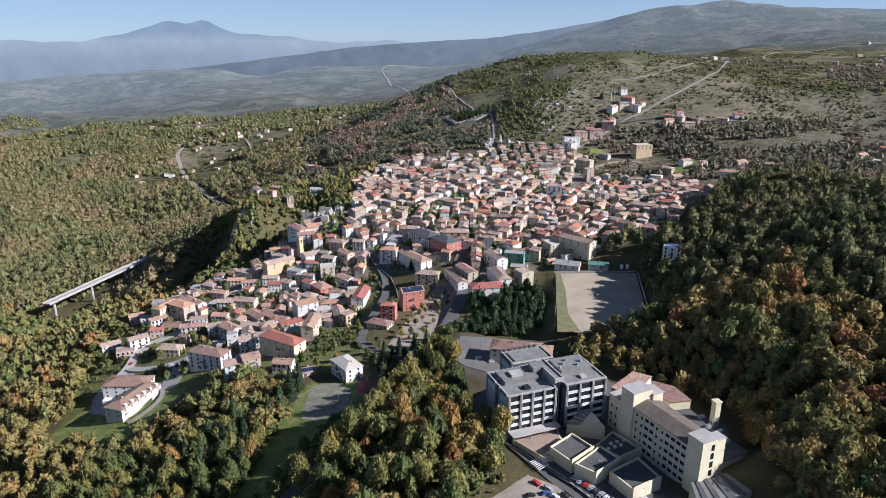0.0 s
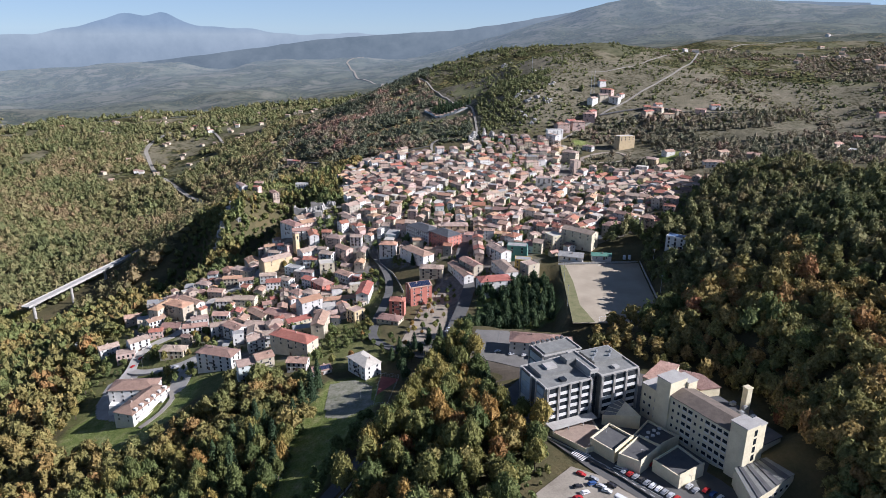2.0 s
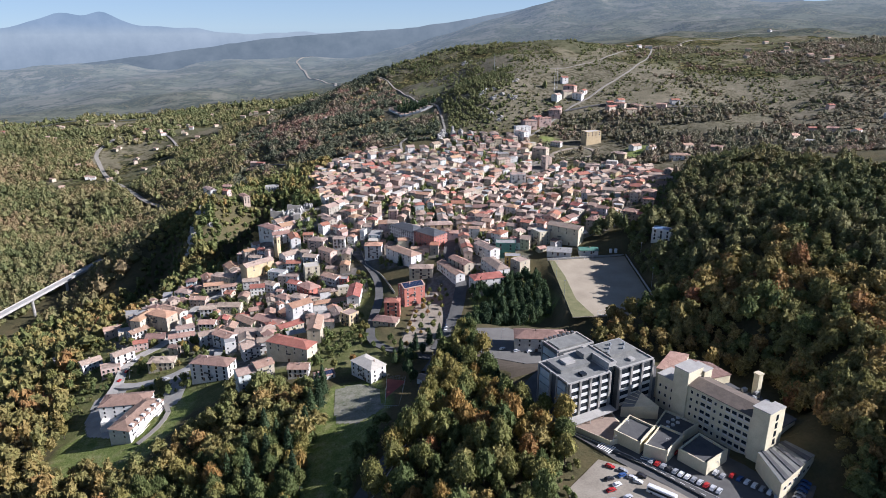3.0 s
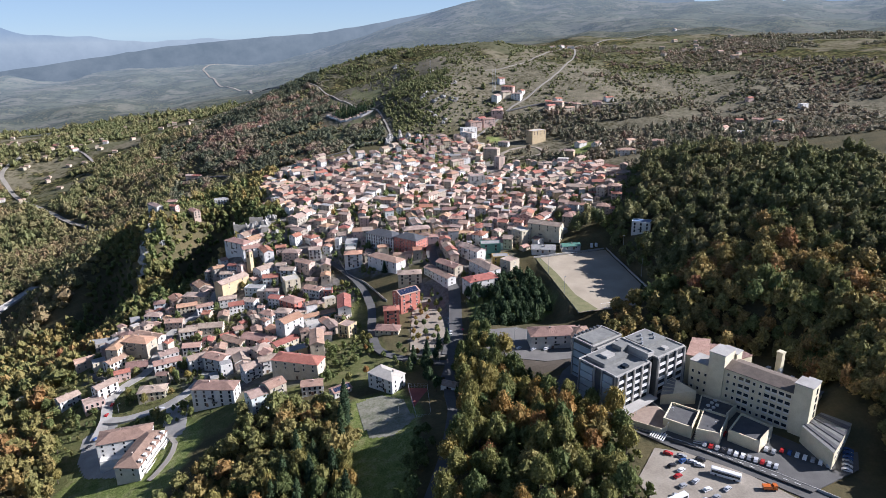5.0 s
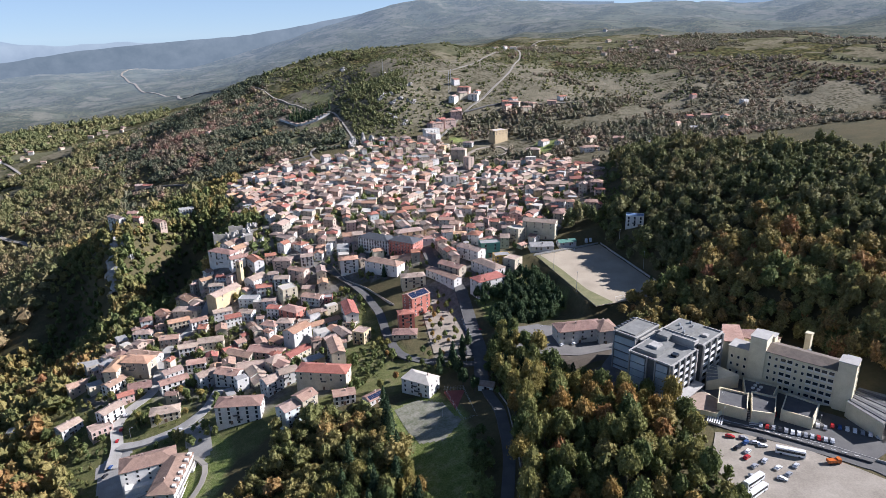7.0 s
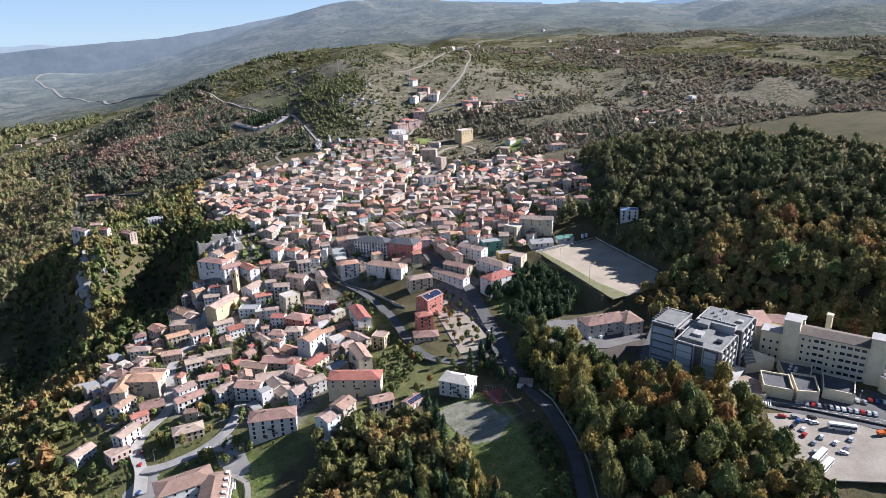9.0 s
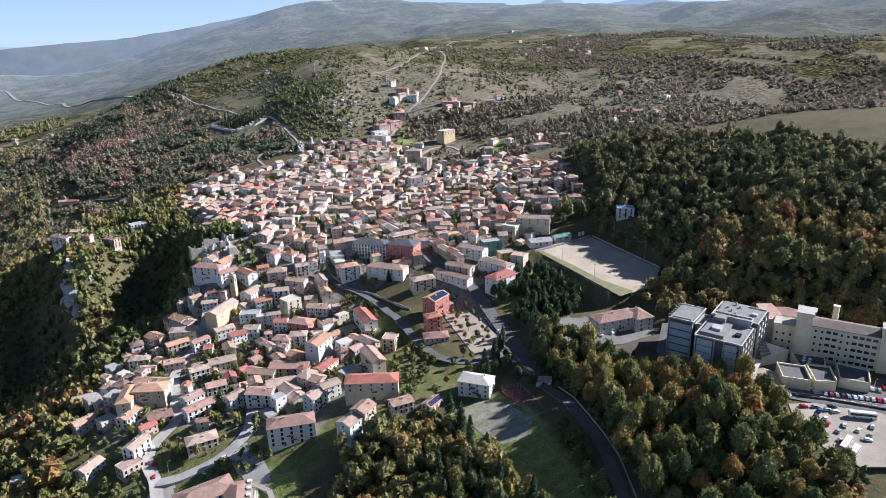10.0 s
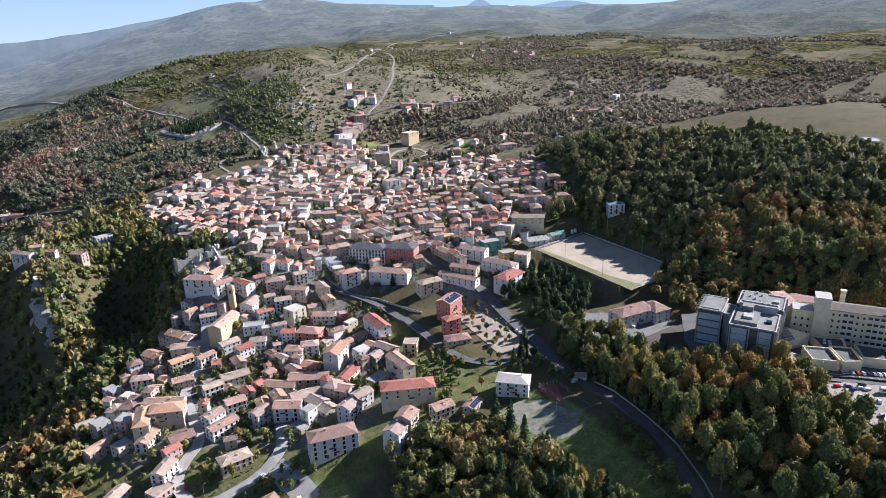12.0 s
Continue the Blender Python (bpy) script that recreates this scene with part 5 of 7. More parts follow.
for x, y in ((34, 266), (42, 269), (50, 272.5), (55.5, 275)):
    b = Build()
    b.rod((x, y, 2.7), (x, y, 5.6), 0.2, 8)
    part("column", b, CONCRETE, terr)

# service buildings behind
for poly, zt, rf, lab in (([(84, 291), (99, 307), (107, 302), (92, 283)], 17, ROOF["t"], "cream service block with a terracotta roof"),
                          ([(101, 309), (118, 299), (122, 286), (111, 284), (103, 296)], 13, ROOF["b"], "cream service block with a brown flat roof"),
                          ([(106, 281), (121, 284), (134, 250), (120, 243)], 9, MEMBRANE, "low plant building with a dark roof")):
    o = thing("service_block", pose(0, 0, 15.5), lab, "annex", "service blocks")
    b = Build()
    b.prism(poly, -2, zt)
    part("wall", b, CREAM, o)
    cx, cy = sum(p[0] for p in poly) / len(poly), sum(p[1] for p in poly) / len(poly)
    b = Build()
    b.prism([(cx + (x - cx) * 1.03, cy + (y - cy) * 1.03) for x, y in poly], zt, zt + 0.5)
    part("roof", b, rf, o)
for k in range(7):
    o = Build()
    x, y = 124 + (k % 2) * 4, 252 + k * 4
    o.box(-1.3, 1.3, -0.9, 0.9, 0, 1.6)
    o.rod((0, 0, 1.6), (0, 0, 1.9), 0.7, 8)
    single("roof_unit", o, METAL, "grey ventilation unit on the plant roof", "ventilation unit", "roof units", m=pose(x, y, 25.0, 0, 0, 20))
b = Build()
b.box(-1.5, 1.5, -1.5, 1.5, -18, 0)
b.box(-1.8, 1.8, -1.8, 1.8, 0, 0.6)
single("boiler_chimney", b, CREAM, "square cream chimney behind the hospital wing", "chimney", m=pose(129.4, 274.5, 35.0, 0, 0, 20))
b = Build()
b.prism([(112, 224), (124, 226), (126, 262), (124, 262), (122, 229), (112, 227)], 0, 1.2)
single("red_railing", b, surface("red_paint", (0.30, 0.03, 0.03), (0.42, 0.06, 0.05), 0.5, 3.0, 0.6), "low red boundary fence beside the annex", "fence", m=pose(6, 0, 18))

# ---------------------------------------------------------------- paved places
def plate(name, poly, z, mat, label, kind="pavement", thick=0.6, category="pavement"):
    b = Build()
    b.slab([(x, y, z) for x, y in poly], thick)
    return single(name, b, mat, label, category, kind="structure")


def ccw(poly):
    a = sum(x1 * y2 - x2 * y1 for (x1, y1), (x2, y2) in zip(poly, poly[1:] + poly[:1]))
    return poly if a > 0 else poly[::-1]


PITCH_POLY = ccw([(91, 507), (157, 509), (140, 413), (117, 394), (75, 396)])
plate("pitch", PITCH_POLY, 13.9, PITCH, "bare sandy football pitch with a worn grass edge", category="football pitch")
plate("pitch_verge", ccw([(75, 396), (90, 396), (87, 425), (93, 470), (95, 506), (91, 507)]), 13.93, surface("worn_grass", (0.10, 0.11, 0.04), (0.22, 0.20, 0.10), 0.2, 1.5, 0.95), "strip of worn grass along the pitch", thick=0.1, category="grass")
plate("hospital_yard", ccw([(10, 300), (30, 268), (58, 236), (82, 200), (112, 206), (128, 222), (140, 285), (100, 322), (60, 345), (28, 322)]), 15.75, ASPHALT, "dark asphalt yard round the hospital")
LOT = surface("lot_gravel", (0.17, 0.145, 0.112), (0.345, 0.305, 0.25), 0.07, 1.2, 0.95, 0.25)
plate("car_lot", ccw(CAR_LOT), 14.85, LOT, "pale gravel car park below the road")
YARDTOP = surface("yard_worn_asphalt", (0.10, 0.095, 0.09), (0.20, 0.19, 0.175), 0.08, 2.0, 0.9, 0.2)
plate("school_yard", ccw(YARD), 5.9, YARDTOP, "pale yard in front of the school")
EARTH = surface("dark_earth", (0.045, 0.036, 0.027), (0.105, 0.085, 0.062), 0.12, 1.5, 0.95, 0.3)
BANK = [(66, 362), (72, 350), (62, 338), (44, 334), (22, 336), (4, 352), (-2, 372), (10, 366), (30, 353), (60, 351)]
plate("square", ccw([(-6, 526), (10, 514), (-10, 430), (-20, 411), (-39, 417), (-24, 476)]), -7.6, PAVING, "long paved square with beds of small trees")
plate("street_parking", ccw([(12, 512), (24, 508), (6, 440), (-12, 400), (-20, 405), (-9, 432)]), -7.55, ASPHALT, "asphalt street beside the square")


def draped(name, poly, mat, label, category, lift=0.12, step=3.0):
    """A sheet cut to a polygon that follows the ground."""
    xs, ys = [p[0] for p in poly], [p[1] for p in poly]
    b = Build()
    for i in range(int((max(xs) - min(xs)) / step) + 1):
        for j in range(int((max(ys) - min(ys)) / step) + 1):
            x, y = min(xs) + i * step, min(ys) + j * step
            q = [(x, y), (x + step, y), (x + step, y + step), (x, y + step)]
            if bool(inside(poly, x + step / 2, y + step / 2)):
                b.slab([(u, v, hz(u, v) + lift) for u, v in q], 0.4)
    return single(name, b, mat, label, category, kind="structure")


draped("earth_bank", BANK, EARTH, "bare dark earth bank below the school yard", "bank", step=2.0)
WORN = surface("worn_gravel", (0.075, 0.095, 0.035), (0.33, 0.305, 0.255), 0.16, 0.8, 0.95, 0.2)
draped("court", [(-83, 369), (-67, 371), (-56, 360), (-55, 334), (-69, 324), (-82, 330)], WORN, "worn pale gravel ground beside the lawn", "court", step=1.5)
draped("yard", [(-252, 435), (-238, 446), (-231, 441), (-233, 428), (-233, 396), (-222, 394), (-222, 382), (-242, 393), (-250, 411)], PALE, "pale paved yard beside the villa", "yard", step=1.5)
draped("yard", [(-200, 436), (-188, 440), (-184, 425), (-186, 400), (-192, 398), (-199, 410)], PALE, "pale driveway behind the villa", "yard", step=1.5)
for k in range(7):
    b = Build()
    b.slab([(42 + k * 0.55 - 2, 253 - k * 0.9, 16.2), (47 + k * 0.55 - 2, 257 - k * 0.9, 16.2), (46.7 + k * 0.55 - 2, 257.5 - k * 0.9, 16.2), (41.7 + k * 0.55 - 2, 253.5 - k * 0.9, 16.2)][::-1], 0.04)
    single("crossing_stripe", b, WHITEPAINT, "white stripe of a road crossing", "road marking", kind="structure")
for k in range(9):
    b = Build()
    b.slab([(56 + k * 1.0, 243 + k * 1.15, 15.82), (60 + k * 1.0, 240 + k * 1.15, 15.82), (60.5 + k * 1.0, 240.6 + k * 1.15, 15.82), (56.5 + k * 1.0, 243.6 + k * 1.15, 15.82)], 0.03)
    single("crossing_stripe", b, WHITEPAINT, "white stripe of a road crossing", "road marking", kind="structure")
for k in range(16):
    b = Build()
    x, y = 40 + k * 2.6, 262 - k * 3.7
    d = Vector((2.6, -3.7)).normalized()
    b.slab([(x - 0.10, y - 0.08, 16.12), (x + d.x * 2.2 - 0.10, y + d.y * 2.2 - 0.08, 16.12), (x + d.x * 2.2 + 0.10, y + d.y * 2.2 + 0.08, 16.12), (x + 0.10, y + 0.08, 16.12)], 0.03)
    single("lane_dash", b, WHITEPAINT, "white dash of the road centre line", "road marking", kind="structure")
# the wall and fence round the pitch
def wall_run(name, line, h, t, mat, label, category="wall", base=-1.0, kind="structure"):
    b = Build()
    for (x1, y1), (x2, y2) in zip(line, line[1:]):
        d = Vector((x2 - x1, y2 - y1)).normalized()
        n = Vector((-d.y, d.x)) * t / 2
        z1, z2 = hz(x1, y1), hz(x2, y2)
        lo = [(x1 + n.x, y1 + n.y, z1 + base), (x2 + n.x, y2 + n.y, z2 + base), (x2 - n.x, y2 - n.y, z2 + base), (x1 - n.x, y1 - n.y, z1 + base)]
        hi = [(p[0], p[1], zz + h) for p, zz in zip(lo, (z1, z2, z2, z1))]
        i = len(b.v)
        b.v += lo + hi
        b.f += [tuple(i + q for q in f) for f in ((0, 1, 5, 4), (1, 2, 6, 5), (2, 3, 7, 6), (3, 0, 4, 7), (4, 5, 6, 7), (3, 2, 1, 0))]
        b.m += [0] * 6
    return single(name, b, mat, label, category, kind=kind)


wall_run("lane_wall", [(-25, 349), (-28, 332), (-36, 311), (-43, 293), (-50, 276), (-63, 253), (-78, 231)], 0.9, 0.5, PALE, "low pale wall along the shaded lane")
wall_run("retaining_wall", [(159, 511), (151, 465), (142, 413), (128, 396)], 1.6, 0.6, CONCRETE, "grey concrete retaining wall beside the pitch")
wall_run("retaining_wall", [(90, 509), (157, 511)], 1.6, 0.6, CONCRETE, "pale concrete wall behind the goal")
wall_run("garden_wall", [(-64, 603), (-60, 575), (-48, 552), (-42, 530), (-38, 505)], 1.6, 0.4, WALL["g"], "stone garden wall along the bend", category="wall")
wall_run("road_wall", [(30, 268), (52, 246), (76, 216), (92, 190)], 1.4, 0.35, CONCRETE, "concrete wall between the road and the car rows", category="wall")


# small fenced court with a red floor, and a shed, beside the lane
b = Build()
b.slab([(x, y, -7.6) for x, y in ccw([(-51, 369), (-40, 365), (-46, 333), (-54, 334)])], 3.0)
single("court", b, surface("court_red", (0.20, 0.05, 0.04), (0.30, 0.09, 0.07), 0.3, 2.0, 0.85), "red floor of a small fenced court", "court", kind="structure")
ring = [(-51, 369), (-40, 365), (-46, 333), (-54, 334), (-51, 369)]
fence = thing("court_fence", pose(0, 0, -7.6), "pale steel fence round the red court", "fence")
for (x1, y1), (x2, y2) in zip(ring, ring[1:]):
    for k in range(6):
        b = Build()
        x, y = x1 + (x2 - x1) * k / 6, y1 + (y2 - y1) * k / 6
        b.rod((x, y, 0), (x, y, 3.0), 0.06, 5)
        part("post", b, METAL, fence)
    for z in (1.0, 2.0, 3.0):
        b = Build()
        b.rod((x1, y1, z), (x2, y2, z), 0.035, 4)
        part("rail", b, METAL, fence)
house(-28, 358, 9, 6, -40, 1, "g", "n", "w", windows=3, name="shed", label="small white shed with a pale sheet roof", group="sheds")


def goal(x, y, rot):
    b = Build()
    for s in (-3.66, 3.66):
        b.rod((s, 0, 0), (s, 0, 2.5), 0.08)
        b.rod((s, 0, 2.5), (s, 1.6, 0), 0.04)
    b.rod((-3.66, 0, 2.5), (3.66, 0, 2.5), 0.08)
    b.rod((-3.66, 1.6, 0), (3.66, 1.6, 0), 0.04)
    single("goal", b, WHITEPAINT, "white football goal at the end of the pitch", "goal", "goals", m=pose(x, y, 13.9, 0, 0, rot))


goal(124, 504, 0)
goal(97, 399, 180)


def mast(x, y, h, z=None, lamps=2):
    o = thing("floodlight_mast", pose(x, y, hz(x, y) if z is None else z), "tall grey floodlight mast at the pitch edge", "mast", "floodlight masts")
    b = Build()
    b.rod((0, 0, -0.5), (0, 0, h), 0.16, 8, r2=0.09)
    part("pole", b, METAL, o)
    for k in range(lamps):
        b = Build()
        b.box(-0.5 + k * 0.6, -0.05 + k * 0.6, -0.2, 0.2, h, h + 0.5)
        part("lamp", b, METAL, o)


for x, y in ((86, 470), (78, 425), (92, 500), (160, 485), (150, 440)):
    mast(x, y, 15)
def street_lamp(x, y, z, rot):
    o = thing("street_lamp", pose(x, y, z, 0, 0, rot), "grey street lamp with a curved arm", "street lamp", "street lamps")
    b = Build()
    b.rod((0, 0, -0.3), (0, 0, 7.0), 0.09, 6, r2=0.06)
    b.rod((0, 0, 7.0), (1.4, 0, 7.5), 0.05, 5)
    part("pole", b, METAL, o)
    b = Build()
    b.box(1.2, 2.0, -0.15, 0.15, 7.42, 7.58)
    part("head", b, METAL, o)


for x, y, z, r in ((-24, 396, -7.5, 60), (-12, 420, -7.5, 70), (18, 470, -7.5, 190), (22, 500, -6, 190), (-2, 500, -7.5, 10), (-15, 462, -7.5, 10), (58, 262, 15.7, 200), (70, 246, 15.7, 210), (84, 228, 15.7, 220), (24, 385, 5.9, 0), (46, 250, 15.7, 30), (-62, 345, -9, 0), (-232, 450, -41, 0)):
    street_lamp(x, y, z, r)
for nm, x, y, L, W, rot, rf in (("cabin", 103, 519, 20, 12, -20, "g"), ("cabin", 128, 518, 16, 8, -8, "G")):
    house(x, y, L, W, rot, 1, "g", rf, "w", windows=6, name=nm, label="low white changing cabin with a sheet roof", group="changing cabins", z=15.5)
for k in range(2):
    b = Build()
    b.rod((0, 0, 0), (0, 0, 3.2), 1.3, 12)
    b.rod((0, 0, 3.2), (0, 0, 3.6), 1.3, 12, r2=0.4)
    single("water_tank", b, surface("tank_white", (0.6, 0.6, 0.6), (0.8, 0.8, 0.8), 0.4, 2.0, 0.5), "white upright water tank by the pitch", "tank", "water tanks", m=pose(147 + k * 4.5, 515, 15.4))

# ---------------------------------------------------------------- vehicles
PAINT = {n: surface("car_" + n, tuple(c * 0.85 for c in col), col, 0.5, 4.0, 0.25) for n, col in
         {"white": (0.75, 0.75, 0.75), "grey": (0.30, 0.31, 0.33), "black": (0.03, 0.03, 0.035), "red": (0.40, 0.03, 0.03), "blue": (0.05, 0.10, 0.25), "silver": (0.50, 0.51, 0.53), "orange": (0.55, 0.13, 0.02)}.items()}
TYRE = surface("tyre", (0.02, 0.02, 0.02), (0.04, 0.04, 0.04), 1.0, 6.0, 0.9)
CARMESH = {}


def car_mesh():
    if not CARMESH:
        prof = [(-2.1, 0.35), (2.1, 0.35), (2.15, 0.7), (1.9, 0.88), (1.05, 0.98), (0.45, 1.42), (-1.2, 1.45), (-1.9, 0.98), (-2.12, 0.9)]
        b = Build()
        n = len(prof)
        b.v = [(x, -0.85 * (0.86 if z > 1.2 else 1), z) for x, z in prof] + [(x, 0.85 * (0.86 if z > 1.2 else 1), z) for x, z in prof]
        b.f = [tuple(range(n)), tuple(range(2 * n - 1, n - 1, -1))] + [(k, n + k, n + (k + 1) % n, (k + 1) % n) for k in range(n)]
        b.f = [f[::-1] for f in b.f]
        b.m = [0] * len(b.f)
        CARMESH["body"] = b
        g = Build()
        g.v = [(1.0, -0.80, 1.0), (0.44, -0.755, 1.38), (-1.2, -0.755, 1.41), (-1.85, -0.80, 1.0)]
        g.v += [(x, -y, z) for x, y, z in g.v]
        g.v = [(x * 1.012, y * 1.05, z) for x, y, z in g.v]
        g.f = [(0, 1, 2, 3), (7, 6, 5, 4), (0, 4, 5, 1), (3, 2, 6, 7)]
        g.m = [0] * 4
        CARMESH["glass"] = g.mesh("windows", GLASS)
        w = Build()
        w.rod((0, -0.1, 0), (0, 0.1, 0), 0.33, 10)
        w.rod((0, -0.115, 0), (0, 0.115, 0), 0.2, 8, 1)
        CARMESH["wheel"] = w.mesh("wheel", TYRE, METAL)
        CARMESH["paint"] = {k: b.mesh("body", m) for k, m in PAINT.items()}
    return CARMESH


def car(x, y, rot, colour, z, group="parked cars"):
    c = car_mesh()
    o = thing("car", pose(x, y, z, 0, 0, rot), colour + " parked car on the asphalt", "car", group)
    part("body", c["paint"][colour], None, o)
    part("window_band", c["glass"], None, o, "dark car windows")
    for sx in (-1.35, 1.35):
        for sy in (-0.8, 0.8):
            part("wheel", c["wheel"], None, o, "black tyre on a bright rim", m=pose(sx, sy, 0.33))


random.seed(3)
TINTS = ["white", "white", "grey", "silver", "silver", "black", "blue", "grey", "red"]
for k in range(12):
    car(60 + k * 1.75, 240 - k * 2.05, 40, random.choice(TINTS), 15.76)
for k in range(9):
    if k != 4:
        car(72 + k * 1.7, 247 - k * 2.6, 38, random.choice(TINTS), 15.76)
for k in range(7):
    car(90 + k * 1.9, 226 - k * 2.4, 38, random.choice(TINTS), 15.76)
for k in range(6):
    car(106 + k * 2.4, 206.5 + k * 2.2, -45, random.choice(TINTS), 15.76)
for x, y, r, c in ((41, 240, -40, "red"), (37.6, 232, 10, "black"), (39.5, 228, 20, "white"), (35.8, 225, 15, "red"), (44, 233.5, 20, "blue"), (49, 228.6, -30, "white"), (41, 220, 25, "silver"), (42.3, 214, 10, "white"),
                   (42.8, 209, 15, "grey"), (52, 232, -35, "black"), (28, 214, -40, "silver"), (45.5, 236.5, -35, "grey"), (47.5, 231.5, -32, "silver"), (34, 219, 15, "grey"), (38, 208, -50, "white"), (50.5, 212, 20, "silver")):
    car(x, y, r, c, 14.86)
for k in range(8):
    car(17 - k * 1.9, 480 - k * 6.4, 105 + rand(-6, 6), random.choice(TINTS), -7.54)
for k in range(14):
    car(9.5 - k * 1.2, 487 - k * 4.4, 10 + rand(-6, 6), random.choice(TINTS), -7.54)
for x, y, r in ((-243, 430, 60), (-246, 424, 55), (-238, 462, 80), (-203, 437, 20), (-240, 452, 75), (-236, 476, 75), (22, 372, 30), (30, 368, 20), (38, 366, 10), (8, 384, 60), (-190, 430, 15)):
    car(x, y, r, random.choice(TINTS), hz(x, y) + 0.45 if y > 400 or x < 0 else 5.92)
for bx, by, turn in ((55, 219, -46), (25, 211, 12), (21, 205.5, 12)):
    o = thing("bus", pose(bx, by, 14.86, 0, 0, turn), "long white coach parked at the lot edge", "bus", "parked coaches")
    b = Build()
    b.box(-6, 6, -1.25, 1.25, 0.4, 3.2)
    b.box(-5.8, 5.8, -1.1, 1.1, 3.2, 3.35)
    part("body", b, PAINT["white"], o)
    for s in (-1, 1):
        b = Build()
        b.box(-5.6, 5.6, 1.26 * s - 0.01, 1.26 * s + 0.01, 1.6, 2.7)
        part("window_band", b, GLASS, o)
    for sx in (-3.8, 3.6):
        for sy in (-1.15, 1.15):
            w = Build()
            w.rod((sx, sy - 0.15, 0.5), (sx, sy + 0.15, 0.5), 0.5, 12)
            part("wheel", w, TYRE, o)
o = thing("tipper_truck", pose(67, 207, 14.86, 0, 0, -20), "orange municipal truck on the gravel lot", "truck")
b = Build()
b.box(-2.8, 1.0, -1.1, 1.1, 0.9, 2.2)
part("bed", b, PAINT["orange"], o)
b = Build()
b.box(1.2, 2.8, -1.1, 1.1, 0.6, 2.7)
part("cab", b, PAINT["orange"], o)
for sx in (-1.8, 1.9):
    for sy in (-0.95, 0.95):
        w = Build()
        w.rod((sx, sy - 0.15, 0.5), (sx, sy + 0.15, 0.5), 0.5, 12)
        part("wheel", w, TYRE, o)

# ---------------------------------------------------------------- viaduct, rocks, cemetery
bridge = thing("viaduct", pose(0, 0, 0), "concrete road viaduct on tall piers across the valley", "bridge")
A, B = Vector((-476, 722, -107)), Vector((-428, 940, -112))
d = (B - A)
side = Vector((d.y, -d.x, 0)).normalized()
deck = Build()
deck.slab([A - side * 5, A + side * 5, B + side * 5, B - side * 5][::-1], 1.6)
part("deck", deck, CONCRETE, bridge)
for s in (-1, 1):
    rail = Build()
    p, q = A + side * 4.8 * s, B + side * 4.8 * s
    rail.slab([p + Vector((0, 0, 1.1)) - side * 0.15, p + Vector((0, 0, 1.1)) + side * 0.15, q + Vector((0, 0, 1.1)) + side * 0.15, q + Vector((0, 0, 1.1)) - side * 0.15][::-1], 1.1)
    part("parapet", rail, CONCRETE, bridge)
for t in (0.05, 0.33, 0.62, 0.9):
    p = A + d * t
    pier = Build()
    pier.rod((p.x, p.y, -165), (p.x, p.y, p.z - 2.6), 1.7, 10)
    part("pier", pier, CONCRETE, bridge)
    pier = Build()
    c1, c2 = p - side * 4.2, p + side * 4.2
    u = d.normalized() * 1.3
    pier.prism([(c1.x - u.x, c1.y - u.y), (c2.x - u.x, c2.y - u.y), (c2.x + u.x, c2.y + u.y), (c1.x + u.x, c1.y + u.y)], p.z - 2.6, p.z - 1.6)
    part("pier_head", pier, CONCRETE, bridge)


def crag(x, y, r, h, seed, z=None):
    """A weathered limestone crag."""
    bm = bmesh.new()
    bmesh.ops.create_icosphere(bm, subdivisions=4 if r > 6 else 3, radius=1.0)
    off = Vector((seed * 7.3, seed * 3.1, seed * 5.7))
    for v in bm.verts:
        n = noise.fractal(v.co * 1.6 + off, 0.9, 2.1, 5)
        c = noise.cell(v.co * 2.6 + off)
        k = 1 + 0.42 * n + 0.16 * c
        v.co = Vector((v.co.x * r * k, v.co.y * r * 0.75 * k, v.co.z * h * k))
    me = bpy.data.meshes.new("crag")
    bm.to_mesh(me)
    bm.free()
    me.materials.append(ROCK)
    ob = single("crag", me, None, "pale weathered limestone crag rising from scrub", "rock", "limestone crags", m=pose(x, y, hz(x, y) if z is None else z, 0, 0, seed * 40))
    return ob


for k, (x, y, r, h) in enumerate(((174, 1245, 14, 6), (202, 1124, 16, 7), (217, 1309, 15, 6), (170, 1159, 13, 7), (225, 1191, 12, 6), (143, 1150, 12, 7), (190, 1516, 18, 9), (178, 1133, 12, 7), (113, 1242, 12, 5), (150, 1100, 12, 6), (160, 1060, 10, 6))):
    for j in range(3):
        u, v = x + rand(-14, 14), y + rand(-14, 14)
        crag(u, v, r * rand(0.25, 0.5), h * rand(0.4, 0.8), k * 3 + j + 40, hz(u, v) - h * 0.15)
random.seed(44)
for k in range(34):
    u, v = rand(-1, 1), rand(-1, 1)
    x, y = -133 + 20 * u - 5 * v, 708 + 28 * v
    r = rand(2.2, 5.2) * (1.25 - 0.4 * abs(u))
    crag(x, y, r, r * rand(1.0, 2.0), k + 1, hz(x, y) - r * 0.2)
for k, (x, y, r, h) in enumerate(((-160, 686, 5, 6), (-128, 676, 4, 6), (-118, 668, 4, 6), (70, 1020, 7, 11), (95, 1010, 6, 12), (110, 1005, 6, 10), (62, 1008, 5, 8), (84, 1016, 5, 13), (-248, 803, 5, 5), (-242, 790, 4, 4))):
    crag(x, y, r, h, k + 61)


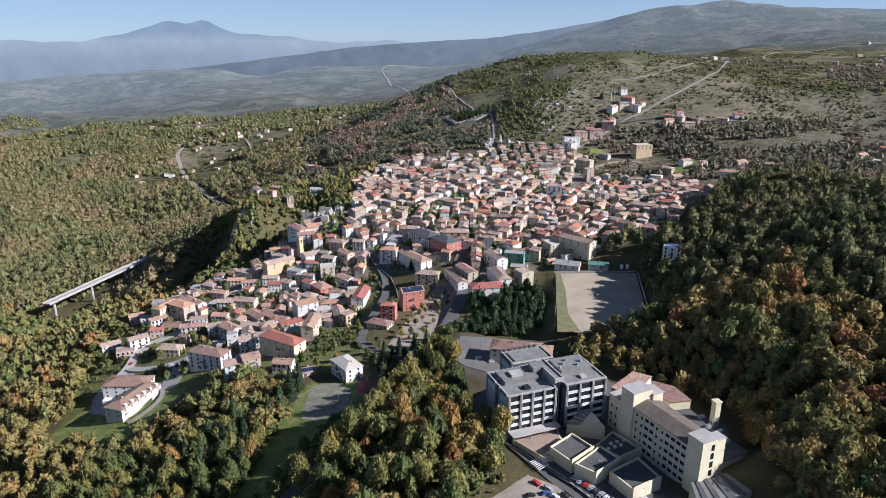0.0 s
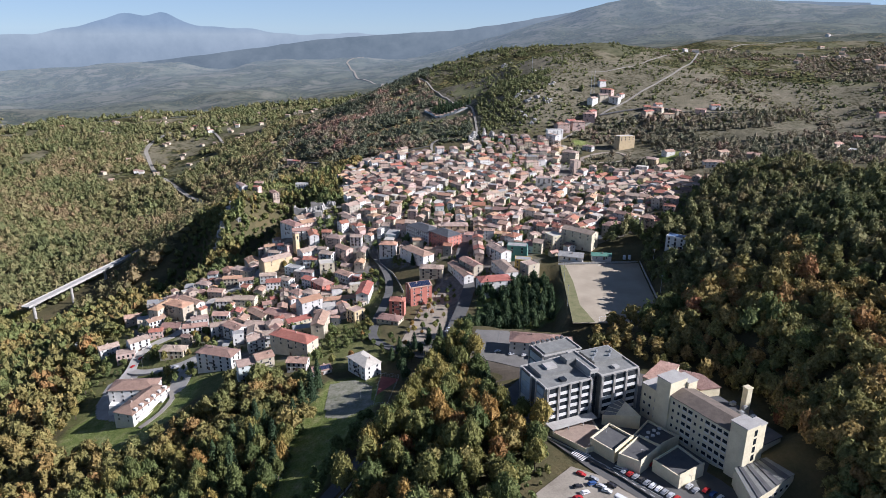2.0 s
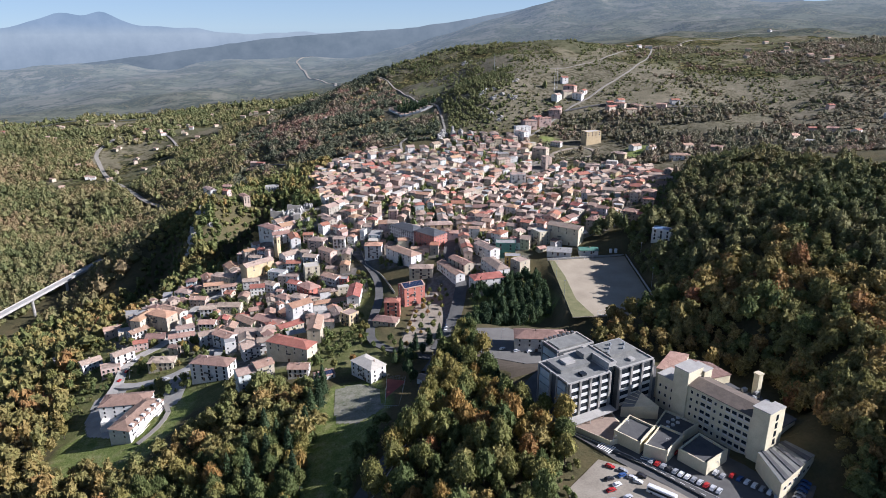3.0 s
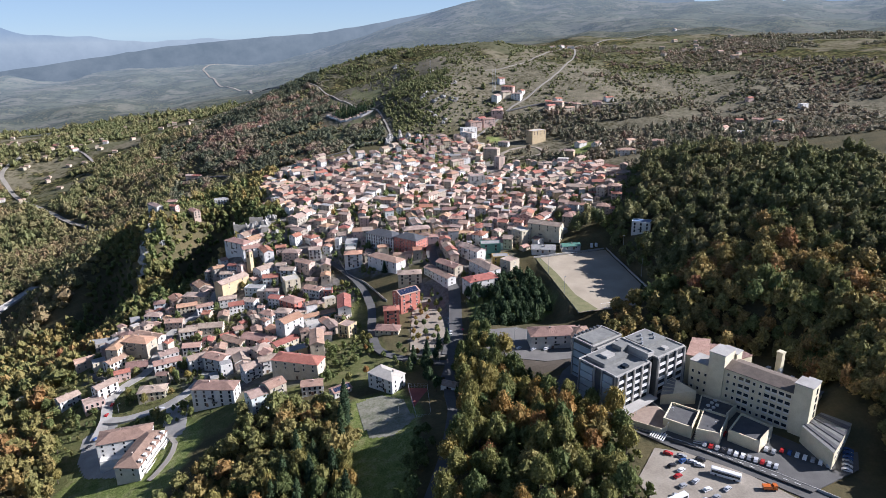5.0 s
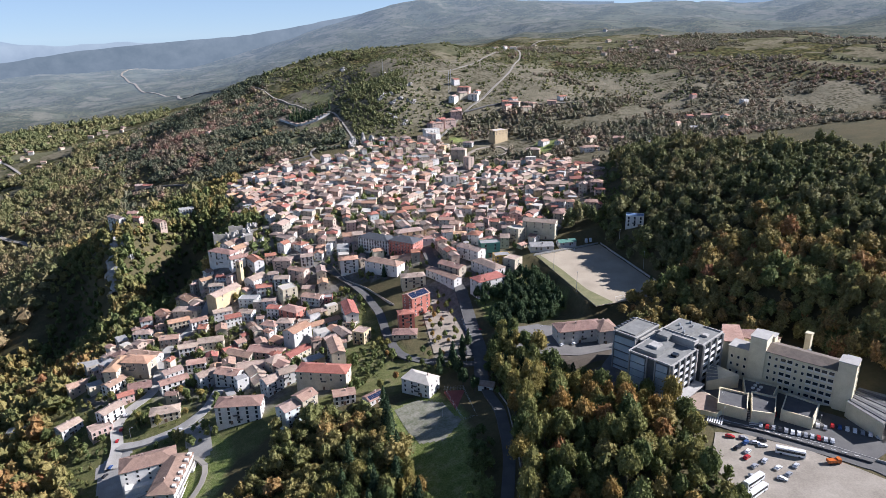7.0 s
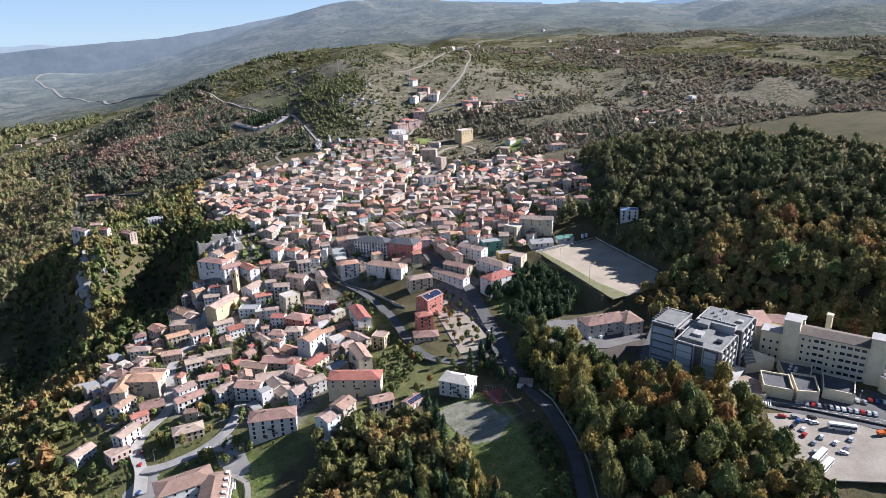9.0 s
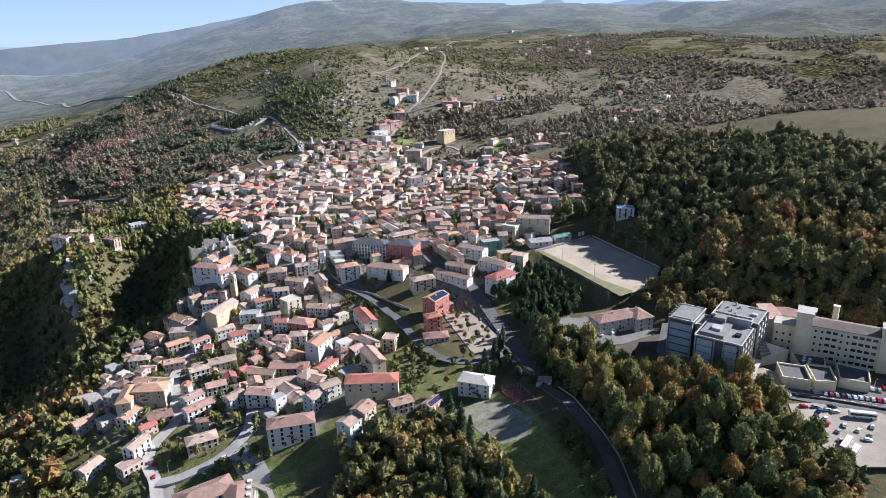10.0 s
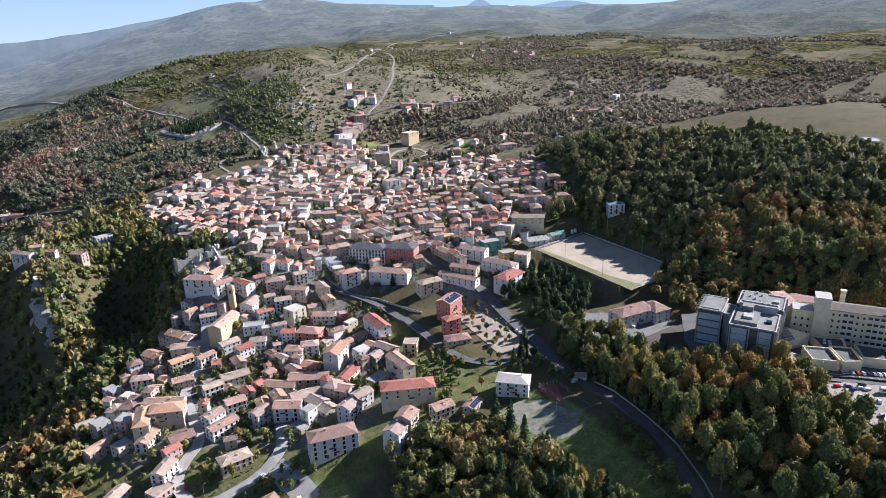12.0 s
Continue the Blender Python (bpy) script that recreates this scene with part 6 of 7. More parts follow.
def cliff(line, drop, seed, label):
    """A rugged, nearly upright rock face under a line that falls to the west."""
    rows, cols = 14, 60
    b = Build()
    pts = [Vector(p) for p in line]
    total = len(pts) - 1
    for i in range(rows + 1):
        for k in range(cols + 1):
            q = k / cols * total
            n = min(int(q), total - 1)
            p = pts[n].lerp(pts[n + 1], q - n)
            f = i / rows
            end = min(1.0, 6 * min(k / cols, 1 - k / cols) + 0.15)
            z = hz(p.x + 7, p.y) + 2.5 * end - drop * end * f + 2.0 * noise.noise(Vector((k * 0.35, i * 0.2, seed)))
            out = 3.2 * noise.fractal(Vector((k * 0.22, i * 0.34, seed + 5.0)), 0.8, 2.1, 4) + 2.2 * noise.cell(Vector((k * 0.5, i * 0.28, seed)))
            b.v.append((p.x + 4 - 7.0 * f - out, p.y, z))
    w = cols + 1
    for i in range(rows):
        for k in range(cols):
            b.f.append((i * w + k, (i + 1) * w + k, (i + 1) * w + k + 1, i * w + k + 1))
            b.m.append(0)
    top = len(b.v)
    for k in range(w):
        x, y, z = b.v[k]
        b.v.append((x + 9, y, hz(x + 9, y) - 1.0))
    for k in range(cols):
        b.f.append((k, k + 1, top + k + 1, top + k))
        b.m.append(0)
    single("cliff", b, ROCK, label, "rock", "limestone crags")


cliff([(-252, 838), (-258, 826), (-264, 812), (-267, 797), (-266, 780), (-264, 762), (-264, 748)], 24, 3.0, "pale limestone cliff along the edge of the wooded spur")
# ruined castle on the town rock
RUIN = surface("ruin_stone", (0.20, 0.185, 0.16), (0.42, 0.395, 0.35), 0.3, 1.6, 0.95, 0.5)
ruin = thing("castle_ruin", pose(-133, 700, 8), "roofless grey stone castle ruin on the town rock", "ruin")
for x0, x1, y0, y1, zt in ((-26, -14, 4, 5.2, 3.5), (-26, -24.8, 5.2, 14, 4.5), (-14.0, -12.8, 4, 13, 3.0), (4, 5.2, -26, -14, 7.0), (2, 22, 6, 7.2, 4.0), (20.8, 22, -10, 6, 5.0), (-10, 4, 22, 23.2, 5.0)):
    b = Build()
    b.box(x0, x1, y0, y1, -9, zt)
    b.box(x0 + 0.1, x0 + (x1 - x0) * 0.4, y0 + 0.1, y0 + (y1 - y0) * 0.4 + 0.3, zt, zt + 1.2)
    part("wall", b, RUIN, ruin)
b = Build()
b.v = [(x, y, z) for z, q in ((-9, 4.6), (8.5, 3.4)) for x, y in ((5 - q, -25 - q), (5 + q, -25 - q), (5 + q, -25 + q), (5 - q, -25 + q))]
b.f = [(0, 1, 5, 4), (1, 2, 6, 5), (2, 3, 7, 6), (3, 0, 4, 7), (4, 5, 6, 7)]
b.m = [0] * 5
part("tower", b, RUIN, ruin, "battered stump of a square tower")

# cemetery: white boundary wall, chapels and cypresses
wall_run("cemetery_wall", [(-2, 1268), (8, 1232), (24, 1190), (50, 1184), (72, 1186)], 2.6, 1.4, WALL["w"], "white wall of burial niches round the cemetery", category="wall")
for k in range(14):
    x, y = (26 + k * 6.5, 1193 + 3 * math.sin(k * 1.9)) if k < 7 else (2 + (k - 7) * 2.6, 1266 - (k - 7) * 11.0)
    house(x, y, rand(4, 7), rand(3.5, 5), rand(-20, 20), 1, "g", "n", "w", windows=0, far=True, name="chapel", label="small white burial chapel with a pitched roof", group="burial chapels")
# masts on the hill
for x, y, h in ((283, 1153, 38), (290, 1160, 38), (204, 1290, 34)):
    o = thing("lattice_mast", pose(x, y, hz(x, y)), "slender steel lattice radio mast on the hill", "mast", "radio masts")
    b = Build()
    for k in range(3):
        w = k * 2.094
        b.rod((1.1 * math.cos(w), 1.1 * math.sin(w), -1), (0.25 * math.cos(w), 0.25 * math.sin(w), h), 0.10, 4)
    part("leg", b, METAL, o)
    b = Build()
    for j in range(12):
        for k in range(3):
            w, w2, f = k * 2.094, (k + 1) * 2.094, 1.1 - 0.85 * j / 12
            b.rod((f * math.cos(w), f * math.sin(w), h * j / 12), (f * math.cos(w2) * 0.93, f * math.sin(w2) * 0.93, h * (j + 1) / 12), 0.05, 3)
    part("brace", b, METAL, o)

# scattered farmhouses on the hills and in the valley
random.seed(21)
for x, y, st in ((-640, 1500, 2), (-655, 1512, 2), (-560, 1780, 2), (-500, 1830, 2), (-610, 1820, 2), (-380, 1400, 2), (-345, 1370, 1), (-300, 1330, 2), (-245, 1180, 2), (-232, 1170, 1), (-120, 1330, 1), (620, 1590, 2), (650, 1600, 2), (600, 1600, 1),
                 (470, 1075, 2), (380, 1090, 2), (360, 1085, 2), (440, 1060, 2), (585, 880, 2), (610, 870, 2), (640, 860, 1), (700, 1000, 2), (-900, 2000, 2), (-850, 2060, 2), (-1000, 1900, 2), (-740, 1950, 2), (330, 900, 2), (345, 880, 2), (420, 840, 2),
                 (1050, 1750, 2), (1250, 2050, 2), (900, 1300, 2), (-1100, 2300, 2), (-1300, 2250, 2)):
    house(x, y, rand(10, 16), rand(8, 11), rand(-40, 40), st, "g", random.choice("tnr"), random.choice("wwcp"), windows=4, far=True, name="farmhouse", group="scattered farmhouses")

# houses along the hill road and on the plateau
for k, (x, y, L, W, st, rf, wl) in enumerate(((184, 1013, 26, 10, 3, "c", "w"), (206, 1045, 14, 10, 2, "r", "p"), (226, 1051, 14, 10, 3, "r", "w"), (246, 1062, 14, 10, 3, "r", "c"), (267, 1080, 14, 10, 3, "r", "p"), (278, 1120, 16, 11, 3, "n", "w"),
                                              (298, 1130, 16, 11, 3, "n", "c"), (311, 1187, 12, 9, 3, "r", "w"), (330, 1135, 12, 9, 2, "r", "w"), (357, 1070, 22, 9, 2, "r", "c"), (384, 1052, 18, 9, 2, "t", "c"),
                                              (222, 965, 12, 10, 2, "g", "c"), (197, 924, 12, 11, 4, "n", "p"), (390, 866, 16, 10, 2, "t", "c"), (295, 878, 13, 9, 2, "n", "y"), (547, 865, 18, 10, 1, "t", "c"),
                                              (543, 823, 18, 10, 1, "g", "w"), (567, 784, 26, 10, 1, "o", "c"), (741, 922, 14, 9, 2, "c", "w"), (430, 786, 14, 10, 1, "k", "c"), (388, 360, 24, 12, 1, "g", "w"))):
    if not any(overlap(x, y, L, W, radians(25), q) for q in TAKEN):
        house(x, y, L, W, 25 + 20 * math.sin(k * 1.7), st, "g" if rf not in "gc" else "f", rf, wl, windows=8, far=True, group="houses of the hill road")
# far hamlets and farms, joined
random.seed(77)
hw, hr = Build(), Build()
for k in range(110):
    cx, cy = random.choice(((-420, 1700), (-600, 1950), (-450, 1900), (-700, 1750), (-380, 1560), (1000, 1500), (-640, 1600)))
    x, y = random.gauss(cx, 130), random.gauss(cy, 140)
    L, W, h, m = rand(8, 14), rand(7, 10), rand(3.5, 7), pose(x, y, sheet_z(x, y) - 1.0, 0, 0, rand(0, 180))
    b = Build()
    b.box(-L / 2, L / 2, -W / 2, W / 2, 0, h + 1)
    for src, dst in ((b, hw), (roof_shape(L, W, h + 1, "g"), hr)):
        o = len(dst.v)
        dst.v += [tuple(m @ Vector(v)) for v in src.v]
        dst.f += [tuple(i + o for i in f) for f in src.f]
        dst.m += src.m
hamlets = thing("far_hamlets", pose(0, 0, 0), "tiny pale farmhouses scattered over far slopes", "houses", kind="stuff")
part("wall", hw, FARWALL["c"], hamlets)
part("roof", hr, FARROOF["t"], hamlets)


# ---------------------------------------------------------------- trees
def unit(v):
    return v / np.maximum(np.linalg.norm(v, axis=-1, keepdims=True), 1e-9)


OCTA_V = np.array([(1, 0, 0), (0, 1, 0), (-1, 0, 0), (0, -1, 0), (0, 0, 1), (0, 0, -1)], float)
OCTA_F = np.array([(0, 1, 4), (1, 2, 4), (2, 3, 4), (3, 0, 4), (1, 0, 5), (2, 1, 5), (3, 2, 5), (0, 3, 5)])


def sprays(rng, centre, normal, size):
    """Loose leaf sprays, one ragged triangle each."""
    n = len(centre)
    nrm = unit(normal + rng.normal(0, 0.8, (n, 3)))
    t = unit(np.cross(nrm, unit(rng.normal(0, 1, (n, 3)))))
    b = np.cross(nrm, t)
    s = (size * rng.uniform(0.6, 1.4, n))[:, None]
    w = rng.uniform(-0.6, 0.6, n)[:, None]
    return np.stack([centre - t * s, centre + b * s + t * s * w, centre + t * s - b * s * 0.7], 1)


def cards(rng, centre, normal, size):
    """Small tilted leaf cards, two triangles each."""
    n = len(centre)
    nrm = unit(normal + rng.normal(0, 0.75, (n, 3)))
    t = unit(np.cross(nrm, unit(rng.normal(0, 1, (n, 3)))))
    b = np.cross(nrm, t)
    s = (size * rng.uniform(0.6, 1.3, n))[:, None]
    k = rng.uniform(0.5, 1.0, n)[:, None]
    p0, p1, p2, p3 = centre - t * s, centre - b * s * k, centre + t * s, centre + b * s * k
    return np.concatenate([np.stack([p0, p1, p2], 1), np.stack([p0, p2, p3], 1)])


def bush(seed):
    """A low rounded bush of unit radius with a ragged outline."""
    rng = np.random.default_rng(seed)
    v = OCTA_V * rng.uniform(0.8, 1.2, (len(OCTA_V), 1)) * (1, 1, 0.8) + (0, 0, 0.45)
    d = unit(rng.normal(0, 1, (10, 3)) + (0, 0, 0.6))
    return np.concatenate([v[OCTA_F], sprays(rng, d * 0.85 + (0, 0, 0.5), d, 0.3)])


def broadleaf(seed, leaves, size, lobes=11, cores=1.0, fill=0.80):
    """A crown of unit radius standing on z = 0: lobes of leaf sprays round small dark cores."""
    rng = np.random.default_rng(seed)
    c = unit(rng.normal(0, 1, (lobes, 3))) * rng.uniform(0.20, 0.56, lobes)[:, None]
    c[:, 2] = np.abs(c[:, 2]) * 1.25 + 0.45
    c[0] = (0, 0, 1.1)
    r = rng.uniform(0.34, 0.56, lobes) * min(1.0, (11 / lobes) ** 0.3)
    tris = []
    for k in range(max(1, int(lobes * cores))):
        v = OCTA_V * r[k] * fill * rng.uniform(0.8, 1.2, (len(OCTA_V), 1)) + c[k]
        tris.append(v[OCTA_F])
    which = rng.integers(0, lobes, leaves)
    d = unit(rng.normal(0, 1, (leaves, 3)) + (0, 0, 0.35))
    tris.append(sprays(rng, c[which] + d * (r[which] * rng.uniform(0.55, 1.15, leaves))[:, None], d, size))
    return np.concatenate(tris)


def tuft(seed):
    """A far crown of unit radius: one ragged core and a few loose sprays of leaf."""
    rng = np.random.default_rng(seed)
    v = OCTA_V * rng.uniform(0.7, 1.1, (len(OCTA_V), 1)) * (1, 1, 0.9) + (0, 0, 0.75)
    d = unit(rng.normal(0, 1, (28, 3)) + (0, 0, 0.6))
    return np.concatenate([v[OCTA_F], sprays(rng, d * rng.uniform(0.65, 1.05, (28, 1)) + (0, 0, 0.8), d, 0.23)])


def conifer(seed, leaves, size):
    """A spire of unit radius and height 4."""
    rng = np.random.default_rng(seed)
    z = rng.uniform(0, 1, leaves) ** 1.25
    tier = np.floor(z * 11) / 11
    rad = (1 - z) ** 0.75 * (1.05 - 0.35 * (z - tier) * 11)
    w = rng.uniform(0, 2 * math.pi, leaves)
    rr = rad * rng.uniform(0.55, 1.0, leaves)
    p = np.stack([rr * np.cos(w), rr * np.sin(w), 0.35 + z * 3.65], 1)
    d = np.stack([np.cos(w), np.sin(w), np.full(leaves, 0.7)], 1)
    k = 9
    a = np.linspace(0, 2 * math.pi, k + 1)
    ring = np.stack([0.62 * np.cos(a), 0.62 * np.sin(a), np.full(k + 1, 0.35)], 1)
    core = np.stack([ring[:-1], ring[1:], np.tile((0, 0, 3.6), (k, 1))], 1)
    return np.concatenate([core, cards(rng, p, d, size)])


def tri_mesh(name, tris, mat, tone=None):
    n = len(tris)
    me = bpy.data.meshes.new(name)
    me.vertices.add(n * 3)
    me.vertices.foreach_set("co", tris.reshape(-1).astype(np.float32))
    me.loops.add(n * 3)
    me.loops.foreach_set("vertex_index", np.arange(n * 3, dtype=np.int32))
    me.polygons.add(n)
    me.polygons.foreach_set("loop_start", np.arange(0, n * 3, 3, dtype=np.int32))
    me.update(calc_edges=True)
    if tone is not None:
        add_attr(me, "tone", np.repeat(tone, 3))
    me.materials.append(mat)
    return me


def wood(name, x, y, r, tone, shapes, mat, label, stretch=1.0, category="woodland", rise=0.55):
    """Many trees joined into one stuff object."""
    rng = np.random.default_rng(len(x))
    z = height(x, y)
    out, tn = [], []
    pick = rng.integers(0, len(shapes), len(x))
    ang = rng.uniform(0, 2 * math.pi, len(x))
    tall = rng.uniform(0.80, 1.45, len(x)) * stretch
    r = r * rng.choice((0.7, 0.9, 1.0, 1.1, 1.3), len(x))
    for k, s in enumerate(shapes):
        for i in np.nonzero(pick == k)[0]:
            c, sn = math.cos(ang[i]), math.sin(ang[i])
            R = np.array([[c, sn, 0], [-sn, c, 0], [0, 0, 1]])
            t = (s @ R) * (r[i], r[i], r[i] * tall[i]) + (x[i], y[i], z[i] + rise * r[i])
            out.append(t)
            tn.append(np.full(len(t), tone[i]))
    if out:
        single(name, tri_mesh(name, np.concatenate(out), mat, np.concatenate(tn)), None, label, category, kind="stuff")


def scatter(rng, x0, x1, y0, y1, step):
    xs, ys = np.meshgrid(np.arange(x0, x1, step), np.arange(y0, y1, step))
    x = xs.ravel() + rng.uniform(-0.45, 0.45, xs.size) * step
    y = ys.ravel() + rng.uniform(-0.45, 0.45, xs.size) * step
    return x, y


def clear_of_roads(x, y, extra=5.5):
    ok = np.ones(x.shape, bool)
    for l, w, m in ROADS.values():
        ok &= near_line(l, x, y) > w / 2 + extra
    return ok


HOSPITAL_YARD = [(16, 300), (28, 270), (46, 240), (90, 185), (135, 205), (150, 290), (120, 330), (60, 345), (24, 330)]
PITCH_AREA = [(72, 388), (120, 388), (143, 408), (160, 514), (158, 524), (78, 524)]
VIADUCT_STRIP = [(-500, 715), (-452, 715), (-405, 945), (-452, 945)]
BACK_WOOD = [(76, 348), (104, 328), (145, 292), (136, 222), (150, 190), (185, 190), (185, 420), (150, 408), (136, 398), (120, 388), (84, 386)]
PITCH_BANK = [(147, 412), (164, 512), (176, 548), (200, 552), (186, 430), (152, 400)]
LANE_SHADE = [(-54, 322), (-50, 304), (-60, 280), (-74, 256), (-86, 240), (-90, 252), (-74, 280), (-62, 305)]
HAMLET = [(-258, 385), (-275, 455), (-285, 500), (-268, 540), (-240, 545), (-190, 480), (-160, 425), (-175, 385), (-215, 365)]
EAST_EDGE = [(160, 515), (205, 542), (240, 590), (285, 660), (315, 720), (302, 776), (270, 692), (200, 600), (172, 556)]
KEEP_OUT = [TOWN, EAST_EDGE, HAMLET, CLUSTER, VIADUCT_STRIP, HOSPITAL_YARD, PITCH_AREA, LAWN, GREEN_WEST, YARD, CAR_LOT, *PLOTS, *FIELDS, *CLEARINGS, *BARE]


def open_ground(x, y):
    ok = np.ones(x.shape, bool)
    for k in KEEP_OUT:
        ok &= ~inside(k, x, y)
    for cx, cy, r in ((-133, 708, 22), (170, 479, 12), (177, 486, 12), (164, 470, 9), (-261, 832, 9), (-268, 812, 9), (-271, 790, 9), (-270, 770, 9), (-268, 752, 9), (-270, 738, 8)):
        ok &= np.hypot(x - cx, y - cy) > r
    return ok & clear_of_roads(x, y)


def off_houses(x, y, margin=2.5):
    ok = np.ones(x.shape, bool)
    for tx, ty, tr, L, W, a in TAKEN:
        u = abs((x - tx) * math.cos(a) + (y - ty) * math.sin(a))
        v = abs(-(x - tx) * math.sin(a) + (y - ty) * math.cos(a))
        ok &= ~((u < L / 2 + margin) & (v < W / 2 + margin))
    return ok


rng = np.random.default_rng(7)
NEAR_SHAPES = [broadleaf(s, 330, 0.120, 9, 1.0, 0.85) for s in range(5)]
MID_SHAPES = [broadleaf(20 + s, 120, 0.17, 5, 1.0, 0.9) for s in range(6)]
BELT_SHAPES = [broadleaf(30 + s, 44, 0.25, 4, 1.0, 1.0) for s in range(6)]
TUFT_SHAPES = [tuft(130 + s) for s in range(8)]
BUSH_SHAPES = [bush(60 + s) for s in range(6)]


def tones(x, y, low, high, scale=60.0):
    patch = value_noise(x / scale, y / scale, 9)
    return np.clip(low + (high - low) * (0.55 * patch + 0.45 * rng.uniform(0, 1, x.shape) ** 1.3) , 0, 1)


# east wood on the slope
x, y = scatter(rng, 120, 430, 150, 720, 7.4)
ok = open_ground(x, y) & off_houses(x, y) & (x < 352 + 0.12 * np.maximum(y - 560, 0)) & ~((y > 600) & (x > 470 - 0.3 * (y - 300)))
x, y = x[ok], y[ok]
n1 = (y < 400) & (x < 230)
wood("east_wood", x[n1], y[n1], rng.uniform(4.3, 7.2, n1.sum()), tones(x[n1], y[n1], 0.05, 1.12, 40), NEAR_SHAPES, LEAF_MANY, "dense oak wood turning from green to rust")
wood("east_wood", x[~n1], y[~n1], rng.uniform(4.4, 7.0, (~n1).sum()), tones(x[~n1], y[~n1], 0.0, 0.75, 45), MID_SHAPES, LEAF_FAR, "dense green oak wood on the upper slope in autumn")
# trees close behind the hospital and round the pitch
x, y = scatter(rng, 128, 175, 170, 300, 7.0)
ok = inside([(133, 214), (140, 250), (150, 292), (172, 292), (172, 172), (140, 172), (128, 196)], x, y)
x, y = x[ok], y[ok]
wood("back_wood", x, y, rng.uniform(4.0, 6.6, len(x)), tones(x, y, 0.2, 1.0, 30), NEAR_SHAPES, LEAF_MANY, "gold and green trees on the bank beside the annex")
x, y = scatter(rng, 60, 200, 190, 420, 7.4)
ok = inside(BACK_WOOD, x, y) & clear_of_roads(x, y)
x, y = x[ok], y[ok]
wood("back_wood", x, y, rng.uniform(3.6, 6.4, len(x)), tones(x, y, 0.25, 1.15, 30), MID_SHAPES, LEAF_MANY, "autumn trees close behind the hospital")
x, y = scatter(rng, 140, 205, 398, 560, 6.4)
ok = inside(PITCH_BANK, x, y) & off_houses(x, y, 3.0) & (np.hypot(x - 171, y - 482) > 11)
x, y = x[ok], y[ok]
wood("pitch_thicket", x, y, rng.uniform(2.4, 4.4, len(x)), tones(x, y, 0.0, 0.7, 30), MID_SHAPES, LEAF_MANY, "dark thicket on the bank above the pitch")
# valley woods
x, y = scatter(rng, -620, -110, 180, 1010, 7.6)
ok = open_ground(x, y) & off_houses(x, y) & ~inside(WOOD_WEST, x, y) & ((x < -200) | (y > 600)) & ((y < 760) | (x > -330))
x, y = x[ok], y[ok]
n1 = (y < 430)
wood("valley_wood", x[n1], y[n1], rng.uniform(4.4, 7.0, n1.sum()), tones(x[n1], y[n1], 0.20, 0.95), MID_SHAPES, LEAF_MANY, "olive and golden wood on the valley side")
# Gorge mask: smaller crowns, and darker leaf tones that paint in the ravine's shade.
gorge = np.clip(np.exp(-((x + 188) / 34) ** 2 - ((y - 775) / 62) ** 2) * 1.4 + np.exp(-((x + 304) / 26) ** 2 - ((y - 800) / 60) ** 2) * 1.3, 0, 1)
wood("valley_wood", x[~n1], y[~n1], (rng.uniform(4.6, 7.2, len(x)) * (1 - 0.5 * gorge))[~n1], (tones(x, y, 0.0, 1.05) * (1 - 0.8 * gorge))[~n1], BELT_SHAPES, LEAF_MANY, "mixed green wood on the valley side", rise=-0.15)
x, y = scatter(rng, -1400, -110, 560, 1720, 9.8)
ok = open_ground(x, y) & off_houses(x, y) & ((x < -620) | (y > 760)) & ~((x > -330) & (y < 1010)) & (x < -1150 + 1.0 * y)
ok &= (x > -0.95 * y - 80) & ((y < 1030) | (x < -270)) & ~((x > -190) & (y < 1000)) & (value_noise(x / 150, y / 150, 2) > 0.20 + 0.24 * np.clip((y - 1300) / 250, 0, 1))
x, y = x[ok], y[ok]
wood("valley_wood", x, y, rng.uniform(5.0, 7.8, len(x)), tones(x, y, 0.0, 0.95, 75), TUFT_SHAPES, LEAF_FAR, "distant olive and brown woods of the valley", rise=-0.25)
x, y = scatter(rng, -1500, -180, 1720, 2300, 15.0)
ok = open_ground(x, y) & off_houses(x, y) & (value_noise(x / 120, y / 120, 2) > 0.45)
x, y = x[ok], y[ok]
wood("valley_wood", x, y, rng.uniform(4.5, 8.0, len(x)), tones(x, y, 0.0, 0.7, 90), TUFT_SHAPES, LEAF_FAR, "scattered copses and hedges of the far valley", rise=-0.25)
# brown and rust wood on the western flank of the hill, dark evergreen scrub on its rocky shoulder
x, y = scatter(rng, -330, 80, 1020, 1720, 6.6)
v = value_noise(x / 60, y / 60, 51) * 0.6 + value_noise(x / 24, y / 24, 52) * 0.4
ok = open_ground(x, y) & off_houses(x, y) & (x < 20 + 60 * (y < 1180)) & (v > 0.34 + 0.10 * ((x > -60) & (y > 1200)) - 0.2 * (y > 1540)) & ~((x > -14) & (y > 1180) & (y < 1290))
x, y = x[ok], y[ok]
gully = np.clip(2.2 * (value_noise((x + 0.35 * y) / 150, (y - 0.35 * x) / 42, 57) - 0.45), 0, 1)
wood("flank_wood", x, y, rng.uniform(2.8, 5.6, len(x)), np.clip(0.25 + 0.95 * tones(x, y, 0.1, 1.1, 70) - 0.75 * (1 - gully) * (value_noise(x / 50, y / 50, 58) > 0.35) - 0.4 * (y > 1560), 0, 1), TUFT_SHAPES, LEAF_RUST, "brown and rust autumn wood with dark green gullies", stretch=0.85, rise=-0.2)
x, y = scatter(rng, 20, 290, 1050, 1660, 6.0)
v = value_noise(x / 45, y / 45, 53) * 0.6 + value_noise(x / 18, y / 18, 54) * 0.4
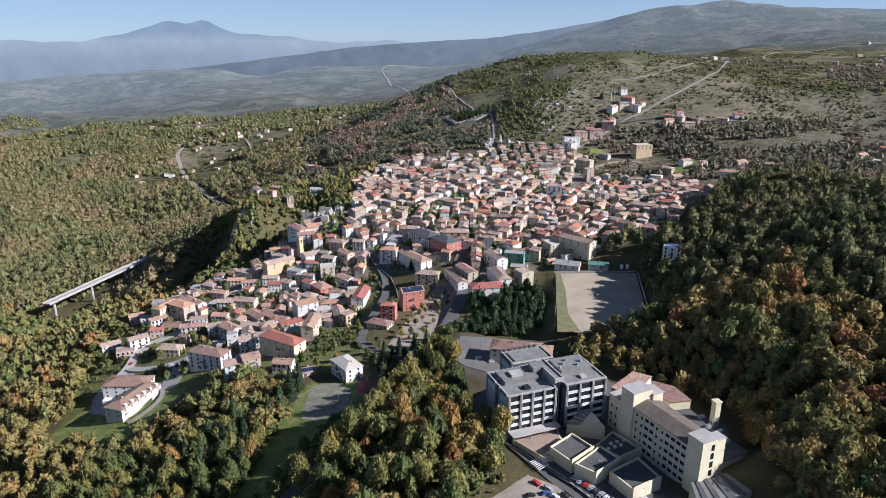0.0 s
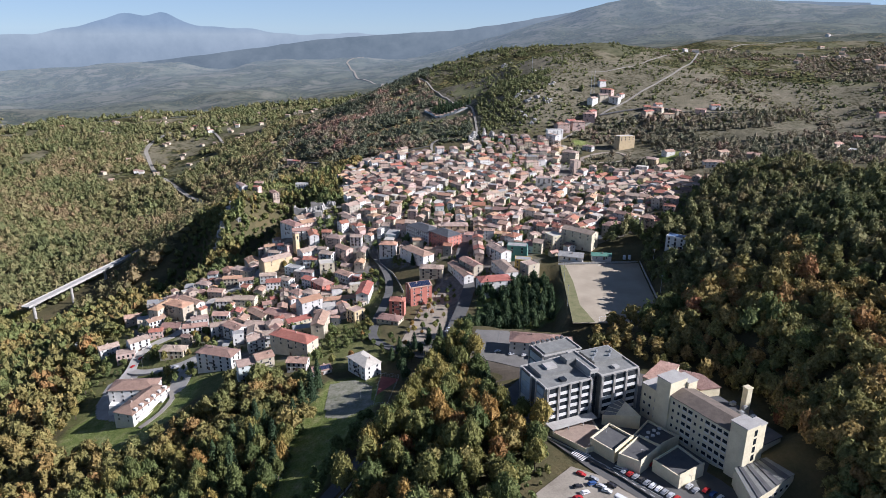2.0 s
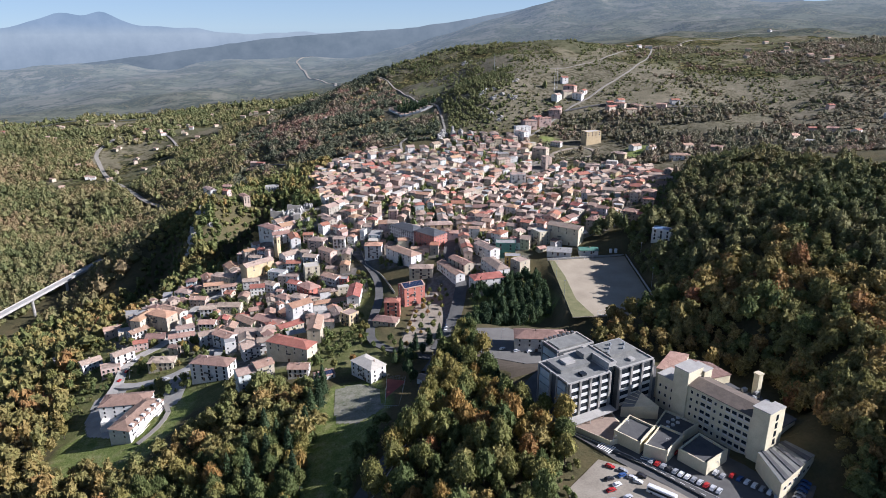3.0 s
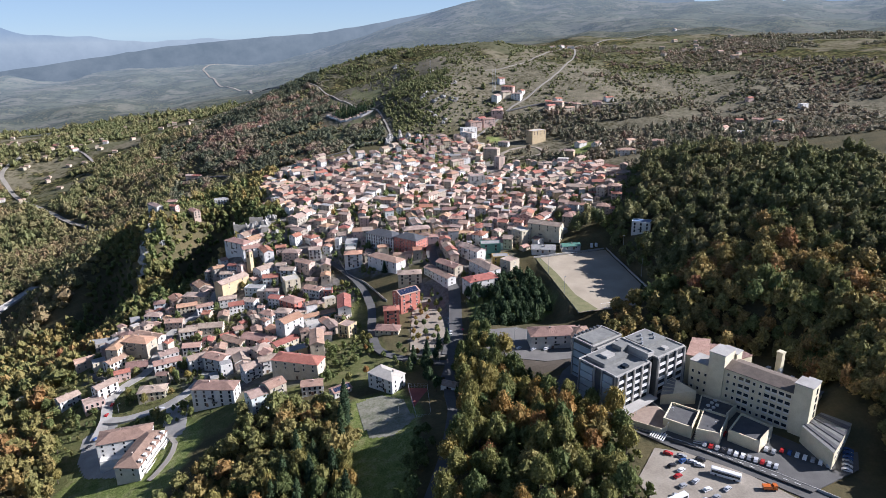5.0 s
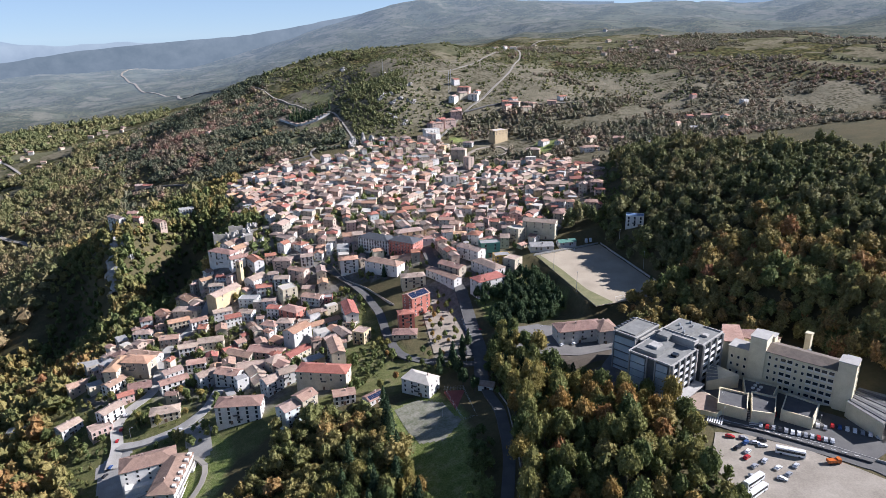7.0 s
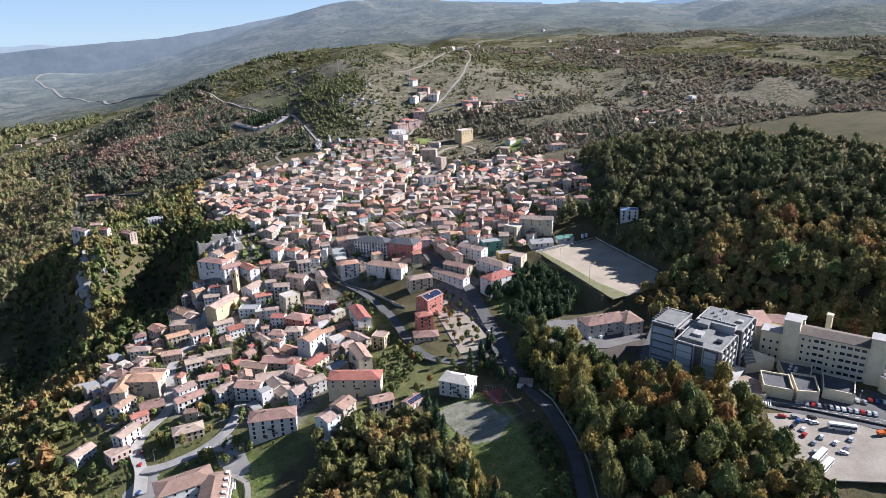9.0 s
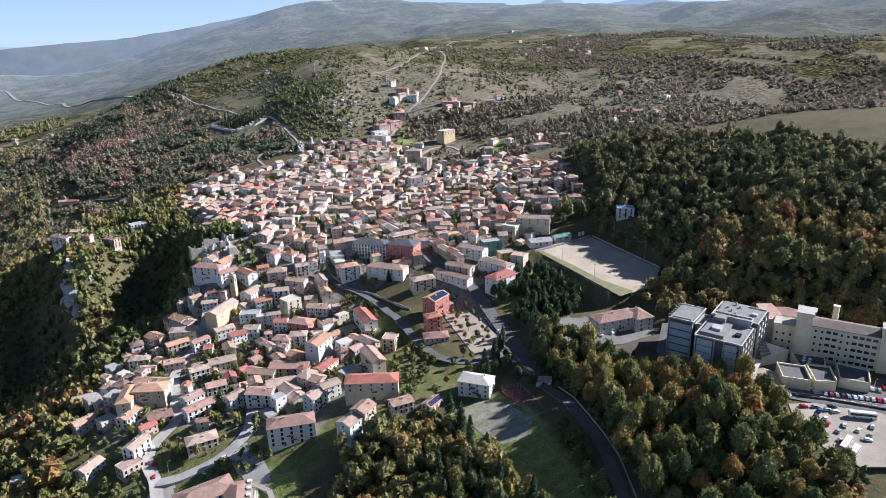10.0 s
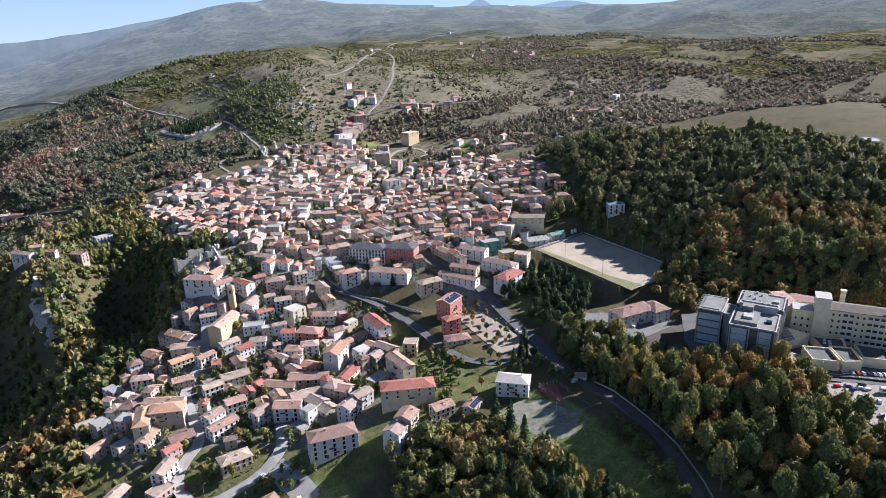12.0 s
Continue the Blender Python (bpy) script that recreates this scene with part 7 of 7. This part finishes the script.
ok = open_ground(x, y) & off_houses(x, y) & clear_of_roads(x, y, 1.0) & (inside([(85, 1060), (95, 1230), (150, 1330), (240, 1300), (225, 1210), (190, 1110), (140, 1060)], x, y) & (v > 0.40) | (y > 1560) & (x < 240) & (v > 0.45) | (v > 0.66))
x, y = x[ok], y[ok]
wood("shoulder_scrub", x, y, rng.uniform(1.6, 4.0, len(x)), tones(x, y, 0.0, 0.45, 60), TUFT_SHAPES, LEAF_FAR, "dark evergreen scrub between the rocks of the hill", rise=-0.2, category="scrub")
x, y = scatter(rng, 215, 620, 740, 1065, 9.5)
ok = open_ground(x, y) & off_houses(x, y) & (value_noise(x / 60, y / 60, 8) > 0.36)
x, y = x[ok], y[ok]
wood("garden_belt", x, y, rng.uniform(2.6, 5.6, len(x)), tones(x, y, 0.0, 1.0, 50), TUFT_SHAPES + BELT_SHAPES, LEAF_RUST, "mixed autumn trees between the outlying houses", rise=-0.15)
x, y = scatter(rng, -285, 305, 398, 1020, 5.0)
ok = (inside(TOWN, x, y) | inside(OUTSKIRT, x, y) | inside(EAST_EDGE, x, y) | inside(CLUSTER, x, y)) & off_houses(x, y, 1.0) & clear_of_roads(x, y, 1.0) & ~inside(PITCH_AREA, x, y) & ~inside(SQUARE, x, y) & (value_noise(x / 22, y / 22, 14) > 0.36)
x, y = x[ok], y[ok]
size, tint = 1.0 + 3.0 * rng.uniform(0, 1, len(x)) ** 1.7, tones(x, y, 0.0, 0.60, 30)
for part_of, forms, lab in ((y < 600, MID_SHAPES, "dark shrubs and small trees in gardens of the lower town"), (y >= 600, BUSH_SHAPES, "dark shrubs and small trees in the gaps between houses")):
    wood("garden_shrubs", x[part_of], y[part_of], size[part_of], tint[part_of], forms, LEAF_MANY, lab, rise=-0.05, category="shrubs")
# shrubs and low trees in the hamlet and on the banks round it
x, y = scatter(rng, -330, -150, 375, 600, 6.0)
ok = off_houses(x, y, 2.5) & clear_of_roads(x, y, 2.0) & ~inside(VILLA_YARD, x, y) & ~inside(GREEN_WEST, x, y) & ~inside(WOOD_WEST, x, y) & (inside(HAMLET, x, y) | inside(TOWN, x, y)) & (value_noise(x / 20, y / 20, 24) > 0.42)
x, y = x[ok], y[ok]
wood("hamlet_shrubs", x, y, 0.9 + 3.6 * rng.uniform(0, 1, len(x)) ** 1.6, tones(x, y, 0.0, 0.75, 25), MID_SHAPES, LEAF_MANY, "shrubs and small trees on the banks between the houses", rise=0.05, category="shrubs")
# Thicket added beside the lane; its dark leaf tones stand in for deep shade.
x, y = scatter(rng, -90, -30, 225, 345, 5.2)
ok = inside(LANE_SHADE, x, y) & clear_of_roads(x, y, 1.0)
x, y = x[ok], y[ok]
wood("lane_thicket", x, y, rng.uniform(2.2, 4.4, len(x)), tones(x, y, 0.0, 0.35, 25), MID_SHAPES, LEAF_MANY, "dark green thicket added to deepen the shade beside the lane")
# scrub on the open hill
x, y = scatter(rng, -430, 800, 1015, 1750, 7.6)
v = value_noise(x / 55, y / 55, 4) * 0.6 + value_noise(x / 18, y / 18, 40) * 0.4
ok = open_ground(x, y) & off_houses(x, y) & ((v > 0.42) | ((x < 10) & (v > 0.34))) & (rng.uniform(0, 1, x.shape) < 0.85) & ~((x > -10) & (x < 90) & (y > 1180) & (y < 1290))
x, y = x[ok], y[ok]
wood("hill_scrub", x, y, np.where(x < 10, 1.2 + 3.4 * rng.uniform(0, 1, len(x)) ** 1.5, 1.0 + 3.0 * rng.uniform(0, 1, len(x)) ** 1.8), np.where(x < 10, tones(x, y, 0.1, 1.2, 90), tones(x, y, 0.0, 0.6, 120)), BUSH_SHAPES, LEAF_FAR, "dark scrub scattered over the dry hill", stretch=0.75, rise=-0.05, category="scrub")
# cypresses of the cemetery
x, y = scatter(rng, 5, 90, 1190, 1290, 4.6)
ok = inside([(8, 1250), (30, 1285), (82, 1212), (70, 1194), (30, 1200), (14, 1225)], x, y) & off_houses(x, y, 0.3) & clear_of_roads(x, y, 1.0) & (rng.uniform(0, 1, x.shape) < 0.85)
x, y = x[ok], y[ok]
wood("cypress_grove", x, y, rng.uniform(1.7, 2.7, len(x)), tones(x, y, 0.0, 0.6), [conifer(95 + s, 40, 0.3) for s in range(3)], NEEDLE_MANY, "dark cypresses between the burial chapels", rise=0.0)
# hedges, thickets and woods of the plateau
x, y = scatter(rng, 240, 1700, 340, 1650, 9.6)
v = value_noise(x / 140, y / 140, 6) * 0.7 + value_noise(x / 40, y / 40, 41) * 0.3
hedge = abs(value_noise(x / 170, y / 170, 17) - 0.5) < 0.03
ok = open_ground(x, y) & off_houses(x, y) & ((v > 0.50 + 0.08 * (y > 1050)) | hedge) & (x > 430 - 0.35 * (y - 720)) & ((y < 1150) | (x > 500)) & (rng.uniform(0, 1, x.shape) < 0.85)
x, y = x[ok], y[ok]
wood("plateau_wood", x, y, rng.uniform(2.4, 5.4, len(x)), tones(x, y, 0.15, 1.05, 110), TUFT_SHAPES, LEAF_RUST, "brown and rust woods and hedges on the plateau", stretch=0.7, rise=-0.15)

# ---------------------------------------------------------------- single trees near the camera
TREE_FORMS = [tri_mesh("crown", broadleaf(200 + s, 1450, 0.066, 22, 1.0, 0.88), LEAF_ONE) for s in range(7)]
PINE_FORMS = [tri_mesh("crown", conifer(300 + s, 720, 0.11), NEEDLE_ONE) for s in range(4)]


CEDAR_FORMS = [tri_mesh("crown", broadleaf(400 + s, 800, 0.095, 20, 1.0, 0.80), NEEDLE_ONE) for s in range(3)]


def trunk_mesh(h, r, limbs, seed):
    rnd = random.Random(seed)
    b = Build()
    b.rod((0, 0, -1.0), (0, 0, h), r, 7, r2=r * 0.55)
    for k in range(limbs):
        w = k * 2.4 + rnd.uniform(-0.4, 0.4)
        z = h * rnd.uniform(0.55, 0.95)
        b.rod((0, 0, z), (1.7 * math.cos(w), 1.7 * math.sin(w), z + rnd.uniform(1.2, 2.4)), r * 0.4, 5, r2=r * 0.15)
    return b.mesh("trunk", BARK)


TRUNKS = [trunk_mesh(4.2, 0.28, 5, s) for s in range(3)]
PINE_TRUNK = trunk_mesh(6.0, 0.25, 0, 9)


def tree(x, y, r, form=None, lab="broadleaf tree in gold and olive autumn leaf", z=None, squash=1.0, lift=0.6, group="broadleaf trees", forms=None, name="tree"):
    o = thing(name, pose(x, y, hz(x, y) if z is None else z), lab, "tree", group)
    forms = forms or TREE_FORMS
    k = random.randrange(len(forms))
    part("trunk", TRUNKS[k % 3], None, o, m=Matrix.Diagonal((r / 4.5, r / 4.5, r * (1 + lift) / 7.0, 1)))
    m = pose(0, 0, r * lift, 0, 0, random.uniform(0, 360)) @ Matrix.Diagonal((r, r, r * squash * random.uniform(1.05, 1.5), 1))
    part("crown", forms[k], None, o, m=m)
    return o


def pine(x, y, r, h, lab="dark green conifer with drooping tiers", z=None):
    o = thing("conifer", pose(x, y, hz(x, y) if z is None else z), lab, "tree", "conifers")
    part("trunk", PINE_TRUNK, None, o, m=Matrix.Diagonal((h / 14, h / 14, h / 14, 1)))
    part("crown", PINE_FORMS[random.randrange(len(PINE_FORMS))], None, o, m=pose(0, 0, 0, 0, 0, random.uniform(0, 360)) @ Matrix.Diagonal((r, r, h / 4, 1)))
    return o


random.seed(31)
placed = []


def room(x, y, r):
    if any((x - a) ** 2 + (y - b) ** 2 < ((r + c) * 0.52) ** 2 for a, b, c in placed):
        return False
    placed.append((x, y, r))
    return True


# conifers of the park and beside the lawn
for k in range(900):
    x, y = rand(0, 80), rand(410, 490)
    r = rand(4.2, 6.4)
    if bool(inside(PARK, x, y)) and not (x < 34 and y > 446 and y < 464) and room(x, y, r):
        if random.random() < 0.25:
            pine(x, y, r * 0.8, rand(12, 15), lab="tall dark cedar in the town park")
        else:
            tree(x, y, r * 0.95, lab="broad dark cedar in the town park", squash=1.15, lift=0.4, group="park cedars", forms=CEDAR_FORMS, name="cedar")
for x, y, h in ((-6, 327, 17), (2, 333, 16), (8, 322, 17), (-14, 345, 15), (12, 345, 14), (-2, 352, 15), (-92, 352, 15), (-95, 338, 14), (-97, 320, 14), (-104, 300, 15), (-112, 318, 13), (-120, 330, 14), (-115, 300, 15), (-128, 312, 14), (-122, 285, 16),
                (-134, 296, 14), (-90, 366, 13), (-100, 280, 14), (-20, 412, 13), (-12, 420, 12), (-30, 405, 13), (-40, 402, 12), (-34, 396, 12), (-45, 392, 11), (128, 404, 12), (133, 398, 11), (122, 398, 10), (-178, 512, 9), (-150, 492, 8), (-168, 498, 9), (-128, 455, 9), (-30, 556, 12)):
    if room(x, y, 3.0):
        tall = 1.6 if x < -85 and y < 370 else 1.0
        pine(x, y, h * 0.30 * (1.2 if tall > 1 else 1.0), h * tall)
for x, y, r in ((-24, 342, 7.0), (-26, 324, 7.4), (-31, 306, 7.2), (-38, 290, 7.4), (-44, 275, 7.2), (-53, 260, 7.0), (-62, 246, 7.0), (-20, 357, 6.4), (-16, 330, 7.0)):
    if room(x, y, r * 0.8):
        tree(x, y, r, lift=1.0, squash=1.35, lab="tall olive oak shading the lane")
for x, y, r in ((-36, 384, 4.6), (-38, 370, 4.8), (-36, 358, 4.2), (-13, 364, 5.2), (-8, 350, 5.4), (1, 360, 5.0), (-3, 394, 4.8), (4, 404, 4.4), (-1, 378, 5.0), (8, 420, 4.6), (-26, 398, 3.6)):
    if room(x, y, r * 0.7):
        tree(x, y, r, lab="broad dark cedar beside the road", squash=1.35, lift=0.5, group="park cedars", forms=CEDAR_FORMS, name="cedar")
near_houses = [q for q in TAKEN if q[1] < 440]
# middle wood and the belt below the houses: the nearest tree by tree, the rest joined
for poly, n, rs, near, lab in ((WOOD_MID, 2400, (4.6, 8.2), (-20, 200), "gold and olive wood below the hospital"), (WOOD_WEST, 2200, (4.0, 7.0), (-140, 230), "gold and brown wood below the houses")):
    found = []
    xs, ys = [p[0] for p in poly], [p[1] for p in poly]
    for k in range(n):
        x, y, r = rand(min(xs), max(xs)), rand(min(ys), max(ys)), rand(*rs)
        if not bool(inside(poly, x, y)) or bool(inside(HOSPITAL_YARD, x, y)) or any(bool(inside(CAR_LOT, x + u, y + v)) for u in (-5, 0, 5) for v in (-5, 0, 5)) or not bool(clear_of_roads(np.array([x]), np.array([y]), 2.5)[0]) or any(overlap(x, y, 6, 6, 0, q) for q in near_houses):
            continue
        if room(x, y, r):
            found.append((x, y, r))
    found.sort(key=lambda q: math.hypot(q[0] - near[0], q[1] - near[1]) if q[1] > 250 else 999)
    for x, y, r in found[:115]:
        tree(x, y, r, lift=0.85, squash=1.25)
    rest = np.array(found[115:])
    if len(rest):
        wood("near_wood", rest[:, 0], rest[:, 1], rest[:, 2], tones(rest[:, 0], rest[:, 1], 0.2, 1.0, 30), NEAR_SHAPES, LEAF_MANY, lab)
# low growth under the near woods
x, y = scatter(rng, -200, 40, 180, 405, 4.6)
ok = (inside(WOOD_MID, x, y) | inside(WOOD_WEST, x, y)) & clear_of_roads(x, y, 1.5) & ~inside(CAR_LOT, x, y) & ~inside(HOSPITAL_YARD, x, y) & off_houses(x, y, 2.0)
x, y = x[ok], y[ok]
wood("undergrowth", x, y, rng.uniform(1.6, 3.6, len(x)), tones(x, y, 0.0, 0.6, 25), BELT_SHAPES, LEAF_MANY, "dark bushes and saplings under the near trees", rise=0.1, category="undergrowth")
# trees round the villa and the lower houses
for x, y, r in ((-223, 457, 4.0), (-215, 450, 3.6), (-227, 462, 3.4), (-283, 479, 5.0), (-277, 457, 4.4), (-296, 474, 5.2), (-284, 449, 5.0), (-263, 469, 2.6), (-200, 477, 3.6), (-253, 506, 2.8), (-262, 413, 4.2), (-258, 398, 4.4), (-171, 529, 3.4),
                (-270, 528, 3.6), (-280, 520, 4.0), (-182, 414, 3.0), (-160, 470, 3.2), (-266, 430, 4.6), (-72, 398, 3.0), (-84, 392, 3.4), (-46, 418, 3.2), (-38, 392, 3.0), (-100, 396, 3.6), (-30, 430, 3.0), (-62, 446, 3.0), (-66, 470, 3.2), (-44, 470, 2.8), (-20, 372, 4.6), (-14, 384, 4.8), (-6, 396, 4.4), (2, 402, 4.0), (6, 386, 4.0), (-32, 388, 3.4), (-2, 372, 4.4), (-66, 424, 2.4), (-67, 432, 2.2), (-66, 440, 2.6), (-66, 449, 2.3), (-65, 458, 2.2), (-58, 412, 2.6), (-52, 404, 2.4), (-44, 412, 2.4), (-36, 408, 2.6), (-45, 395, 3.0)):
    if room(x, y, r * 0.6) and bool(off_houses(np.array([x]), np.array([y]), 1.0)[0]):
        tree(x, y, r, lab="round olive and gold tree beside the lower houses")
# small rust trees of the square and street trees
for k in range(9):
    for s in (0, 1, 2):
        x, y = -3 - k * 3.3 + s * 7.5 + rand(-1.6, 1.6), 512 - k * 10.5 + s * -1.5 + rand(-3, 3)
        tree(x - 4, y, rand(1.8, 3.2), lab="small bare-topped street tree with rust leaves", z=-7.6, group="street trees", name="street_tree")
# garden trees and shrubs among the houses
n = 0
for k in range(2500):
    x, y = rand(-262, 230), rand(398, 760)
    if n < 55 and bool(in_town(x, y)) and bool(off_houses(np.array([x]), np.array([y]), 1.6)[0]) and bool(clear_of_roads(np.array([x]), np.array([y]), 1.5)[0]) and room(x, y, 2.6):
        tree(x, y, rand(2.2, 4.0), lab="small garden tree between the houses", group="garden trees", name="garden_tree")
        n += 1

# ---------------------------------------------------------------- distance
def ridge(name, a0, a1, dist, profile, label, fade, foot=0.93):
    """A far ridge along an arc; profile gives its height over the angle (degrees to the right of +y)."""
    n = 120
    b = Build()
    tops, feet = [], []
    for k in range(n + 1):
        a = a0 + (a1 - a0) * k / n
        r = radians(a)
        tops.append((dist * math.sin(r), dist * math.cos(r), profile(a)))
        feet.append((foot * dist * math.sin(r), foot * dist * math.cos(r), -260))
    for k in range(n):
        b.face([feet[k + 1], feet[k], tops[k], tops[k + 1]])
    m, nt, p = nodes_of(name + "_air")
    # Unlit emission: the haze is painted as a colour ramp over height.
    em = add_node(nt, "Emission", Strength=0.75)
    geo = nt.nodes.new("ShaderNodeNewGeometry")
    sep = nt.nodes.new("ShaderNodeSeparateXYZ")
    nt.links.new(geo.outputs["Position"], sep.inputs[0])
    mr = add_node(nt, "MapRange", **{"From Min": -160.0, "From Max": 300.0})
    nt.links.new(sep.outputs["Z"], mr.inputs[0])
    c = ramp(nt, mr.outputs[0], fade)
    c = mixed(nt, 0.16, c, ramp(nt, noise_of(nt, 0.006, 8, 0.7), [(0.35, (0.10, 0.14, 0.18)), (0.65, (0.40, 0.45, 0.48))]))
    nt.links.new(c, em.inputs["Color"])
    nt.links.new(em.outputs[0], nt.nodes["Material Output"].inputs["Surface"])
    return single(name, b, m, label, "backdrop", kind="structure")


def bump(a, c, w, h):
    return h * math.exp(-((a - c) / w) ** 2)


def plain(a):
    return 165 + 6 * math.sin(a * 0.9) + 4 * math.sin(a * 2.3)


def shoulder(a):
    """The long slope that climbs from the plain to the high plateau."""
    return 8 * value_noise(np.array(a * 1.3), np.array(0.5), 8) + float(np.interp(a, (-33, -29, -23, -17, -12.7, -8, -3.4, 0.5, 3.6, 5.9, 10.5, 15, 18.3, 22, 28, 34), (-175, -131, -30, 28, 70, 122, 152, 172, 186, 211, 270, 338, 374, 380, 368, 350)))


def volcano(a):
    z = plain(a) - 8 + bump(a, -21.3, 4.2, 125) + bump(a, -22.4, 0.8, 22) + bump(a, -19.4, 0.8, 32) + bump(a, -14.5, 3.0, 40) - bump(a, -20.8, 0.6, 12)
    return z


HAZE = [(0.0, (0.17, 0.22, 0.27)), (0.5, (0.25, 0.31, 0.37)), (0.70, (0.31, 0.375, 0.43)), (0.85, (0.21, 0.29, 0.385)), (1.0, (0.19, 0.275, 0.375))]
ridge("backdrop_plain", -75, 20, 4880, plain, "hazy blue far plain at the horizon", HAZE, 0.995)
ridge("backdrop_volcano", -45, 5, 4860, volcano, "far blue twin-peaked volcano in haze", HAZE, 0.99)
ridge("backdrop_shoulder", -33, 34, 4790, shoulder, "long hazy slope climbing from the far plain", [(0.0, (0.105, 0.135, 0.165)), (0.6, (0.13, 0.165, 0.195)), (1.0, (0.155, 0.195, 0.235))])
ridge("backdrop_peaks", 25, 85, 4850, lambda a: 285 + bump(a, 33, 5, 60) + bump(a, 38.0, 1.2, 75) + bump(a, 44.5, 3.2, 72) + bump(a, 47.0, 1.2, 20) - bump(a, 69, 8, 20) + 5 * math.sin(a * 1.7), "far blue peaks behind the plateau", HAZE)
